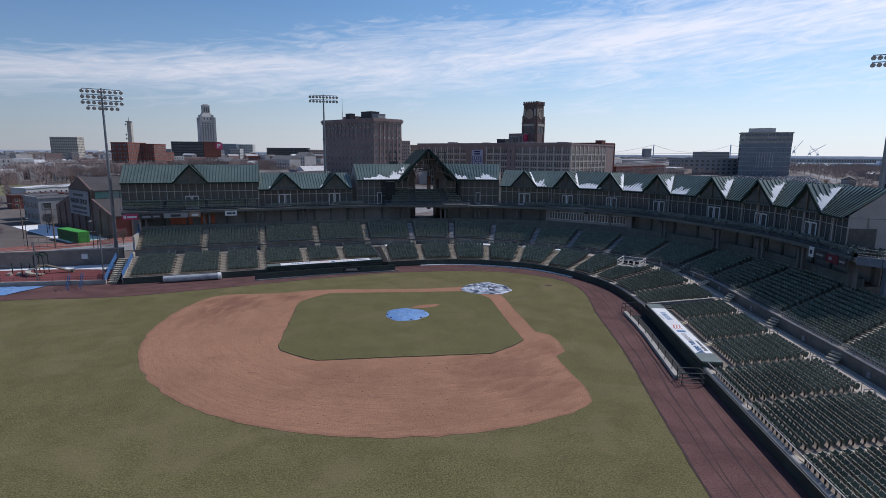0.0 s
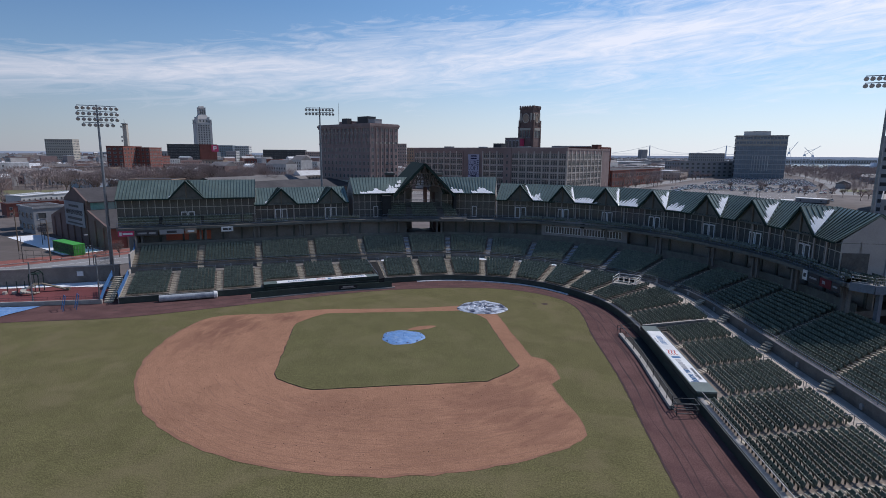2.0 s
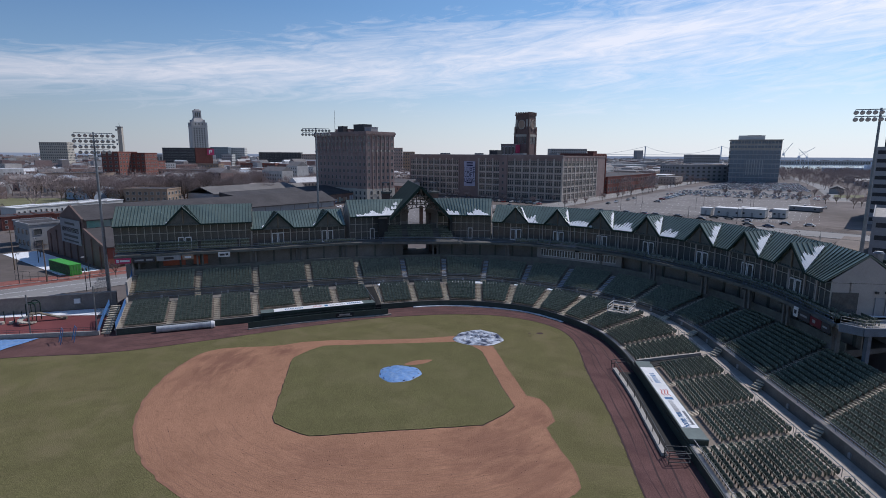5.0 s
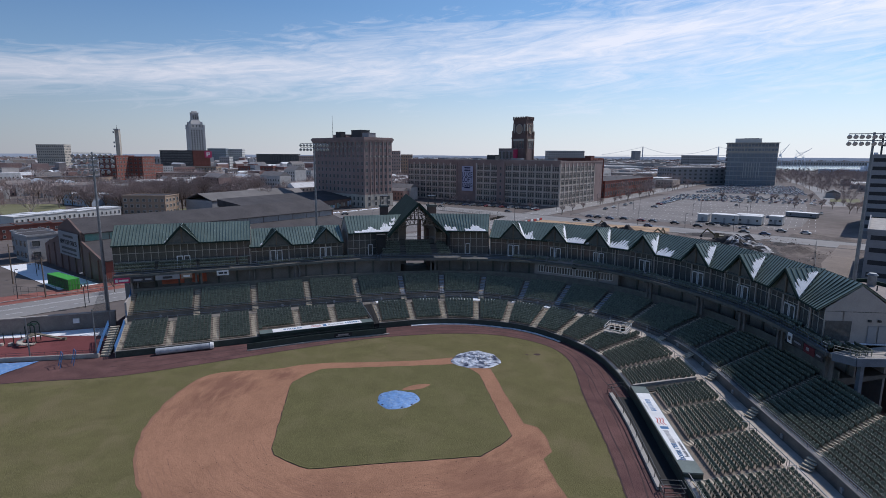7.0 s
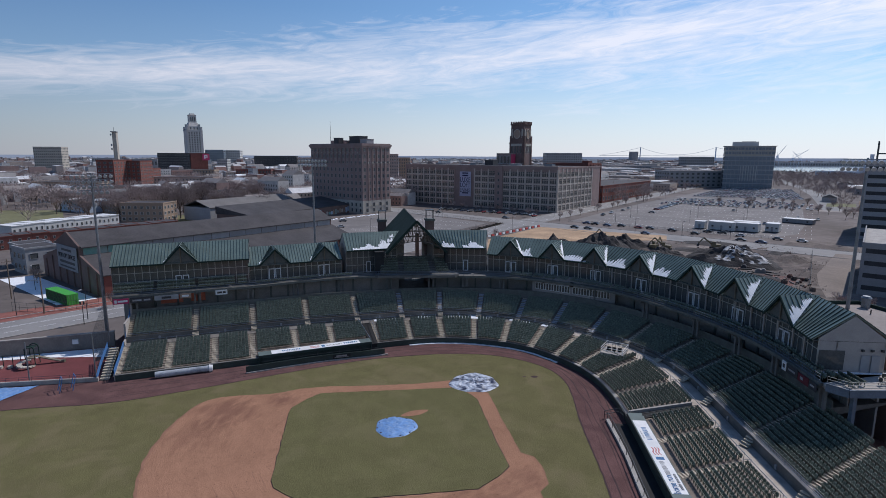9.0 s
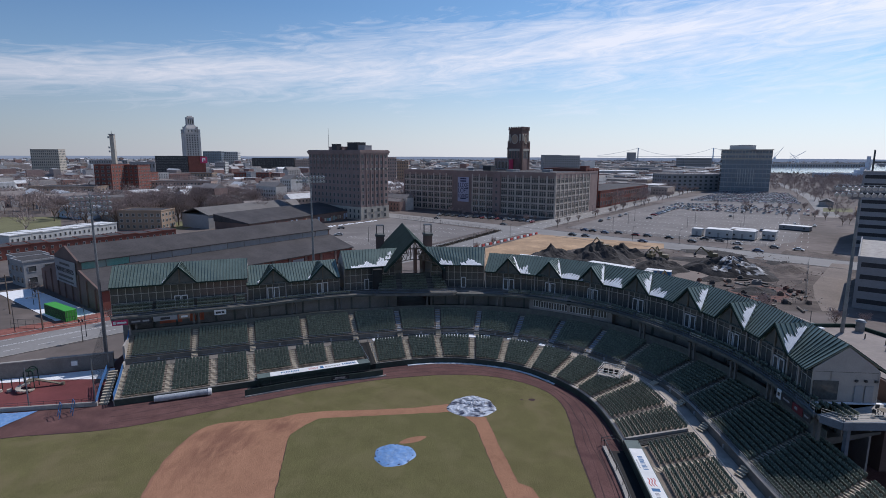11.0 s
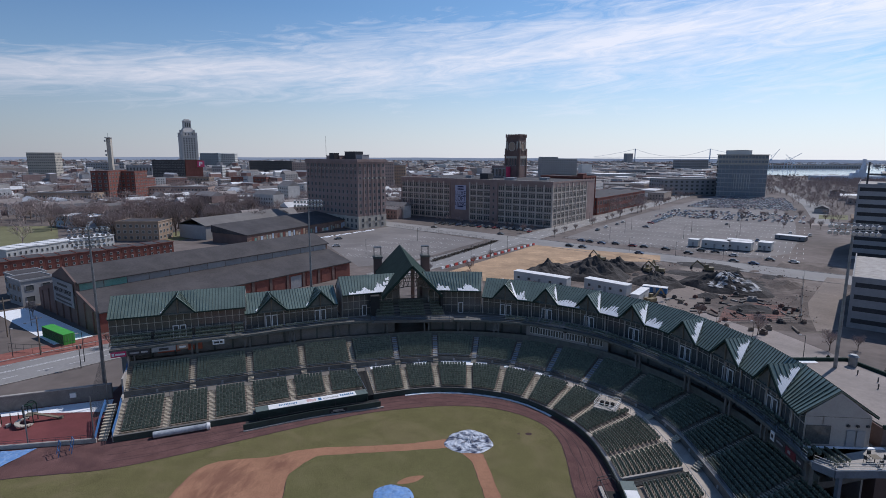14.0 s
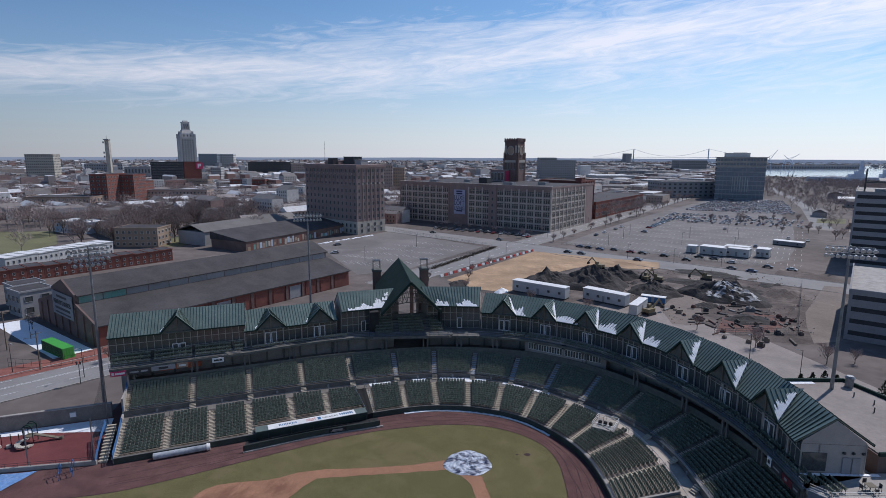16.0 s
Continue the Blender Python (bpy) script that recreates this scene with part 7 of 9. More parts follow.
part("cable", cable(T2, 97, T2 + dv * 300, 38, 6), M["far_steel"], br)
for x, y, h, lean in ((1225, 1362, 66, 16), (1262, 1345, 54, 30), (1282, 1338, 50, -18)):
    cr = thing("dock_crane", "tall grey dock crane by the river", "crane", "dock cranes")
    for s in (-5, 5):
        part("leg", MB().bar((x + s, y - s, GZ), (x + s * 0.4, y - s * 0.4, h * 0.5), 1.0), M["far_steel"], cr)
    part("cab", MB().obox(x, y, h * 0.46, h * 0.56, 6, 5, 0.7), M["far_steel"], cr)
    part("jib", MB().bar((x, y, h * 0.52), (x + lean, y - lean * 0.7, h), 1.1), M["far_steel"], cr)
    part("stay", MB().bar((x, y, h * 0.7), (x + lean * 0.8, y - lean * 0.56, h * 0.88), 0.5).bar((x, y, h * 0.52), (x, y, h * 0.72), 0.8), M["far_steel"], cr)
sh = thing("grey_warship", "grey museum warship moored at the river bank", "ship", at=(1005, 846, GZ), rz=radians(-20))
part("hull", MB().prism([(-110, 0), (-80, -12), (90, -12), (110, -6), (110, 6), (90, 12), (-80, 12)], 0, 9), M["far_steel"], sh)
for x, w, z0, z1 in ((-20, 26, 9, 15), (-16, 12, 15, 21), (-12, 5, 21, 30), (30, 14, 9, 16), (32, 5, 16, 24), (-12, 1.2, 30, 42)):
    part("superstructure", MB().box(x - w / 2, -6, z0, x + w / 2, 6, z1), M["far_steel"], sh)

for nm, lb, x_, y_, w_, d_, h_, rz_, rf_ in (
        ("pavilion_hall", "low dark-roofed hall among the riverside trees", 470, 382, 34, 18, 6, -42, "slate_roof"), ("pavilion_hall", "low white-roofed hall among the riverside trees", 500, 420, 26, 16, 5, -42, "white"),
        ("riverside_shed", "tan fenced store by the riverside road", 330, 246, 30, 10, 4, -45, "tan"), ("riverside_shed", "small dark shed by the car park", 372, 306, 18, 10, 4, 45, "slate_roof"),
        ("riverside_shed", "white-roofed shed among the riverside trees", 540, 400, 30, 14, 5, -42, "white"), ("riverside_shed", "dark shed among the riverside trees", 560, 470, 30, 16, 6, 45, "slate_roof")):
    rv = thing(nm, lb, "building", at=(x_, y_, GZ), rz=radians(rz_))
    part("wall", MB().box(0, 0, 0, w_, d_, h_), M["grey_wall"] if rf_ != "tan" else M["tan"], rv)
    part("roof", MB().hexa([(-0.5, -0.5, h_), (w_ + 0.5, -0.5, h_), (w_ + 0.5, d_ + 0.5, h_), (-0.5, d_ + 0.5, h_)], [(-0.5, d_ / 2 - 0.2, h_ + 2.4), (w_ + 0.5, d_ / 2 - 0.2, h_ + 2.4), (w_ + 0.5, d_ / 2 + 0.2, h_ + 2.4), (-0.5, d_ / 2 + 0.2, h_ + 2.4)]), M[rf_], rv)
    for i in range(int(w_ / 4)):
        part("window", W_PLAIN, None, rv).matrix_basis = Matrix.LocRotScale((2 + 4 * i, -0.02, 1.4), None, (1.6, 1, 1.6))
# houses of the wider city and far woods, past counting
rnd = random.Random(11)
EYE0 = Vector((-17.7, -76.3))


def in_view(p, margin=4):
    a = math.degrees(math.atan2(p.x - EYE0.x, p.y - EYE0.y)) - 10
    return abs(a) < 40 + margin


flat("meadow", [(333, 276), (351, 268), (378, 294), (358, 301)], 0.05, M["lawn"], "strip of winter lawn by the riverside park", "lawn")
flat("riverside_road", [(300, 244), (310, 238), (440, 386), (640, 664), (660, 700), (640, 700), (520, 512), (424, 388)], 0.04, M["road"], "pale road past the riverside park", "road")
flat("riverside_street", band((300, 250), (470, 96), 11), 0.05, M["concrete_walk"], "pale cross street by the riverside park", "road")
KEEP = [((-60, 230), 60), ((30, 220), 75), ((95, 300), 85), ((-15, 285), 45), ((150, 180), 120), ((250, 260), 90), ((330, 380), 90), ((430, 480), 100), ((-125, 265), 50), ((-150, 200), 55), ((-210, 270), 60), ((-180, 320), 40), ((-250, 510), 42), ((-90, 95), 70), ((150, 100), 90), ((-190, 535), 45), ((-275, 470), 45), ((1100, 1150), 190), ((1500, 1500), 420), ((1300, 1000), 330), ((-125, 330), 40), ((-319, 1045), 40), ((-300, 850), 60), ((-600, 1110), 60), ((350, 860), 60), ((124, 357), 50), ((170, 330), 55), ((235, 380), 60), ((1900, 1900), 450)]
hs, rf = MB(), MB()
wn = MB()
count = 0
for ring_ in range(2):
    for _ in range(5200 if ring_ else 1500):
        d = rnd.uniform(330, 900) if ring_ == 0 else 900 + 2900 * rnd.random() ** 1.3
        a = radians(10 + rnd.uniform(-43, 43))
        p = EYE0 + Vector((math.sin(a), math.cos(a))) * d
        if any((p - Vector(c)).length < r for c, r in KEEP) or (p.y + 0 < 240 and p.x > -100):
            continue
        if abs((p.x - 76) - (p.y - 212)) < 30 and p.x > 60 or p.x > 330 and p.y < 1.05 * p.x + 60 and d < 1500:
            continue
        industrial = p.x > 300
        if industrial and rnd.random() < 0.5:
            continue
        w = rnd.uniform(6, 13) if not industrial else rnd.uniform(14, 40)
        l = rnd.uniform(10, 34) if not industrial else rnd.uniform(20, 60)
        h = rnd.uniform(5.5, 9.5) if rnd.random() < 0.93 else rnd.uniform(11, 20)
        if industrial:
            h = rnd.uniform(6, 11)
        ang = radians(-50 + rnd.choice((0, 90)) + rnd.uniform(-4, 4)) if not industrial else radians(45 + rnd.choice((0, 90)))
        hs.obox(p.x, p.y, GZ, GZ + h, l, w, ang)
        if rnd.random() < 0.35 and not industrial:
            ca, sa = math.cos(ang), math.sin(ang)
            def wv(x, y, z):
                return (p.x + ca * x - sa * y, p.y + sa * x + ca * y, z)
            z = GZ + h
            rf.hexa([wv(-l / 2, -w / 2, z), wv(l / 2, -w / 2, z), wv(l / 2, w / 2, z), wv(-l / 2, w / 2, z)], [wv(-l / 2, -0.1, z + w * 0.3), wv(l / 2, -0.1, z + w * 0.3), wv(l / 2, 0.1, z + w * 0.3), wv(-l / 2, 0.1, z + w * 0.3)])
        else:
            rf.obox(p.x, p.y, GZ + h + 0.004, GZ + h + 0.3, l - 0.4, w - 0.4, ang)
        if d < 900:
            ca, sa = math.cos(ang), math.sin(ang)
            for f in range(int(h / 3)):
                for k in range(int(l / 3)):
                    x = -l / 2 + 1.5 + 3 * k
                    for y, s in ((-w / 2, -1), (w / 2, 1)):
                        q0 = (p.x + ca * x - sa * (y + s * 0.03), p.y + sa * x + ca * (y + s * 0.03))
                        wn.obox(q0[0], q0[1], GZ + 1 + 3 * f, GZ + 2.5 + 3 * f, 1.0, 0.12, ang)
solid("city_houses", hs, M["houses"], "dense low brick and rendered houses of the city", "houses", kind="stuff")
solid("city_roofs", rf, M["roofs"], "flat and pitched roofs of the city houses", "roofs", kind="stuff")
solid("city_windows", wn, M["glass"], "dark windows of the city houses", "windows", kind="stuff")

# ---- light towers ----
def light_tower(x, y, z0, top, rows, half, face, label):
    """A tapered steel pole with racks of floodlights; rows are lamps a crossbar, top first."""
    th = thing("light_tower", label, "light tower", "stadium light towers", at=(x, y, z0), rz=face)
    h = top - z0
    part("pole", MB().tube((0, 0, 0), (0, 0, h), 0.36, 0.15, 12), M["steel"], th)
    part("base", MB().tube((0, 0, 0), (0, 0, 0.9), 0.7, 0.6, 12), M["concrete"], th)
    lamp = MB()
    lamp.tube((0, 0, 0), (0, -0.45, -0.22), 0.12, 0.34, 10)
    lamp.tube((0, -0.45, -0.22), (0, -0.5, -0.245), 0.34, 0.30, 10)
    lamp.bar((0, 0, 0.0), (0, 0, 0.25), 0.08)
    lm = lamp.mesh("floodlight", [M["lamp_shell"]])
    for i, n in enumerate(rows):
        z = h - 0.2 - i * 0.98
        w = half * n / max(rows)
        part("crossbar", MB().bar((-w, 0, z), (w, 0, z), 0.12), M["steel"], th)
        for k in range(n):
            o = part("floodlight", lm, None, th, "round aluminium floodlight")
            o.matrix_basis = Matrix.Translation((-w + 2 * w * k / (n - 1), -0.1, z - 0.25))
    return th


light_tower(-64.5, 31.0, GZ, 31.0, (8, 8, 8, 6), 3.0, 0.5, "tall grey steel light tower with four rows of floodlights")
light_tower(-27.2, 58.3, GZ, 33.5, (9, 9), 3.1, 0.1, "tall grey steel light tower with two rows of floodlights")
light_tower(56.6, -8.2, GZ, 34.4, (9, 9), 3.0, -0.6, "tall grey steel light tower with two rows of floodlights")

# ---- dugouts ----
def dugout(name, p, q, back, z, label, front_off, flip=False):
    """A low flat-roofed shelter along the wall: roof with a banner, end walls, dark inside."""
    p, q = Vector(p), Vector(q)
    L = (q - p).length
    th = thing(name, label, "dugout", "team dugouts", at=(p.x, p.y, 0.0), rz=math.atan2(q.y - p.y, q.x - p.x))
    part("roof", MB().box(-0.2, -0.1, z - 0.16, L + 0.2, back, z), M["dugout_roof"], th)
    part("fascia", MB().box(-0.22, -0.16, z - 0.42, L + 0.22, -0.1, z + 0.02), M["wall_green"], th)
    bn_ = part("banner", MB().box(L * 0.10, 0.0, z + 0.004, L * 0.90, back - 0.12, z + 0.03), M["white"], th, "long white advertising banner on the roof")
    # back wall and floor are black to imitate the shade of a sunken pit
    part("back_wall", MB().box(0, back - 0.2, 0, L, back, z - 0.16), M["black"], th)
    part("end_wall", MB().box(-0.2, 0, 0, 0, back, z - 0.16), M["wall_green"], th)
    part("end_wall", MB().box(L, 0, 0, L + 0.2, back, z - 0.16), M["wall_green"], th)
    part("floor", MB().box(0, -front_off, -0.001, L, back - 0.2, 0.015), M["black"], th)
    part("bench", MB().box(0.8, back - 0.75, 0.38, L - 0.8, back - 0.3, 0.46), M["timber"], th)
    for i in range(5):
        part("roof_post", MB().box(L * (i + 0.5) / 5 - 0.06, 0.0, 0, L * (i + 0.5) / 5 + 0.06, 0.12, z - 0.16), M["dark_steel"], th)
    s = -1 if flip else 1
    rnd = random.Random(int(L * 10))
    for f0, f1, y0, y1, mt, n in ((0.16, 0.34, 0.35, 0.72, "blue_paint", 11), (0.20, 0.32, 0.15, 0.24, "grey_wall", 8), (0.60, 0.76, 0.30, 0.62, "grey_wall", 12), (0.78, 0.93, 0.35, 0.75, "blue_paint", 7)):
        if flip and f0 > 0.7:
            sign_text(bn_, "home run", 0.85, (L * 0.815, back * 0.34, z + 0.034), (0, 0, math.pi), M["blue_paint"])
            sign_text(bn_, "health insurance", 0.46, (L * 0.79, back * 0.72, z + 0.034), (0, 0, math.pi), M["grey_wall"])
            continue
        for k in range(n):
            x = L * 0.9 * (f0 + (f1 - f0) * k / n) + L * 0.05
            part("bar", MB().box(x, back * y0 - 0.06, z + 0.032, x + L * (f1 - f0) / n * rnd.uniform(0.4, 0.7), back * y1 * rnd.uniform(0.85, 1.0) - 0.06, z + 0.036), M[mt], bn_)
    for k in range(3):
        part("wave", MB().sweep([[(L * (0.44 + 0.012 * i), back * (0.25 + 0.18 * k + 0.06 * math.sin(i)), z + 0.033), (L * (0.44 + 0.012 * i), back * (0.32 + 0.18 * k + 0.06 * math.sin(i)), z + 0.034)] for i in range(8)], closed=False), M["red_paint"], bn_)
    part("block", MB().box(L * 0.545, back * 0.2, z + 0.032, L * 0.575, back * 0.7, z + 0.036), M["blue_paint"], bn_)
    return th


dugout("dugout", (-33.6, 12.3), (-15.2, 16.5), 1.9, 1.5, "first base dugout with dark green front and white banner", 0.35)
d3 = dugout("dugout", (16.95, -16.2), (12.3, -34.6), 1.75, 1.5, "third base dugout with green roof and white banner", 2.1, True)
k1 = [Vector(spline([(-35.2, 8.6), (-24.4, 11.6), (-15.3, 13.0), (-12.4, 13.6)], i * 3 / 10)) for i in range(11)]
curb = MB()
for a, b in zip(k1[:-1], k1[1:]):
    curb.bar((a.x, a.y, 0.08), (b.x, b.y, 0.08), 0.3, 0.16)
solid("dugout_curb", curb, M["concrete"], "pale concrete kerb in front of the dugout", "kerb", kind="structure")
wl_ = MB()
for a, b in zip(k1[:-2], k1[1:-1]):
    wl_.bar((a.x - 0.04, a.y + 0.2, 0.55), (b.x - 0.04, b.y + 0.2, 0.55), 0.12, 1.1)
solid("dugout_wall", wl_, M["wall_green"], "dark green padded wall in front of the dugout", "wall", kind="structure")
plate = thing("wall_plaque", "dark plaque with a pale emblem on the padded wall", "sign", at=(-20.3, 12.5, 0), rz=math.atan2(1.4, 9.1))
part("panel", MB().box(-1.5, -0.16, 0.3, 1.5, -0.08, 1.0), M["flat_black"], plate)
part("emblem", MB().box(-1.2, -0.19, 0.45, 1.2, -0.16, 0.52).box(-0.9, -0.19, 0.6, 0.9, -0.16, 0.84), M["concrete"], plate)
# flat black sheet in place of the shade in the sunken well
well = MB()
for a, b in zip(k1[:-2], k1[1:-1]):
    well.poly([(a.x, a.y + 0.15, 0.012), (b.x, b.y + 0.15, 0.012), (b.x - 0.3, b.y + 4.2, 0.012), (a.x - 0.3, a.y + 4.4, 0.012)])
solid("dugout_shade", well, M["flat_black"], "black sheet for the shaded well in front of the dugout", "apron", kind="structure")
railing("dugout_railing", [(p.x, p.y + 0.2, 1.1) for p in k1[1:-2]], 0.35, M["dark_steel"], "dark steel pipe rail in front of the dugout", 3.0, (1.0,), 0.025)
front = MB()
front.bar((-33.4, 12.6, 0.45), (-15.3, 16.78, 0.45), 0.12, 0.9)
solid("dugout_front", front, M["wall_green"], "dark green padded wall in front of the dugout", "wall", kind="structure")
pts = [Vector(spline([(14.7, -15.0), (13.1, -22.6), (11.25, -29.4), (9.75, -34.9)], i * 3 / 8)) for i in range(9)]
curb = MB()
for a, b in zip(pts[:-1], pts[1:]):
    curb.bar((a.x, a.y, 0.16), (b.x, b.y, 0.16), 0.45, 0.32)
solid("dugout_curb", curb, M["concrete"], "pale concrete kerb in front of the dugout", "kerb", kind="structure")
railing("dugout_railing", [(p.x, p.y, 0.32) for p in pts], 0.95, M["dark_steel"], "dark steel pipe rail in front of the dugout", 2.2, (1.0,), 0.035)
railing("dugout_gate", [(9.7, -35.0, 0), (11.6, -35.4, 0), (11.3, -36.6, 0), (9.4, -36.2, 0), (9.7, -35.0, 0)], 1.1, M["dark_steel"], "dark steel gate frame at the dugout steps", 0.8, (1.0, 0.55, 0.2), 0.035)
railing("dugout_gate", [(14.6, -14.3, 0), (16.9, -13.9, 0), (17.0, -15.2, 0)], 1.1, M["dark_steel"], "dark steel gate frame at the dugout end", 0.6, (1.0, 0.55), 0.035)
# a ramp beside the first base dugout, black in place of deep shade
ramp_mb = MB()
ramp_mb.hexa([(-15.1, 16.6, 0), (-13.9, 17.1, 0), (-15.0, 25.0, 0), (-17.2, 24.6, 0)], [(-15.1, 16.6, 0.95), (-13.9, 17.1, 0.95), (-15.0, 25.0, 2.34), (-17.2, 24.6, 2.34)])
solid("field_ramp", ramp_mb, M["black"], "ramp between the stands, coloured black for its deep shade", "ramp", kind="structure")
for a, b in (((-15.2, 17.0), (-17.3, 24.6)), ((-13.9, 17.3), (-14.9, 25.0))):
    railing("ramp_railing", [(*a, 1.0), (*Vector(a).lerp(Vector(b), 0.5), 1.7), (*b, 2.4)], 0.9, M["rail_slate"], "grey handrail beside the field ramp", 2, (1.0,))
# the covered ramp beside the third base dugout, its shade coloured black
ramp_mb = MB()
ramp_mb.hexa([(18.2, -16.9, 0), (27.0, -16.1, 0), (27.0, -14.9, 0), (18.2, -15.4, 0)], [(18.2, -16.9, 0.98), (27.0, -16.1, 1.24), (27.0, -14.9, 1.24), (18.2, -15.4, 0.98)])
solid("field_ramp", ramp_mb, M["black"], "ramp between the stands, coloured black for its deep shade", "ramp", kind="structure")
solid("ramp_kerb", MB().bar((17.6, -15.25, 1.1), (27.0, -14.65, 1.35), 0.34, 0.5), M["concrete"], "pale concrete kerb beside the dark ramp", "kerb", kind="structure")
railing("ramp_railing", [(18.4, -17.1, 0.95), (22.6, -16.7, 1.05), (26.8, -16.3, 1.1)], 0.85, M["dark_steel"], "dark handrail beside the field ramp", 2, (1.0, 0.5))
tarp = MB()
tarp.tube((-48.8, 8.9, 0.52), (-41.2, 10.5, 0.52), 0.5, 0.48, 18)
roll = solid("tarp_roll", tarp, M["roll"], "silver rolled field tarpaulin lying along the wall", "tarpaulin")
part("end_cap", MB().tube((-41.2, 10.5, 0.52), (-40.7, 10.6, 0.52), 0.6, 0.5, 18), M["white"], roll, "white end of the roll")

# camera platform in the walkway
pl = thing("platform", "white railed platform with equipment on the walkway", "platform")
c = bowl(A, U_PLAT)
part("slab", MB().obox(c.x - 1.2, c.y - 0.6, 1.9, 2.5, 3.6, 3.6, radians(-42)), M["concrete"], pl)
for k in range(4):
    a = radians(-42 + 90 * k)
    p1 = Vector((c.x - 1.2, c.y - 0.6)) + Vector((math.cos(a + 0.785), math.sin(a + 0.785))) * 2.5
    p2 = Vector((c.x - 1.2, c.y - 0.6)) + Vector((math.cos(a + 2.356), math.sin(a + 2.356))) * 2.5
    part("rail", MB().bar((*p1, 3.4), (*p2, 3.4), 0.06).bar((*p1, 2.95), (*p2, 2.95), 0.05), M["white"], pl)
    part("post", MB().bar((*p1, 2.5), (*p1, 3.4), 0.06), M["white"], pl)
for k in range(3):
    part("stool", MB().obox(c.x - 2.0 + 0.7 * k, c.y - 0.2 - 0.5 * k, 2.5, 3.15, 0.45, 0.45, 0.5), M["black"], pl)

# snow left on the walkway and along the wall foot
def snow_strip(l0, l1, f0, f1, z, u0, u1, seed, n=26):
    rnd = random.Random(seed)
    mb = MB()
    us = frange(u0, u1, n)
    e = [(rnd.uniform(-0.15, 0.1), rnd.uniform(-0.3, 0.1)) for _ in us]
    w = f1 - f0
    for i in range(n):
        a, b = between(l0, l1, f0 + w * max(0, e[i][0]), us[i]), between(l0, l1, f0 + w * max(0, e[i + 1][0]), us[i + 1])
        d, c_ = between(l0, l1, f1 + w * e[i][1], us[i]), between(l0, l1, f1 + w * e[i + 1][1], us[i + 1])
        mb.hexa([(*p, z) for p in (a, b, c_, d)], [(*p, z + 0.09) for p in (a, b, c_, d)])
    solid("snow_bank", mb, M["snow"], "strip of old snow on the concrete", "snow", "snow left in the stands")


snow_strip(A, U, 0.25, 0.85, Z_A, 4.15, 4.55, 1)
snow_strip(A, U, 0.15, 0.9, Z_A, 5.0, 5.35, 2)
snow_strip(A, U, 0.1, 0.95, Z_A, 5.75, 6.9, 3)
snow_strip(A, U, 0.45, 0.9, Z_A, 7.3, 7.75, 4)
snow_strip(A, U, 0.4, 0.9, Z_A, 8.0, 8.3, 5)
snow_strip(F, A, -0.09, -0.02, 0.0, 4.7, 8.9, 6, 60)

# signs hung below the deck edge
def deck_sign(u0, u1, z0, z1, mat, label, bars=()):
    a, b = bowl(D, u0), bowl(D, u1)
    L = (b - a).length
    th = thing("advertising_sign", label, "sign", "signs under the deck", at=(a.x, a.y, 0), rz=math.atan2(b.y - a.y, b.x - a.x))
    part("panel", MB().box(0, -0.28, z0, L, -0.16, z1), mat, th)
    for x0_, x1_, y0_, y1_, m_ in bars:
        part("bar", MB().box(L * x0_, -0.31, z0 + (z1 - z0) * y0_, L * x1_, -0.28, z0 + (z1 - z0) * y1_), M[m_], th)


M["orange"] = surface("dull_orange_paint", (0.62, 0.17, 0.10), 0.7, var=0.12, scale=0.6)
wbar = ((0.08, 0.24, 0.2, 0.8, "white"), (0.30, 0.92, 0.32, 0.68, "white"))
deck_sign(0.03, 0.30, 7.9, 8.85, M["pink_sign"], "crimson sign with pale bars below the deck", wbar)
deck_sign(0.32, 0.60, 7.9, 8.9, M["black_wall"], "black sign with grey bars below the deck", ((0.1, 0.5, 0.3, 0.6, "grey_wall"), (0.6, 0.9, 0.3, 0.6, "grey_wall")))
deck_sign(0.62, 0.92, 8.0, 8.85, M["grey_wall"], "grey sign with a dark emblem below the deck", ((0.3, 0.7, 0.25, 0.75, "black_wall"),))
deck_sign(0.94, 1.10, 8.0, 8.9, M["tan"], "tan sign with a pale bar below the deck", ((0.2, 0.8, 0.3, 0.7, "white"),))
op = thing("concourse_panel", "dull orange painted panels on the concourse wall", "panel", at=(0, 0, 0))
for u0_, u1_ in ((0.55, 0.86), (0.98, 1.22)):
    p_, q_ = (bowl(T, w_).lerp(spline(R_ALL, w_), 0.255) for w_ in (u0_, u1_))
    part("panel", MB().bar((*p_, Z_T + 1.5), (*q_, Z_T + 1.5), 0.05, 1.7), M["orange"], op)
deck_sign(1.46, 1.64, 8.1, 9.0, M["white"], "white sign with dark bars below the deck", ((0.15, 0.55, 0.3, 0.7, "black_wall"), (0.62, 0.85, 0.3, 0.7, "black_wall")))
deck_sign(12.35, 12.42, 8.0, 9.2, M["white"], "white sign with a dark emblem below the deck", ((0.25, 0.75, 0.3, 0.7, "black_wall"),))
deck_sign(12.43, 12.62, 8.0, 9.1, M["black_wall"], "black sign with pale bars below the deck", ((0.2, 0.8, 0.4, 0.6, "grey_wall"),))
M["maroon"] = surface("maroon_sign", (0.13, 0.02, 0.03), 0.6, var=0.1)
deck_sign(12.63, 12.82, 8.0, 9.0, M["maroon"], "dark red sign with a pale emblem below the deck", ((0.25, 0.5, 0.35, 0.7, "grey_wall"),))
deck_sign(12.83, 12.98, 8.0, 9.0, M["black_wall"], "black sign with a grey bar below the deck", ((0.2, 0.8, 0.4, 0.6, "grey_wall"),))

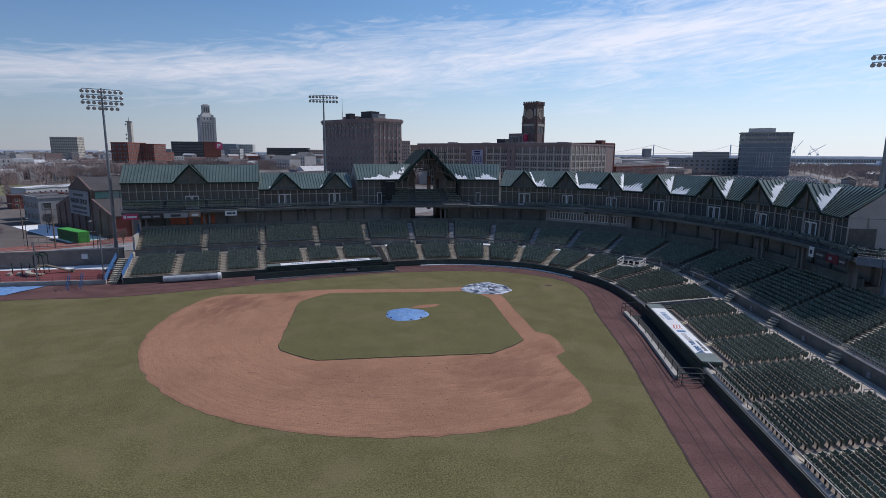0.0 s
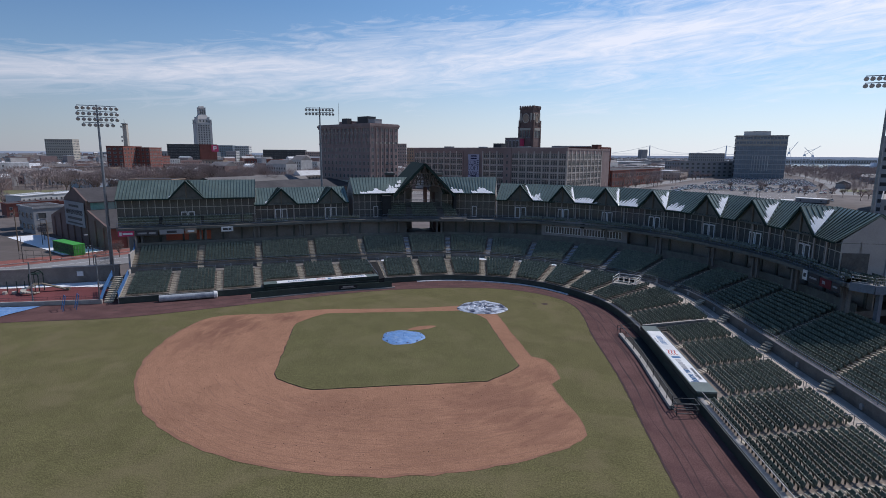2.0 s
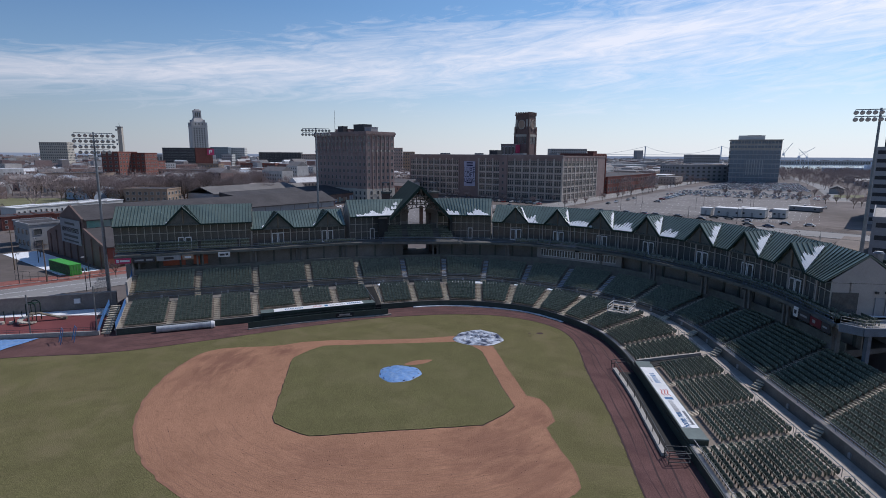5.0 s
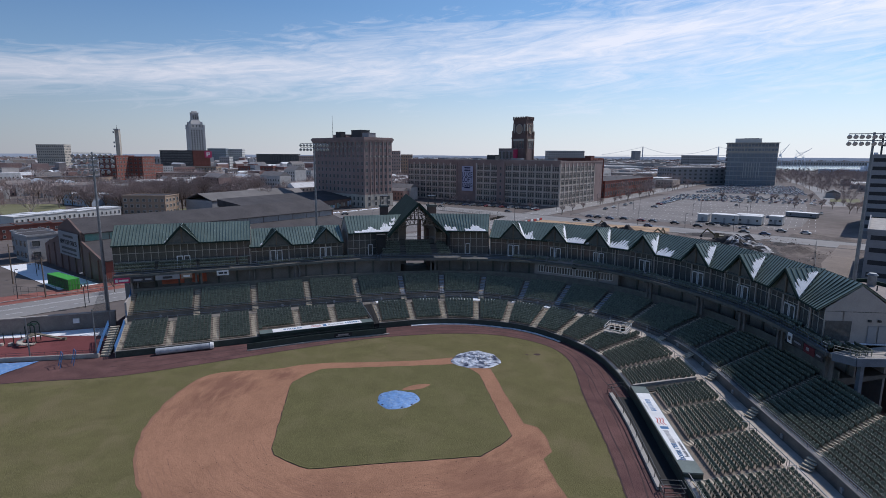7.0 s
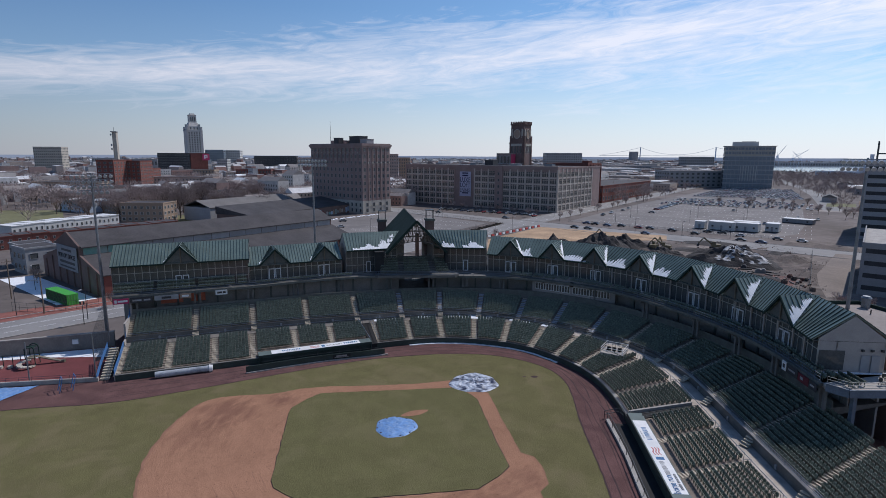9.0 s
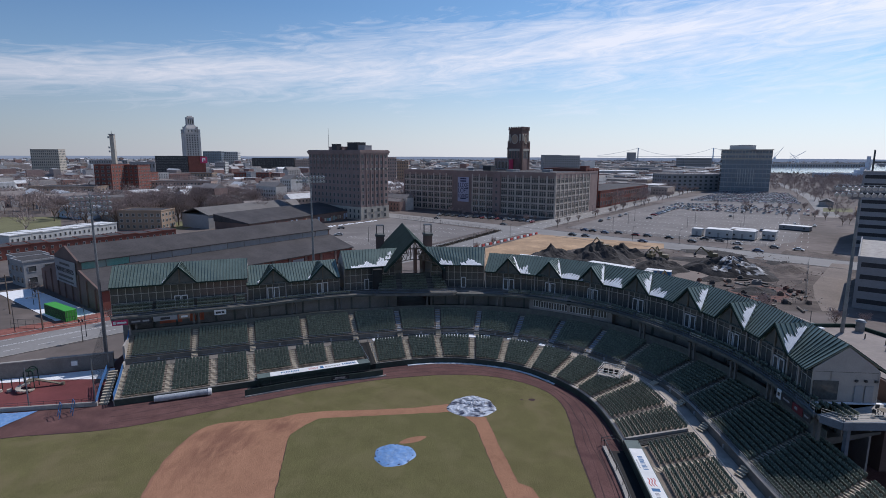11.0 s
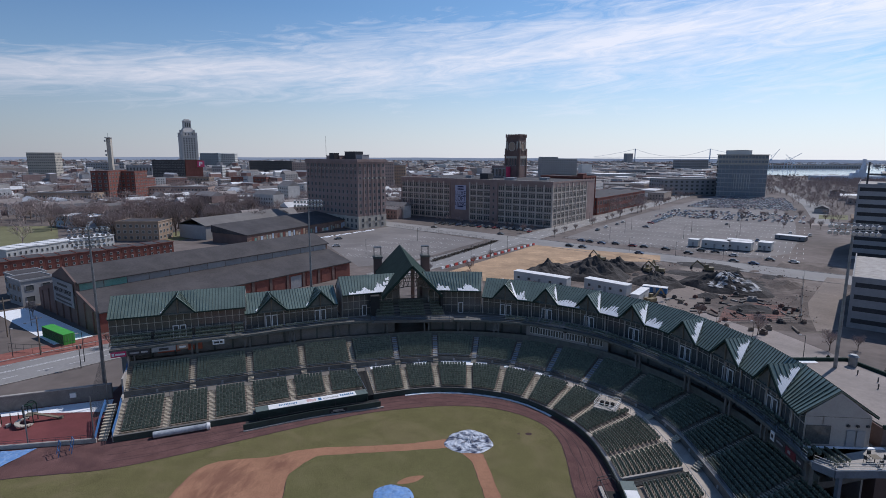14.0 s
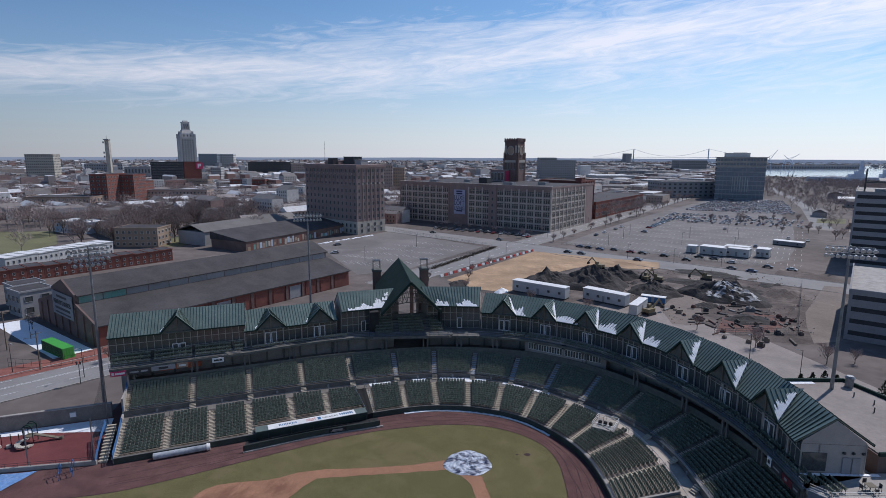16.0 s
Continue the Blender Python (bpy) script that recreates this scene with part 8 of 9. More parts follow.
# ---- clubhouse end: flat roof, patio ----
an = thing("clubhouse_annex", "flat-roofed clubhouse annex with pale roof and vents", "building")
part("wall", MB().prism([(45.8, -25.6), (62.5, -28.0), (61.0, -6.0), (49.2, -4.0)], GZ, 11.4), M["brick"], an)
part("roof", MB().prism([(46.1, -25.3), (62.2, -27.6), (60.7, -6.3), (49.4, -4.4)], 11.4, 11.55), M["concrete_walk"], an)
part("parapet", MB().bar((49.2, -4.0, 11.7), (61.0, -6.0, 11.7), 0.35, 0.7).bar((61.0, -6.0, 11.7), (62.5, -28, 11.7), 0.35, 0.7).bar((45.8, -25.6, 11.6), (62.5, -28, 11.6), 0.3, 0.5), M["roof_dark"], an)
part("vent", MB().tube((60.0, -8.0, 11.5), (60.0, -8.0, 13.1), 0.6, 0.6, 12).tube((60.0, -8.0, 13.1), (60.0, -8.0, 13.4), 0.75, 0.5, 12), M["steel"], an)
part("vent", MB().box(60.2, -17.5, 11.9, 61.3, -16.3, 12.7).box(60.4, -17.3, 11.5, 61.1, -16.5, 11.9), M["steel"], an)
for x, y in ((57.5, -11.2), (58.0, -14.0), (55.8, -16.0)):
    part("pipe", MB().tube((x, y, 11.5), (x, y, 12.3), 0.09, n=6), M["dark_steel"], an)
part("roof_snow", MB().obox(52.5, -5.2, 11.55, 11.63, 6.5, 0.9, radians(-9)), M["snow"], an, "strip of old snow")
for (x, y, w, h, m_) in ((37.9, -24.29, 2.9, 2.4, "glass"),):
    part("window", MB().obox(x, y, Z_DECK + 0.3, Z_DECK + 0.3 + h, w, 0.1, radians(-14)), M[m_], an)
for f in (0.62, 0.75):
    x = 36.2 + 8.6 * f
    y = -23.65 - 2.4 * (x - 35.5) / 9
    part("door", MB().obox(x, y - 0.03, Z_DECK, Z_DECK + 2.2, 0.95, 0.12, radians(-14)), M["grey_wall"], an, "dull grey service door")
for f in (0.57, 0.69, 0.82):
    x = 36.2 + 8.6 * f
    y = -23.75 - 2.4 * (x - 35.5) / 9
    part("wall_lamp", MB().obox(x, y, Z_DECK + 2.7, Z_DECK + 2.95, 0.3, 0.25), M["dark_steel"], an)
pat = thing("patio", "raised concrete patio deck at the end of the suites", "patio")
part("slab", MB().prism([(35.9, -23.6), (34.2, -27.6), (35.2, -29.6), (62.0, -34.0), (63.0, -28.2), (45.6, -25.8)], Z_DECK - 0.5, Z_DECK), M["concrete"], pat)
part("fascia", MB().bar((34.2, -27.6, Z_DECK - 0.2), (35.2, -29.6, Z_DECK - 0.2), 0.2, 0.9).bar((35.2, -29.6, Z_DECK - 0.2), (62.0, -34.0, Z_DECK - 0.2), 0.2, 0.9), M["rail_slate"], pat)
for x, y in ((37.0, -28.6), (44.0, -29.6), (52.0, -31.0)):
    part("column", MB().obox(x, y, GZ, Z_DECK - 0.5, 0.45, 0.45), M["rail_slate"], pat)
part("snow", MB().obox(40.8, -25.3, Z_DECK, Z_DECK + 0.08, 9.4, 0.45, radians(-12)), M["snow"], pat)
railing("patio_railing", [(34.3, -27.6, Z_DECK), (35.3, -29.5, Z_DECK), (40, -30.3, Z_DECK), (45, -31.1, Z_DECK), (50, -31.9, Z_DECK), (56, -32.9, Z_DECK), (62, -33.9, Z_DECK)], 1.05, M["steel"], "pale grey metal railing round the patio", 1.4, (1.0, 0.7, 0.4, 0.1))
deck_seats("patio_seats", [((36.4 + 0.9 * i, -28.9 + 0.1 * i), (37.0 + 0.9 * i, -25.6 + 0.0 * i), Z_DECK) for i in range(3)], "short rows of dark green seats on the patio")


ch0 = thing("patio_chair", "dark metal patio chair on the concrete deck", "chair", "chairs on the patio")
part("seat", MB().box(-0.22, -0.22, 0.42, 0.22, 0.22, 0.46), M["dark_steel"], ch0)
part("backrest", MB().box(-0.22, 0.18, 0.46, 0.22, 0.22, 0.9), M["dark_steel"], ch0)
for sx in (-0.2, 0.2):
    for sy in (-0.2, 0.2):
        part("leg", MB().bar((sx, sy, 0), (sx, sy, 0.42), 0.035), M["dark_steel"], ch0)
tb0 = thing("patio_table", "square metal patio table on the concrete deck", "table", "tables on the patio")
part("tabletop", MB().box(-0.5, -0.5, 0.7, 0.5, 0.5, 0.74), M["timber"], tb0)
part("pedestal", MB().tube((0, 0, 0), (0, 0, 0.7), 0.05, n=8), M["dark_steel"], tb0)
rnd = random.Random(4)
first_c = first_t = True
for i in range(5):
    tx, ty = 41.5 + i * 3.6, -28.6 - i * 0.55
    m4 = pose(tx, ty, Z_DECK, 0, 0, -10)
    if first_t:
        tb0.matrix_basis, first_t = m4, False
    else:
        copy_thing(tb0, m4)
    for k in range(4):
        a = radians(90 * k + rnd.uniform(-20, 20))
        m4 = pose(tx + math.cos(a) * 1.0, ty + math.sin(a) * 0.9, Z_DECK, 0, 0, math.degrees(a) - 90)
        if first_c:
            ch0.matrix_basis, first_c = m4, False
        else:
            copy_thing(ch0, m4)

# end walls of the stands
ew = MB()
ew.prism([(-57.2, 20.2), (-56.9, 20.2), (-59.6, 33.5), (-59.95, 33.5)], 0, Z_T)
ew.prism([(-56.75, 18.2), (-56.5, 18.2), (-56.9, 20.2), (-57.2, 20.2)], 0, 3.0)
solid("stand_end_wall", ew, M["concrete"], "grey concrete end wall of the stand", "wall", kind="structure")
ends = MB()
a, b = bowl(F, 0), bowl(A, 0)
ends.hexa([(a.x - 0.15, a.y, 0), (a.x, a.y, 0), (b.x, b.y, 0), (b.x - 0.15, b.y, 0)], [(a.x - 0.15, a.y, Z_F + 0.1), (a.x, a.y, Z_F + 0.1), (b.x, b.y, Z_A + 0.1), (b.x - 0.15, b.y, Z_A + 0.1)])
solid("stand_side_wall", ends, M["concrete"], "grey concrete side wall of the lower stand", "wall", kind="structure")
railing("stair_railing", [(a.x - 0.1, a.y, Z_F), ((a.x + b.x) / 2, (a.y + b.y) / 2, 1.7), (b.x - 0.1, b.y, Z_A)], 1.0, M["rail_blue"], "bright blue handrail at the end of the stand", 2, (1.0, 0.75, 0.5, 0.25), 0.045)
t0, t1 = bowl(U, 0), bowl(T, 0)
railing("stair_railing", [(t0.x - 0.1, t0.y, Z_U), ((t0.x + t1.x) / 2, (t0.y + t1.y) / 2, 4.4), (t1.x - 0.1, t1.y, Z_T)], 1.0, M["rail_blue"], "bright blue handrail at the end of the stand", 2, (1.0, 0.75, 0.5, 0.25), 0.045)
railing("stair_railing", [(-57.2, 9.0, 0.0), (-58.2, 13.5, 1.2), (-58.9, 17.6, 2.3)], 1.0, M["rail_blue"], "bright blue handrail beside the outer stair", 2, (1.0, 0.75, 0.5, 0.25), 0.045)
st = thing("outer_stair", "concrete stair at the end of the stand", "stairs")
for i in range(12):
    f = (i + 0.5) / 12
    o = part("step", tread_me, None, st)
    o.matrix_basis = Matrix.LocRotScale((-56.2 - 1.8 * f, 9.2 + 8.6 * f, 0.12 + 2.2 * f), Euler((0, 0, radians(10))), (1.35, 0.36, 0.14))
part("stringer", MB().hexa([(-56.8, 9.2, 0), (-55.6, 9.2, 0), (-57.4, 17.8, 0), (-58.6, 17.8, 0)], [(-56.8, 9.2, 0.1), (-55.6, 9.2, 0.1), (-57.4, 17.8, 2.24), (-58.6, 17.8, 2.24)]), M["dark_conc"], st)

# ---- playground beyond the first base line ----
M["rubber_red"] = surface("red_rubber_ground", (0.17, 0.05, 0.05), 0.9, var=0.15, scale=0.3)
flat_z = lambda name, pts, z, mat, label, cat: solid(name, MB().poly([(x, y, z) for x, y in pts]), mat, label, cat, kind="structure")
pg = MB()
pg.prism([(-150, 9.5), (-57.0, 9.4), (-60.9, 26.0), (-150, 13.0)], GZ - 0.2, 0.012)
solid("playground_ground", pg, M["rubber_red"], "dull red rubber playground surface", "ground", kind="structure")
flat_z("playground_snow", [(-150, 12.0), (-78, 20.6), (-70, 20.9), (-64, 20.2), (-59.4, 19.6), (-60.6, 24.8), (-78, 22.2), (-150, 12.9)], 0.04, M["snow"], "snow lying in the shade of the wall", "snow")
wl = MB()
wl.prism([(-150, 12.6), (-77.4, 22.5), (-61.0, 25.3), (-61.0, 25.7), (-77.4, 22.9), (-150, 13.0)], GZ, 2.7)
M["old_wall"] = surface("weathered_wall", (0.22, 0.20, 0.185), 0.9, var=0.2, scale=0.4, fine=14, stain=(0.13, 0.12, 0.11), stain_amount=0.6, stain_scale=0.4)
solid("boundary_wall", wl, M["old_wall"], "plain grey concrete boundary wall", "wall", kind="structure")
cp = MB()
cp.prism([(-150, 12.5), (-77.4, 22.4), (-61.0, 25.2), (-61.0, 25.8), (-77.4, 23.0), (-150, 13.1)], 2.7, 2.85)
solid("wall_coping", cp, M["concrete"], "concrete coping on the boundary wall", "coping", kind="structure")
lw = MB()
lw.prism([(-150, 9.0), (-57.0, 8.9), (-57.0, 9.3), (-150, 9.4)], -0.2, 0.62)
solid("low_wall", lw, M["concrete"], "low concrete wall round the playground", "wall", kind="structure")
railing("playground_fence", [(x, 9.15, 0.62) for x in frange(-110, -57.5, 30)], 0.6, M["dark_steel"], "thin dark metal fence on the low wall", 1.7, (1.0, 0.5), 0.02)
ps = thing("play_set", "green and tan playground tower with spiral slide", "playground")
for x, y in ((-71.4, 17.4), (-70.0, 17.4), (-71.4, 18.8), (-70.0, 18.8)):
    part("post", MB().tube((x, y, 0), (x, y, 2.9), 0.07, n=8), M["roof_dark"], ps)
part("platform", MB().box(-71.4, 17.4, 1.2, -70.0, 18.8, 1.3), M["timber"], ps)
for y in (17.4, 18.8):
    arc_ = MB()
    q = [(-70.7 + 0.72 * math.cos(t_), y, 2.6 + 0.75 * math.sin(t_)) for t_ in frange(0, math.pi, 9)]
    for a_, b_ in zip(q[:-1], q[1:]):
        arc_.bar(a_, b_, 0.14)
    part("arch", arc_, M["roof_dark"], ps)
part("canopy", MB().box(-71.3, 17.45, 2.95, -70.1, 18.75, 3.05), M["roof_dark"], ps)
sl = MB()
q = [Vector((-70.9 + 0.9 * math.cos(t_), 16.4 + 0.9 * math.sin(t_), 1.3 - 0.17 * t_)) for t_ in frange(1.2, 6.8, 14)]
for a_, b_ in zip(q[:-1], q[1:]):
    sl.bar(a_, b_, 0.7, 0.2)
part("spiral_slide", sl, M["limestone"], ps, "tan plastic spiral slide")
part("slide", MB().bar((-70.0, 18.1, 1.35), (-66.4, 18.4, 0.2), 0.6, 0.16).tube((-66.4, 18.4, 0.25), (-66.0, 18.4, 0.25), 0.3, n=10), M["timber"], ps)
for x in (-74.8, -73.4, -72.2):
    part("post", MB().tube((x, 17.6, 0), (x, 17.6, 1.9), 0.06, n=6), M["roof_dark"], ps)
    part("step_pod", MB().tube((x, 16.8, 0), (x, 16.8, 0.4), 0.35, n=10), M["limestone"], ps)
# ball-stop net and its poles
nt = thing("ball_net", "grey ball-stop net between tall poles", "net")
for x, y, h in ((-57.3, 9.1, 7.6), (-60.7, 22.6, 10.0), (-67.0, 10.0, 6.4)):
    part("pole", MB().tube((x, y, 0), (x, y, h), 0.1, n=8), M["steel"], nt)
net = MB()
for i in range(36):
    f = i / 35
    x, y, h = -57.3 - 3.4 * f, 9.1 + 13.5 * f, 7.4 + 2.4 * f
    net.bar((x, y, 0.3), (x, y, h), 0.014)
for i in range(26):
    f = i / 25
    net.bar((-57.3, 9.1, 0.3 + 7.1 * f), (-60.7, 22.6, 0.3 + 9.5 * f), 0.014)
part("mesh", net, M["dark_steel"], nt)
for k in range(2):
    fr = thing("field_gate", "navy blue tubular frame lying by the track", "frame", "tube frames by the track", at=(-60.6 + 1.4 * k, 5.2 + 0.8 * k, 0), rz=0.6)
    for x in (0, 1.3):
        part("post", MB().tube((0, x, 0), (0.5, x, 2.1), 0.06, n=6), M["rail_blue"], fr)
    part("rail", MB().tube((0.5, 0, 2.1), (0.5, 1.3, 2.1), 0.06, n=6).tube((0.2, 0, 0.9), (0.2, 1.3, 0.9), 0.05, n=6), M["rail_blue"], fr)
bt = MB()
n = 14
for i in range(n):
    for j in range(5):
        def q_(i_, j_):
            return (-78 + 13 * i_ / n - 0.55 * j_, 8.4 - 1.05 * j_ + 0.1 * math.sin(i_), 0.05 + 0.05 * math.sin(i_ * 1.9 + j_ * 2.3) ** 2)
        bt.poly([q_(i, j), q_(i + 1, j), q_(i + 1, j + 1), q_(i, j + 1)])
solid("bullpen_cover", bt, M["blue_tarp"], "blue tarpaulin spread beside the track", "tarpaulin")

wb = thing("wall_cabinet", "pale electrical cabinet on the boundary wall", "cabinet", at=(-66.9, 24.27, 1.15), rz=math.atan2(2.8, 16.4))
part("case", MB().box(-0.5, -0.3, 0, 0.5, 0.0, 0.9), M["pale_wall"], wb)
part("door", MB().box(-0.44, -0.33, 0.06, 0.44, -0.3, 0.84), M["white"], wb)

# ---- bare winter trees ----
def tree_meshes(seed, h):
    """A trunk with limbs, and a crown of fine twigs, grown branch by branch."""
    rnd = random.Random(seed)
    wood, twigs = MB(), MB()

    def grow(p, d, length, r, level):
        q = p + d * length
        if level <= 1:
            wood.tube(p, q, r, r * 0.62, 6 if level == 0 else 5)
        else:
            s = d.cross(Vector((rnd.uniform(-1, 1), rnd.uniform(-1, 1), rnd.uniform(-1, 1)))).normalized()
            u = s.cross(d)
            w = max(r, 0.045)
            twigs.poly([p + s * w, p - s * w, q])
            twigs.poly([p + u * w, p - u * w, q])
        if level >= 4:
            return
        n = (7, 5, 4, 4)[level]
        for i in range(n):
            f = rnd.uniform(0.35, 1.0) if level else rnd.uniform(0.5, 1.0)
            o = p + d * (length * f)
            a = 2 * math.pi * (i + rnd.uniform(-0.3, 0.3)) / n
            side = d.cross(Vector((0.3, 0.1, 1)) if abs(d.z) < 0.9 else Vector((1, 0, 0))).normalized()
            side = side * math.cos(a) + d.cross(side) * math.sin(a)
            nd = (d * rnd.uniform(0.6, 1.0) + side * rnd.uniform(0.5, 0.85) + Vector((0, 0, 0.3))).normalized()
            grow(o, nd, length * (rnd.uniform(0.95, 1.2) if level == 0 else rnd.uniform(0.5, 0.68)), r * (0.55 if level == 0 else 0.5), level + 1)

    grow(Vector((0, 0, 0)), Vector((rnd.uniform(-0.05, 0.05), rnd.uniform(-0.05, 0.05), 1)).normalized(), h * 0.30, h * 0.02, 0)
    return wood.mesh("trunk", [M["bark"]]), twigs.mesh("crown", [M["twig"]])


TREES = []
for k in range(5):
    w, t_ = tree_meshes(100 + k, 10.0)
    o = thing("bare_tree", "leafless winter tree with fine grey-brown twigs", "tree", "bare trees")
    part("trunk", w, None, o)
    part("crown", t_, None, o)
    TREES.append(o)
USED = set()


def put_tree(x, y, h, rnd, z=None):
    k = rnd.randrange(5)
    m4 = pose(x, y, GZ if z is None else z, 0, 0, rnd.uniform(0, 360)) @ Matrix.Scale(h / 10.0, 4)
    if k not in USED:
        USED.add(k)
        TREES[k].matrix_basis = m4
    else:
        o = copy_thing(TREES[k], Matrix())
        o.matrix_basis = m4


rnd = random.Random(21)
# the park between the terraces and the civic centre
n = 0
while n < 85:
    x, y = rnd.uniform(-205, -85), rnd.uniform(238, 430)
    d = (Vector((x, y)) - Vector((-142, 325)))
    if (d.x / 62) ** 2 + (d.y / 95) ** 2 > 1 or (-144 < x < -117 and 234 < y < 254) or (-95 < x and y < 262):
        continue
    put_tree(x, y, rnd.uniform(14, 22), rnd)
    n += 1
for x, y, h in ((-178, 196, 9), (-172, 186, 8), (-165, 150, 8), (-150, 140, 7), (-108, 92, 6), (-104, 62, 6.5), (-112, 70, 6), (-76, 62, 5), (88, 44, 7.5), (82, 60, 6), (97, 31, 6.5), (29.9, 130.9, 6), (104, 30, 5), (35, 147, 5), (46, 160, 5), (25, 116, 6), (8, 108, 5), (-2, 128, 5), (14, 134, 5), (44, 96, 6), (58, 82, 6)):
    put_tree(x, y, h, rnd)
for i in range(30):   # along the avenue and round the big car park
    f = i / 29
    for s in (-11, 11):
        if rnd.random() < 0.75:
            put_tree(95 + 290 * f + s * 0.7 + rnd.uniform(-2, 2), 231 + 290 * f - s * 0.7 + rnd.uniform(-2, 2), rnd.uniform(5, 8.5), rnd)
for i in range(14):
    f = i / 13
    put_tree(44 + 50 * f + rnd.uniform(-2, 2), 300 - 52 * f + rnd.uniform(-3, 3), rnd.uniform(4.5, 7), rnd)
for i in range(36):
    put_tree(rnd.uniform(255, 330), rnd.uniform(165, 300), rnd.uniform(5, 9), rnd)
for i in range(26):
    put_tree(rnd.uniform(-330, -200), rnd.uniform(330, 460), rnd.uniform(11, 17), rnd)
for k in range(5):
    if k not in USED:
        TREES[k].matrix_basis = pose(-150 + 9 * k, 350, GZ)
# evergreens by the annex
M["evergreen"] = surface("dark_evergreen", (0.035, 0.05, 0.028), 0.95, var=0.3, scale=2.0)
for x, y, h in ((80.5, 18.5, 3.8), (82.5, 17.5, 4.4), (84.2, 16.2, 4.0), (79.0, 20.0, 3.0), (92, 12, 4.2), (97, 6, 4.4), (101, 2, 4.0)):
    ev = thing("evergreen_shrub", "dark conical evergreen shrub by the walk", "shrub", "evergreen shrubs", at=(x, y, GZ))
    mb = MB()
    for i in range(420):
        f = rnd.random()
        a, r = rnd.uniform(0, 6.28), (1 - f ** 1.6) * 0.34 * h * rnd.uniform(0.55, 1.05) + 0.05
        c = Vector((r * math.cos(a), r * math.sin(a), 0.15 + f * h))
        d1 = Vector((rnd.uniform(-1, 1), rnd.uniform(-1, 1), rnd.uniform(0.2, 1.4))).normalized() * 0.38
        d2 = d1.cross(Vector((math.cos(a), math.sin(a), 0.2))).normalized() * 0.14
        mb.poly([c - d2, c + d2, c + d1])
    part("foliage", mb, M["evergreen"], ev)
    part("trunk", MB().tube((0, 0, 0), (0, 0, h * 0.5), 0.08, 0.04, 6), M["bark"], ev)

# scattered trees of the city and the wooded horizon, past counting
rnd = random.Random(33)
LIGHT = []
for k in range(4):
    lr, lm_ = random.Random(300 + k), MB()

    def twig(p, d, length, r, level):
        q = p + d * length
        s = d.cross(Vector((lr.uniform(-1, 1), lr.uniform(-1, 1), lr.uniform(-1, 1)))).normalized()
        w = max(r, 0.06)
        lm_.poly([p + s * w, p - s * w, q])
        if level == 3:
            return
        for i in range((7, 5, 4)[level]):
            a = 2 * math.pi * (i + lr.uniform(-0.3, 0.3)) / (7, 5, 4)[level]
            side = d.cross(Vector((0.3, 0.1, 1)) if abs(d.z) < 0.9 else Vector((1, 0, 0))).normalized()
            side = side * math.cos(a) + d.cross(side) * math.sin(a)
            nd = (d * lr.uniform(0.6, 1.0) + side * lr.uniform(0.5, 0.9) + Vector((0, 0, 0.3))).normalized()
            twig(p + d * (length * lr.uniform(0.45, 1.0)), nd, length * (lr.uniform(0.9, 1.2) if level == 0 else lr.uniform(0.55, 0.75)), r * 0.45, level + 1)

    twig(Vector((0, 0, 0)), Vector((0, 0, 1)), 3.2, 0.22, 0)
    LIGHT.append((np.array(lm_.v), np.array(lm_.f)))
CV, CF, base_i = [], [], 0
TV, TF = [], []


def light_tree(x, y, s):
    global base_i
    v0, f0 = LIGHT[rnd.randrange(4)]
    t_, v = rnd.uniform(0, 6.28), v0 * s
    CV.append(np.stack([x + v[:, 0] * math.cos(t_) - v[:, 1] * math.sin(t_), y + v[:, 0] * math.sin(t_) + v[:, 1] * math.cos(t_), v[:, 2] + GZ], 1))
    CF.append(f0 + base_i)
    base_i += len(v)


for _ in range(720):      # riverside park and its streets
    f, g_ = rnd.random() ** 0.7, rnd.uniform(-1, 1)
    x, y = 300 + 520 * f + g_ * 60, 190 + 560 * f - g_ * (60 + 70 * f)
    if x < 300 + (y - 236) * 0.9 and y > 236 and x < 452:
        continue
    light_tree(x, y, rnd.uniform(0.55, 1.15))
for _ in range(700):      # dark belt of woods before the river
    f = rnd.random()
    light_tree(740 + 330 * f + rnd.uniform(-40, 40), 620 + 330 * f + rnd.uniform(-70, 70), rnd.uniform(0.6, 1.0))
for _ in range(9500):
    d = 330 + 4250 * rnd.random() ** 1.7
    a = radians(10 + rnd.uniform(-43, 43))
    p = EYE0 + Vector((math.sin(a), math.cos(a))) * d
    if any((p - Vector(c_)).length < r * 0.8 for c_, r in KEEP[:21]) and d < 1100 or (p.x > 1000 and p.y < 1.4 * p.x and d < 2500):
        continue
    if d < 1250:
        if p.x > -60 and p.y < 330 or p.x > 200 and rnd.random() < 0.2:
            continue
        light_tree(p.x, p.y, rnd.uniform(1.0, 1.8))
        continue
    s = rnd.uniform(5, 9) * (1 + d / 4500)
    n = 7 if d < 1800 else 5
    for i in range(n):
        c_ = Vector((p.x + rnd.gauss(0, s * 0.5), p.y + rnd.gauss(0, s * 0.5), GZ + s * rnd.uniform(0.15, 0.7)))
        r = s * rnd.uniform(0.16, 0.34)
        b = len(TV)
        for _v in range(4):
            v = Vector((rnd.gauss(0, 1), rnd.gauss(0, 1), rnd.gauss(0, 0.6))).normalized() * r * rnd.uniform(0.6, 1.3)
            TV.append(tuple(c_ + v))
        TF += [(b, b + 1, b + 2), (b, b + 2, b + 3), (b, b + 3, b + 1), (b + 1, b + 3, b + 2)]
me = bpy.data.meshes.new("city_trees")
me.from_pydata(np.concatenate(CV).tolist(), [], np.concatenate(CF).tolist())
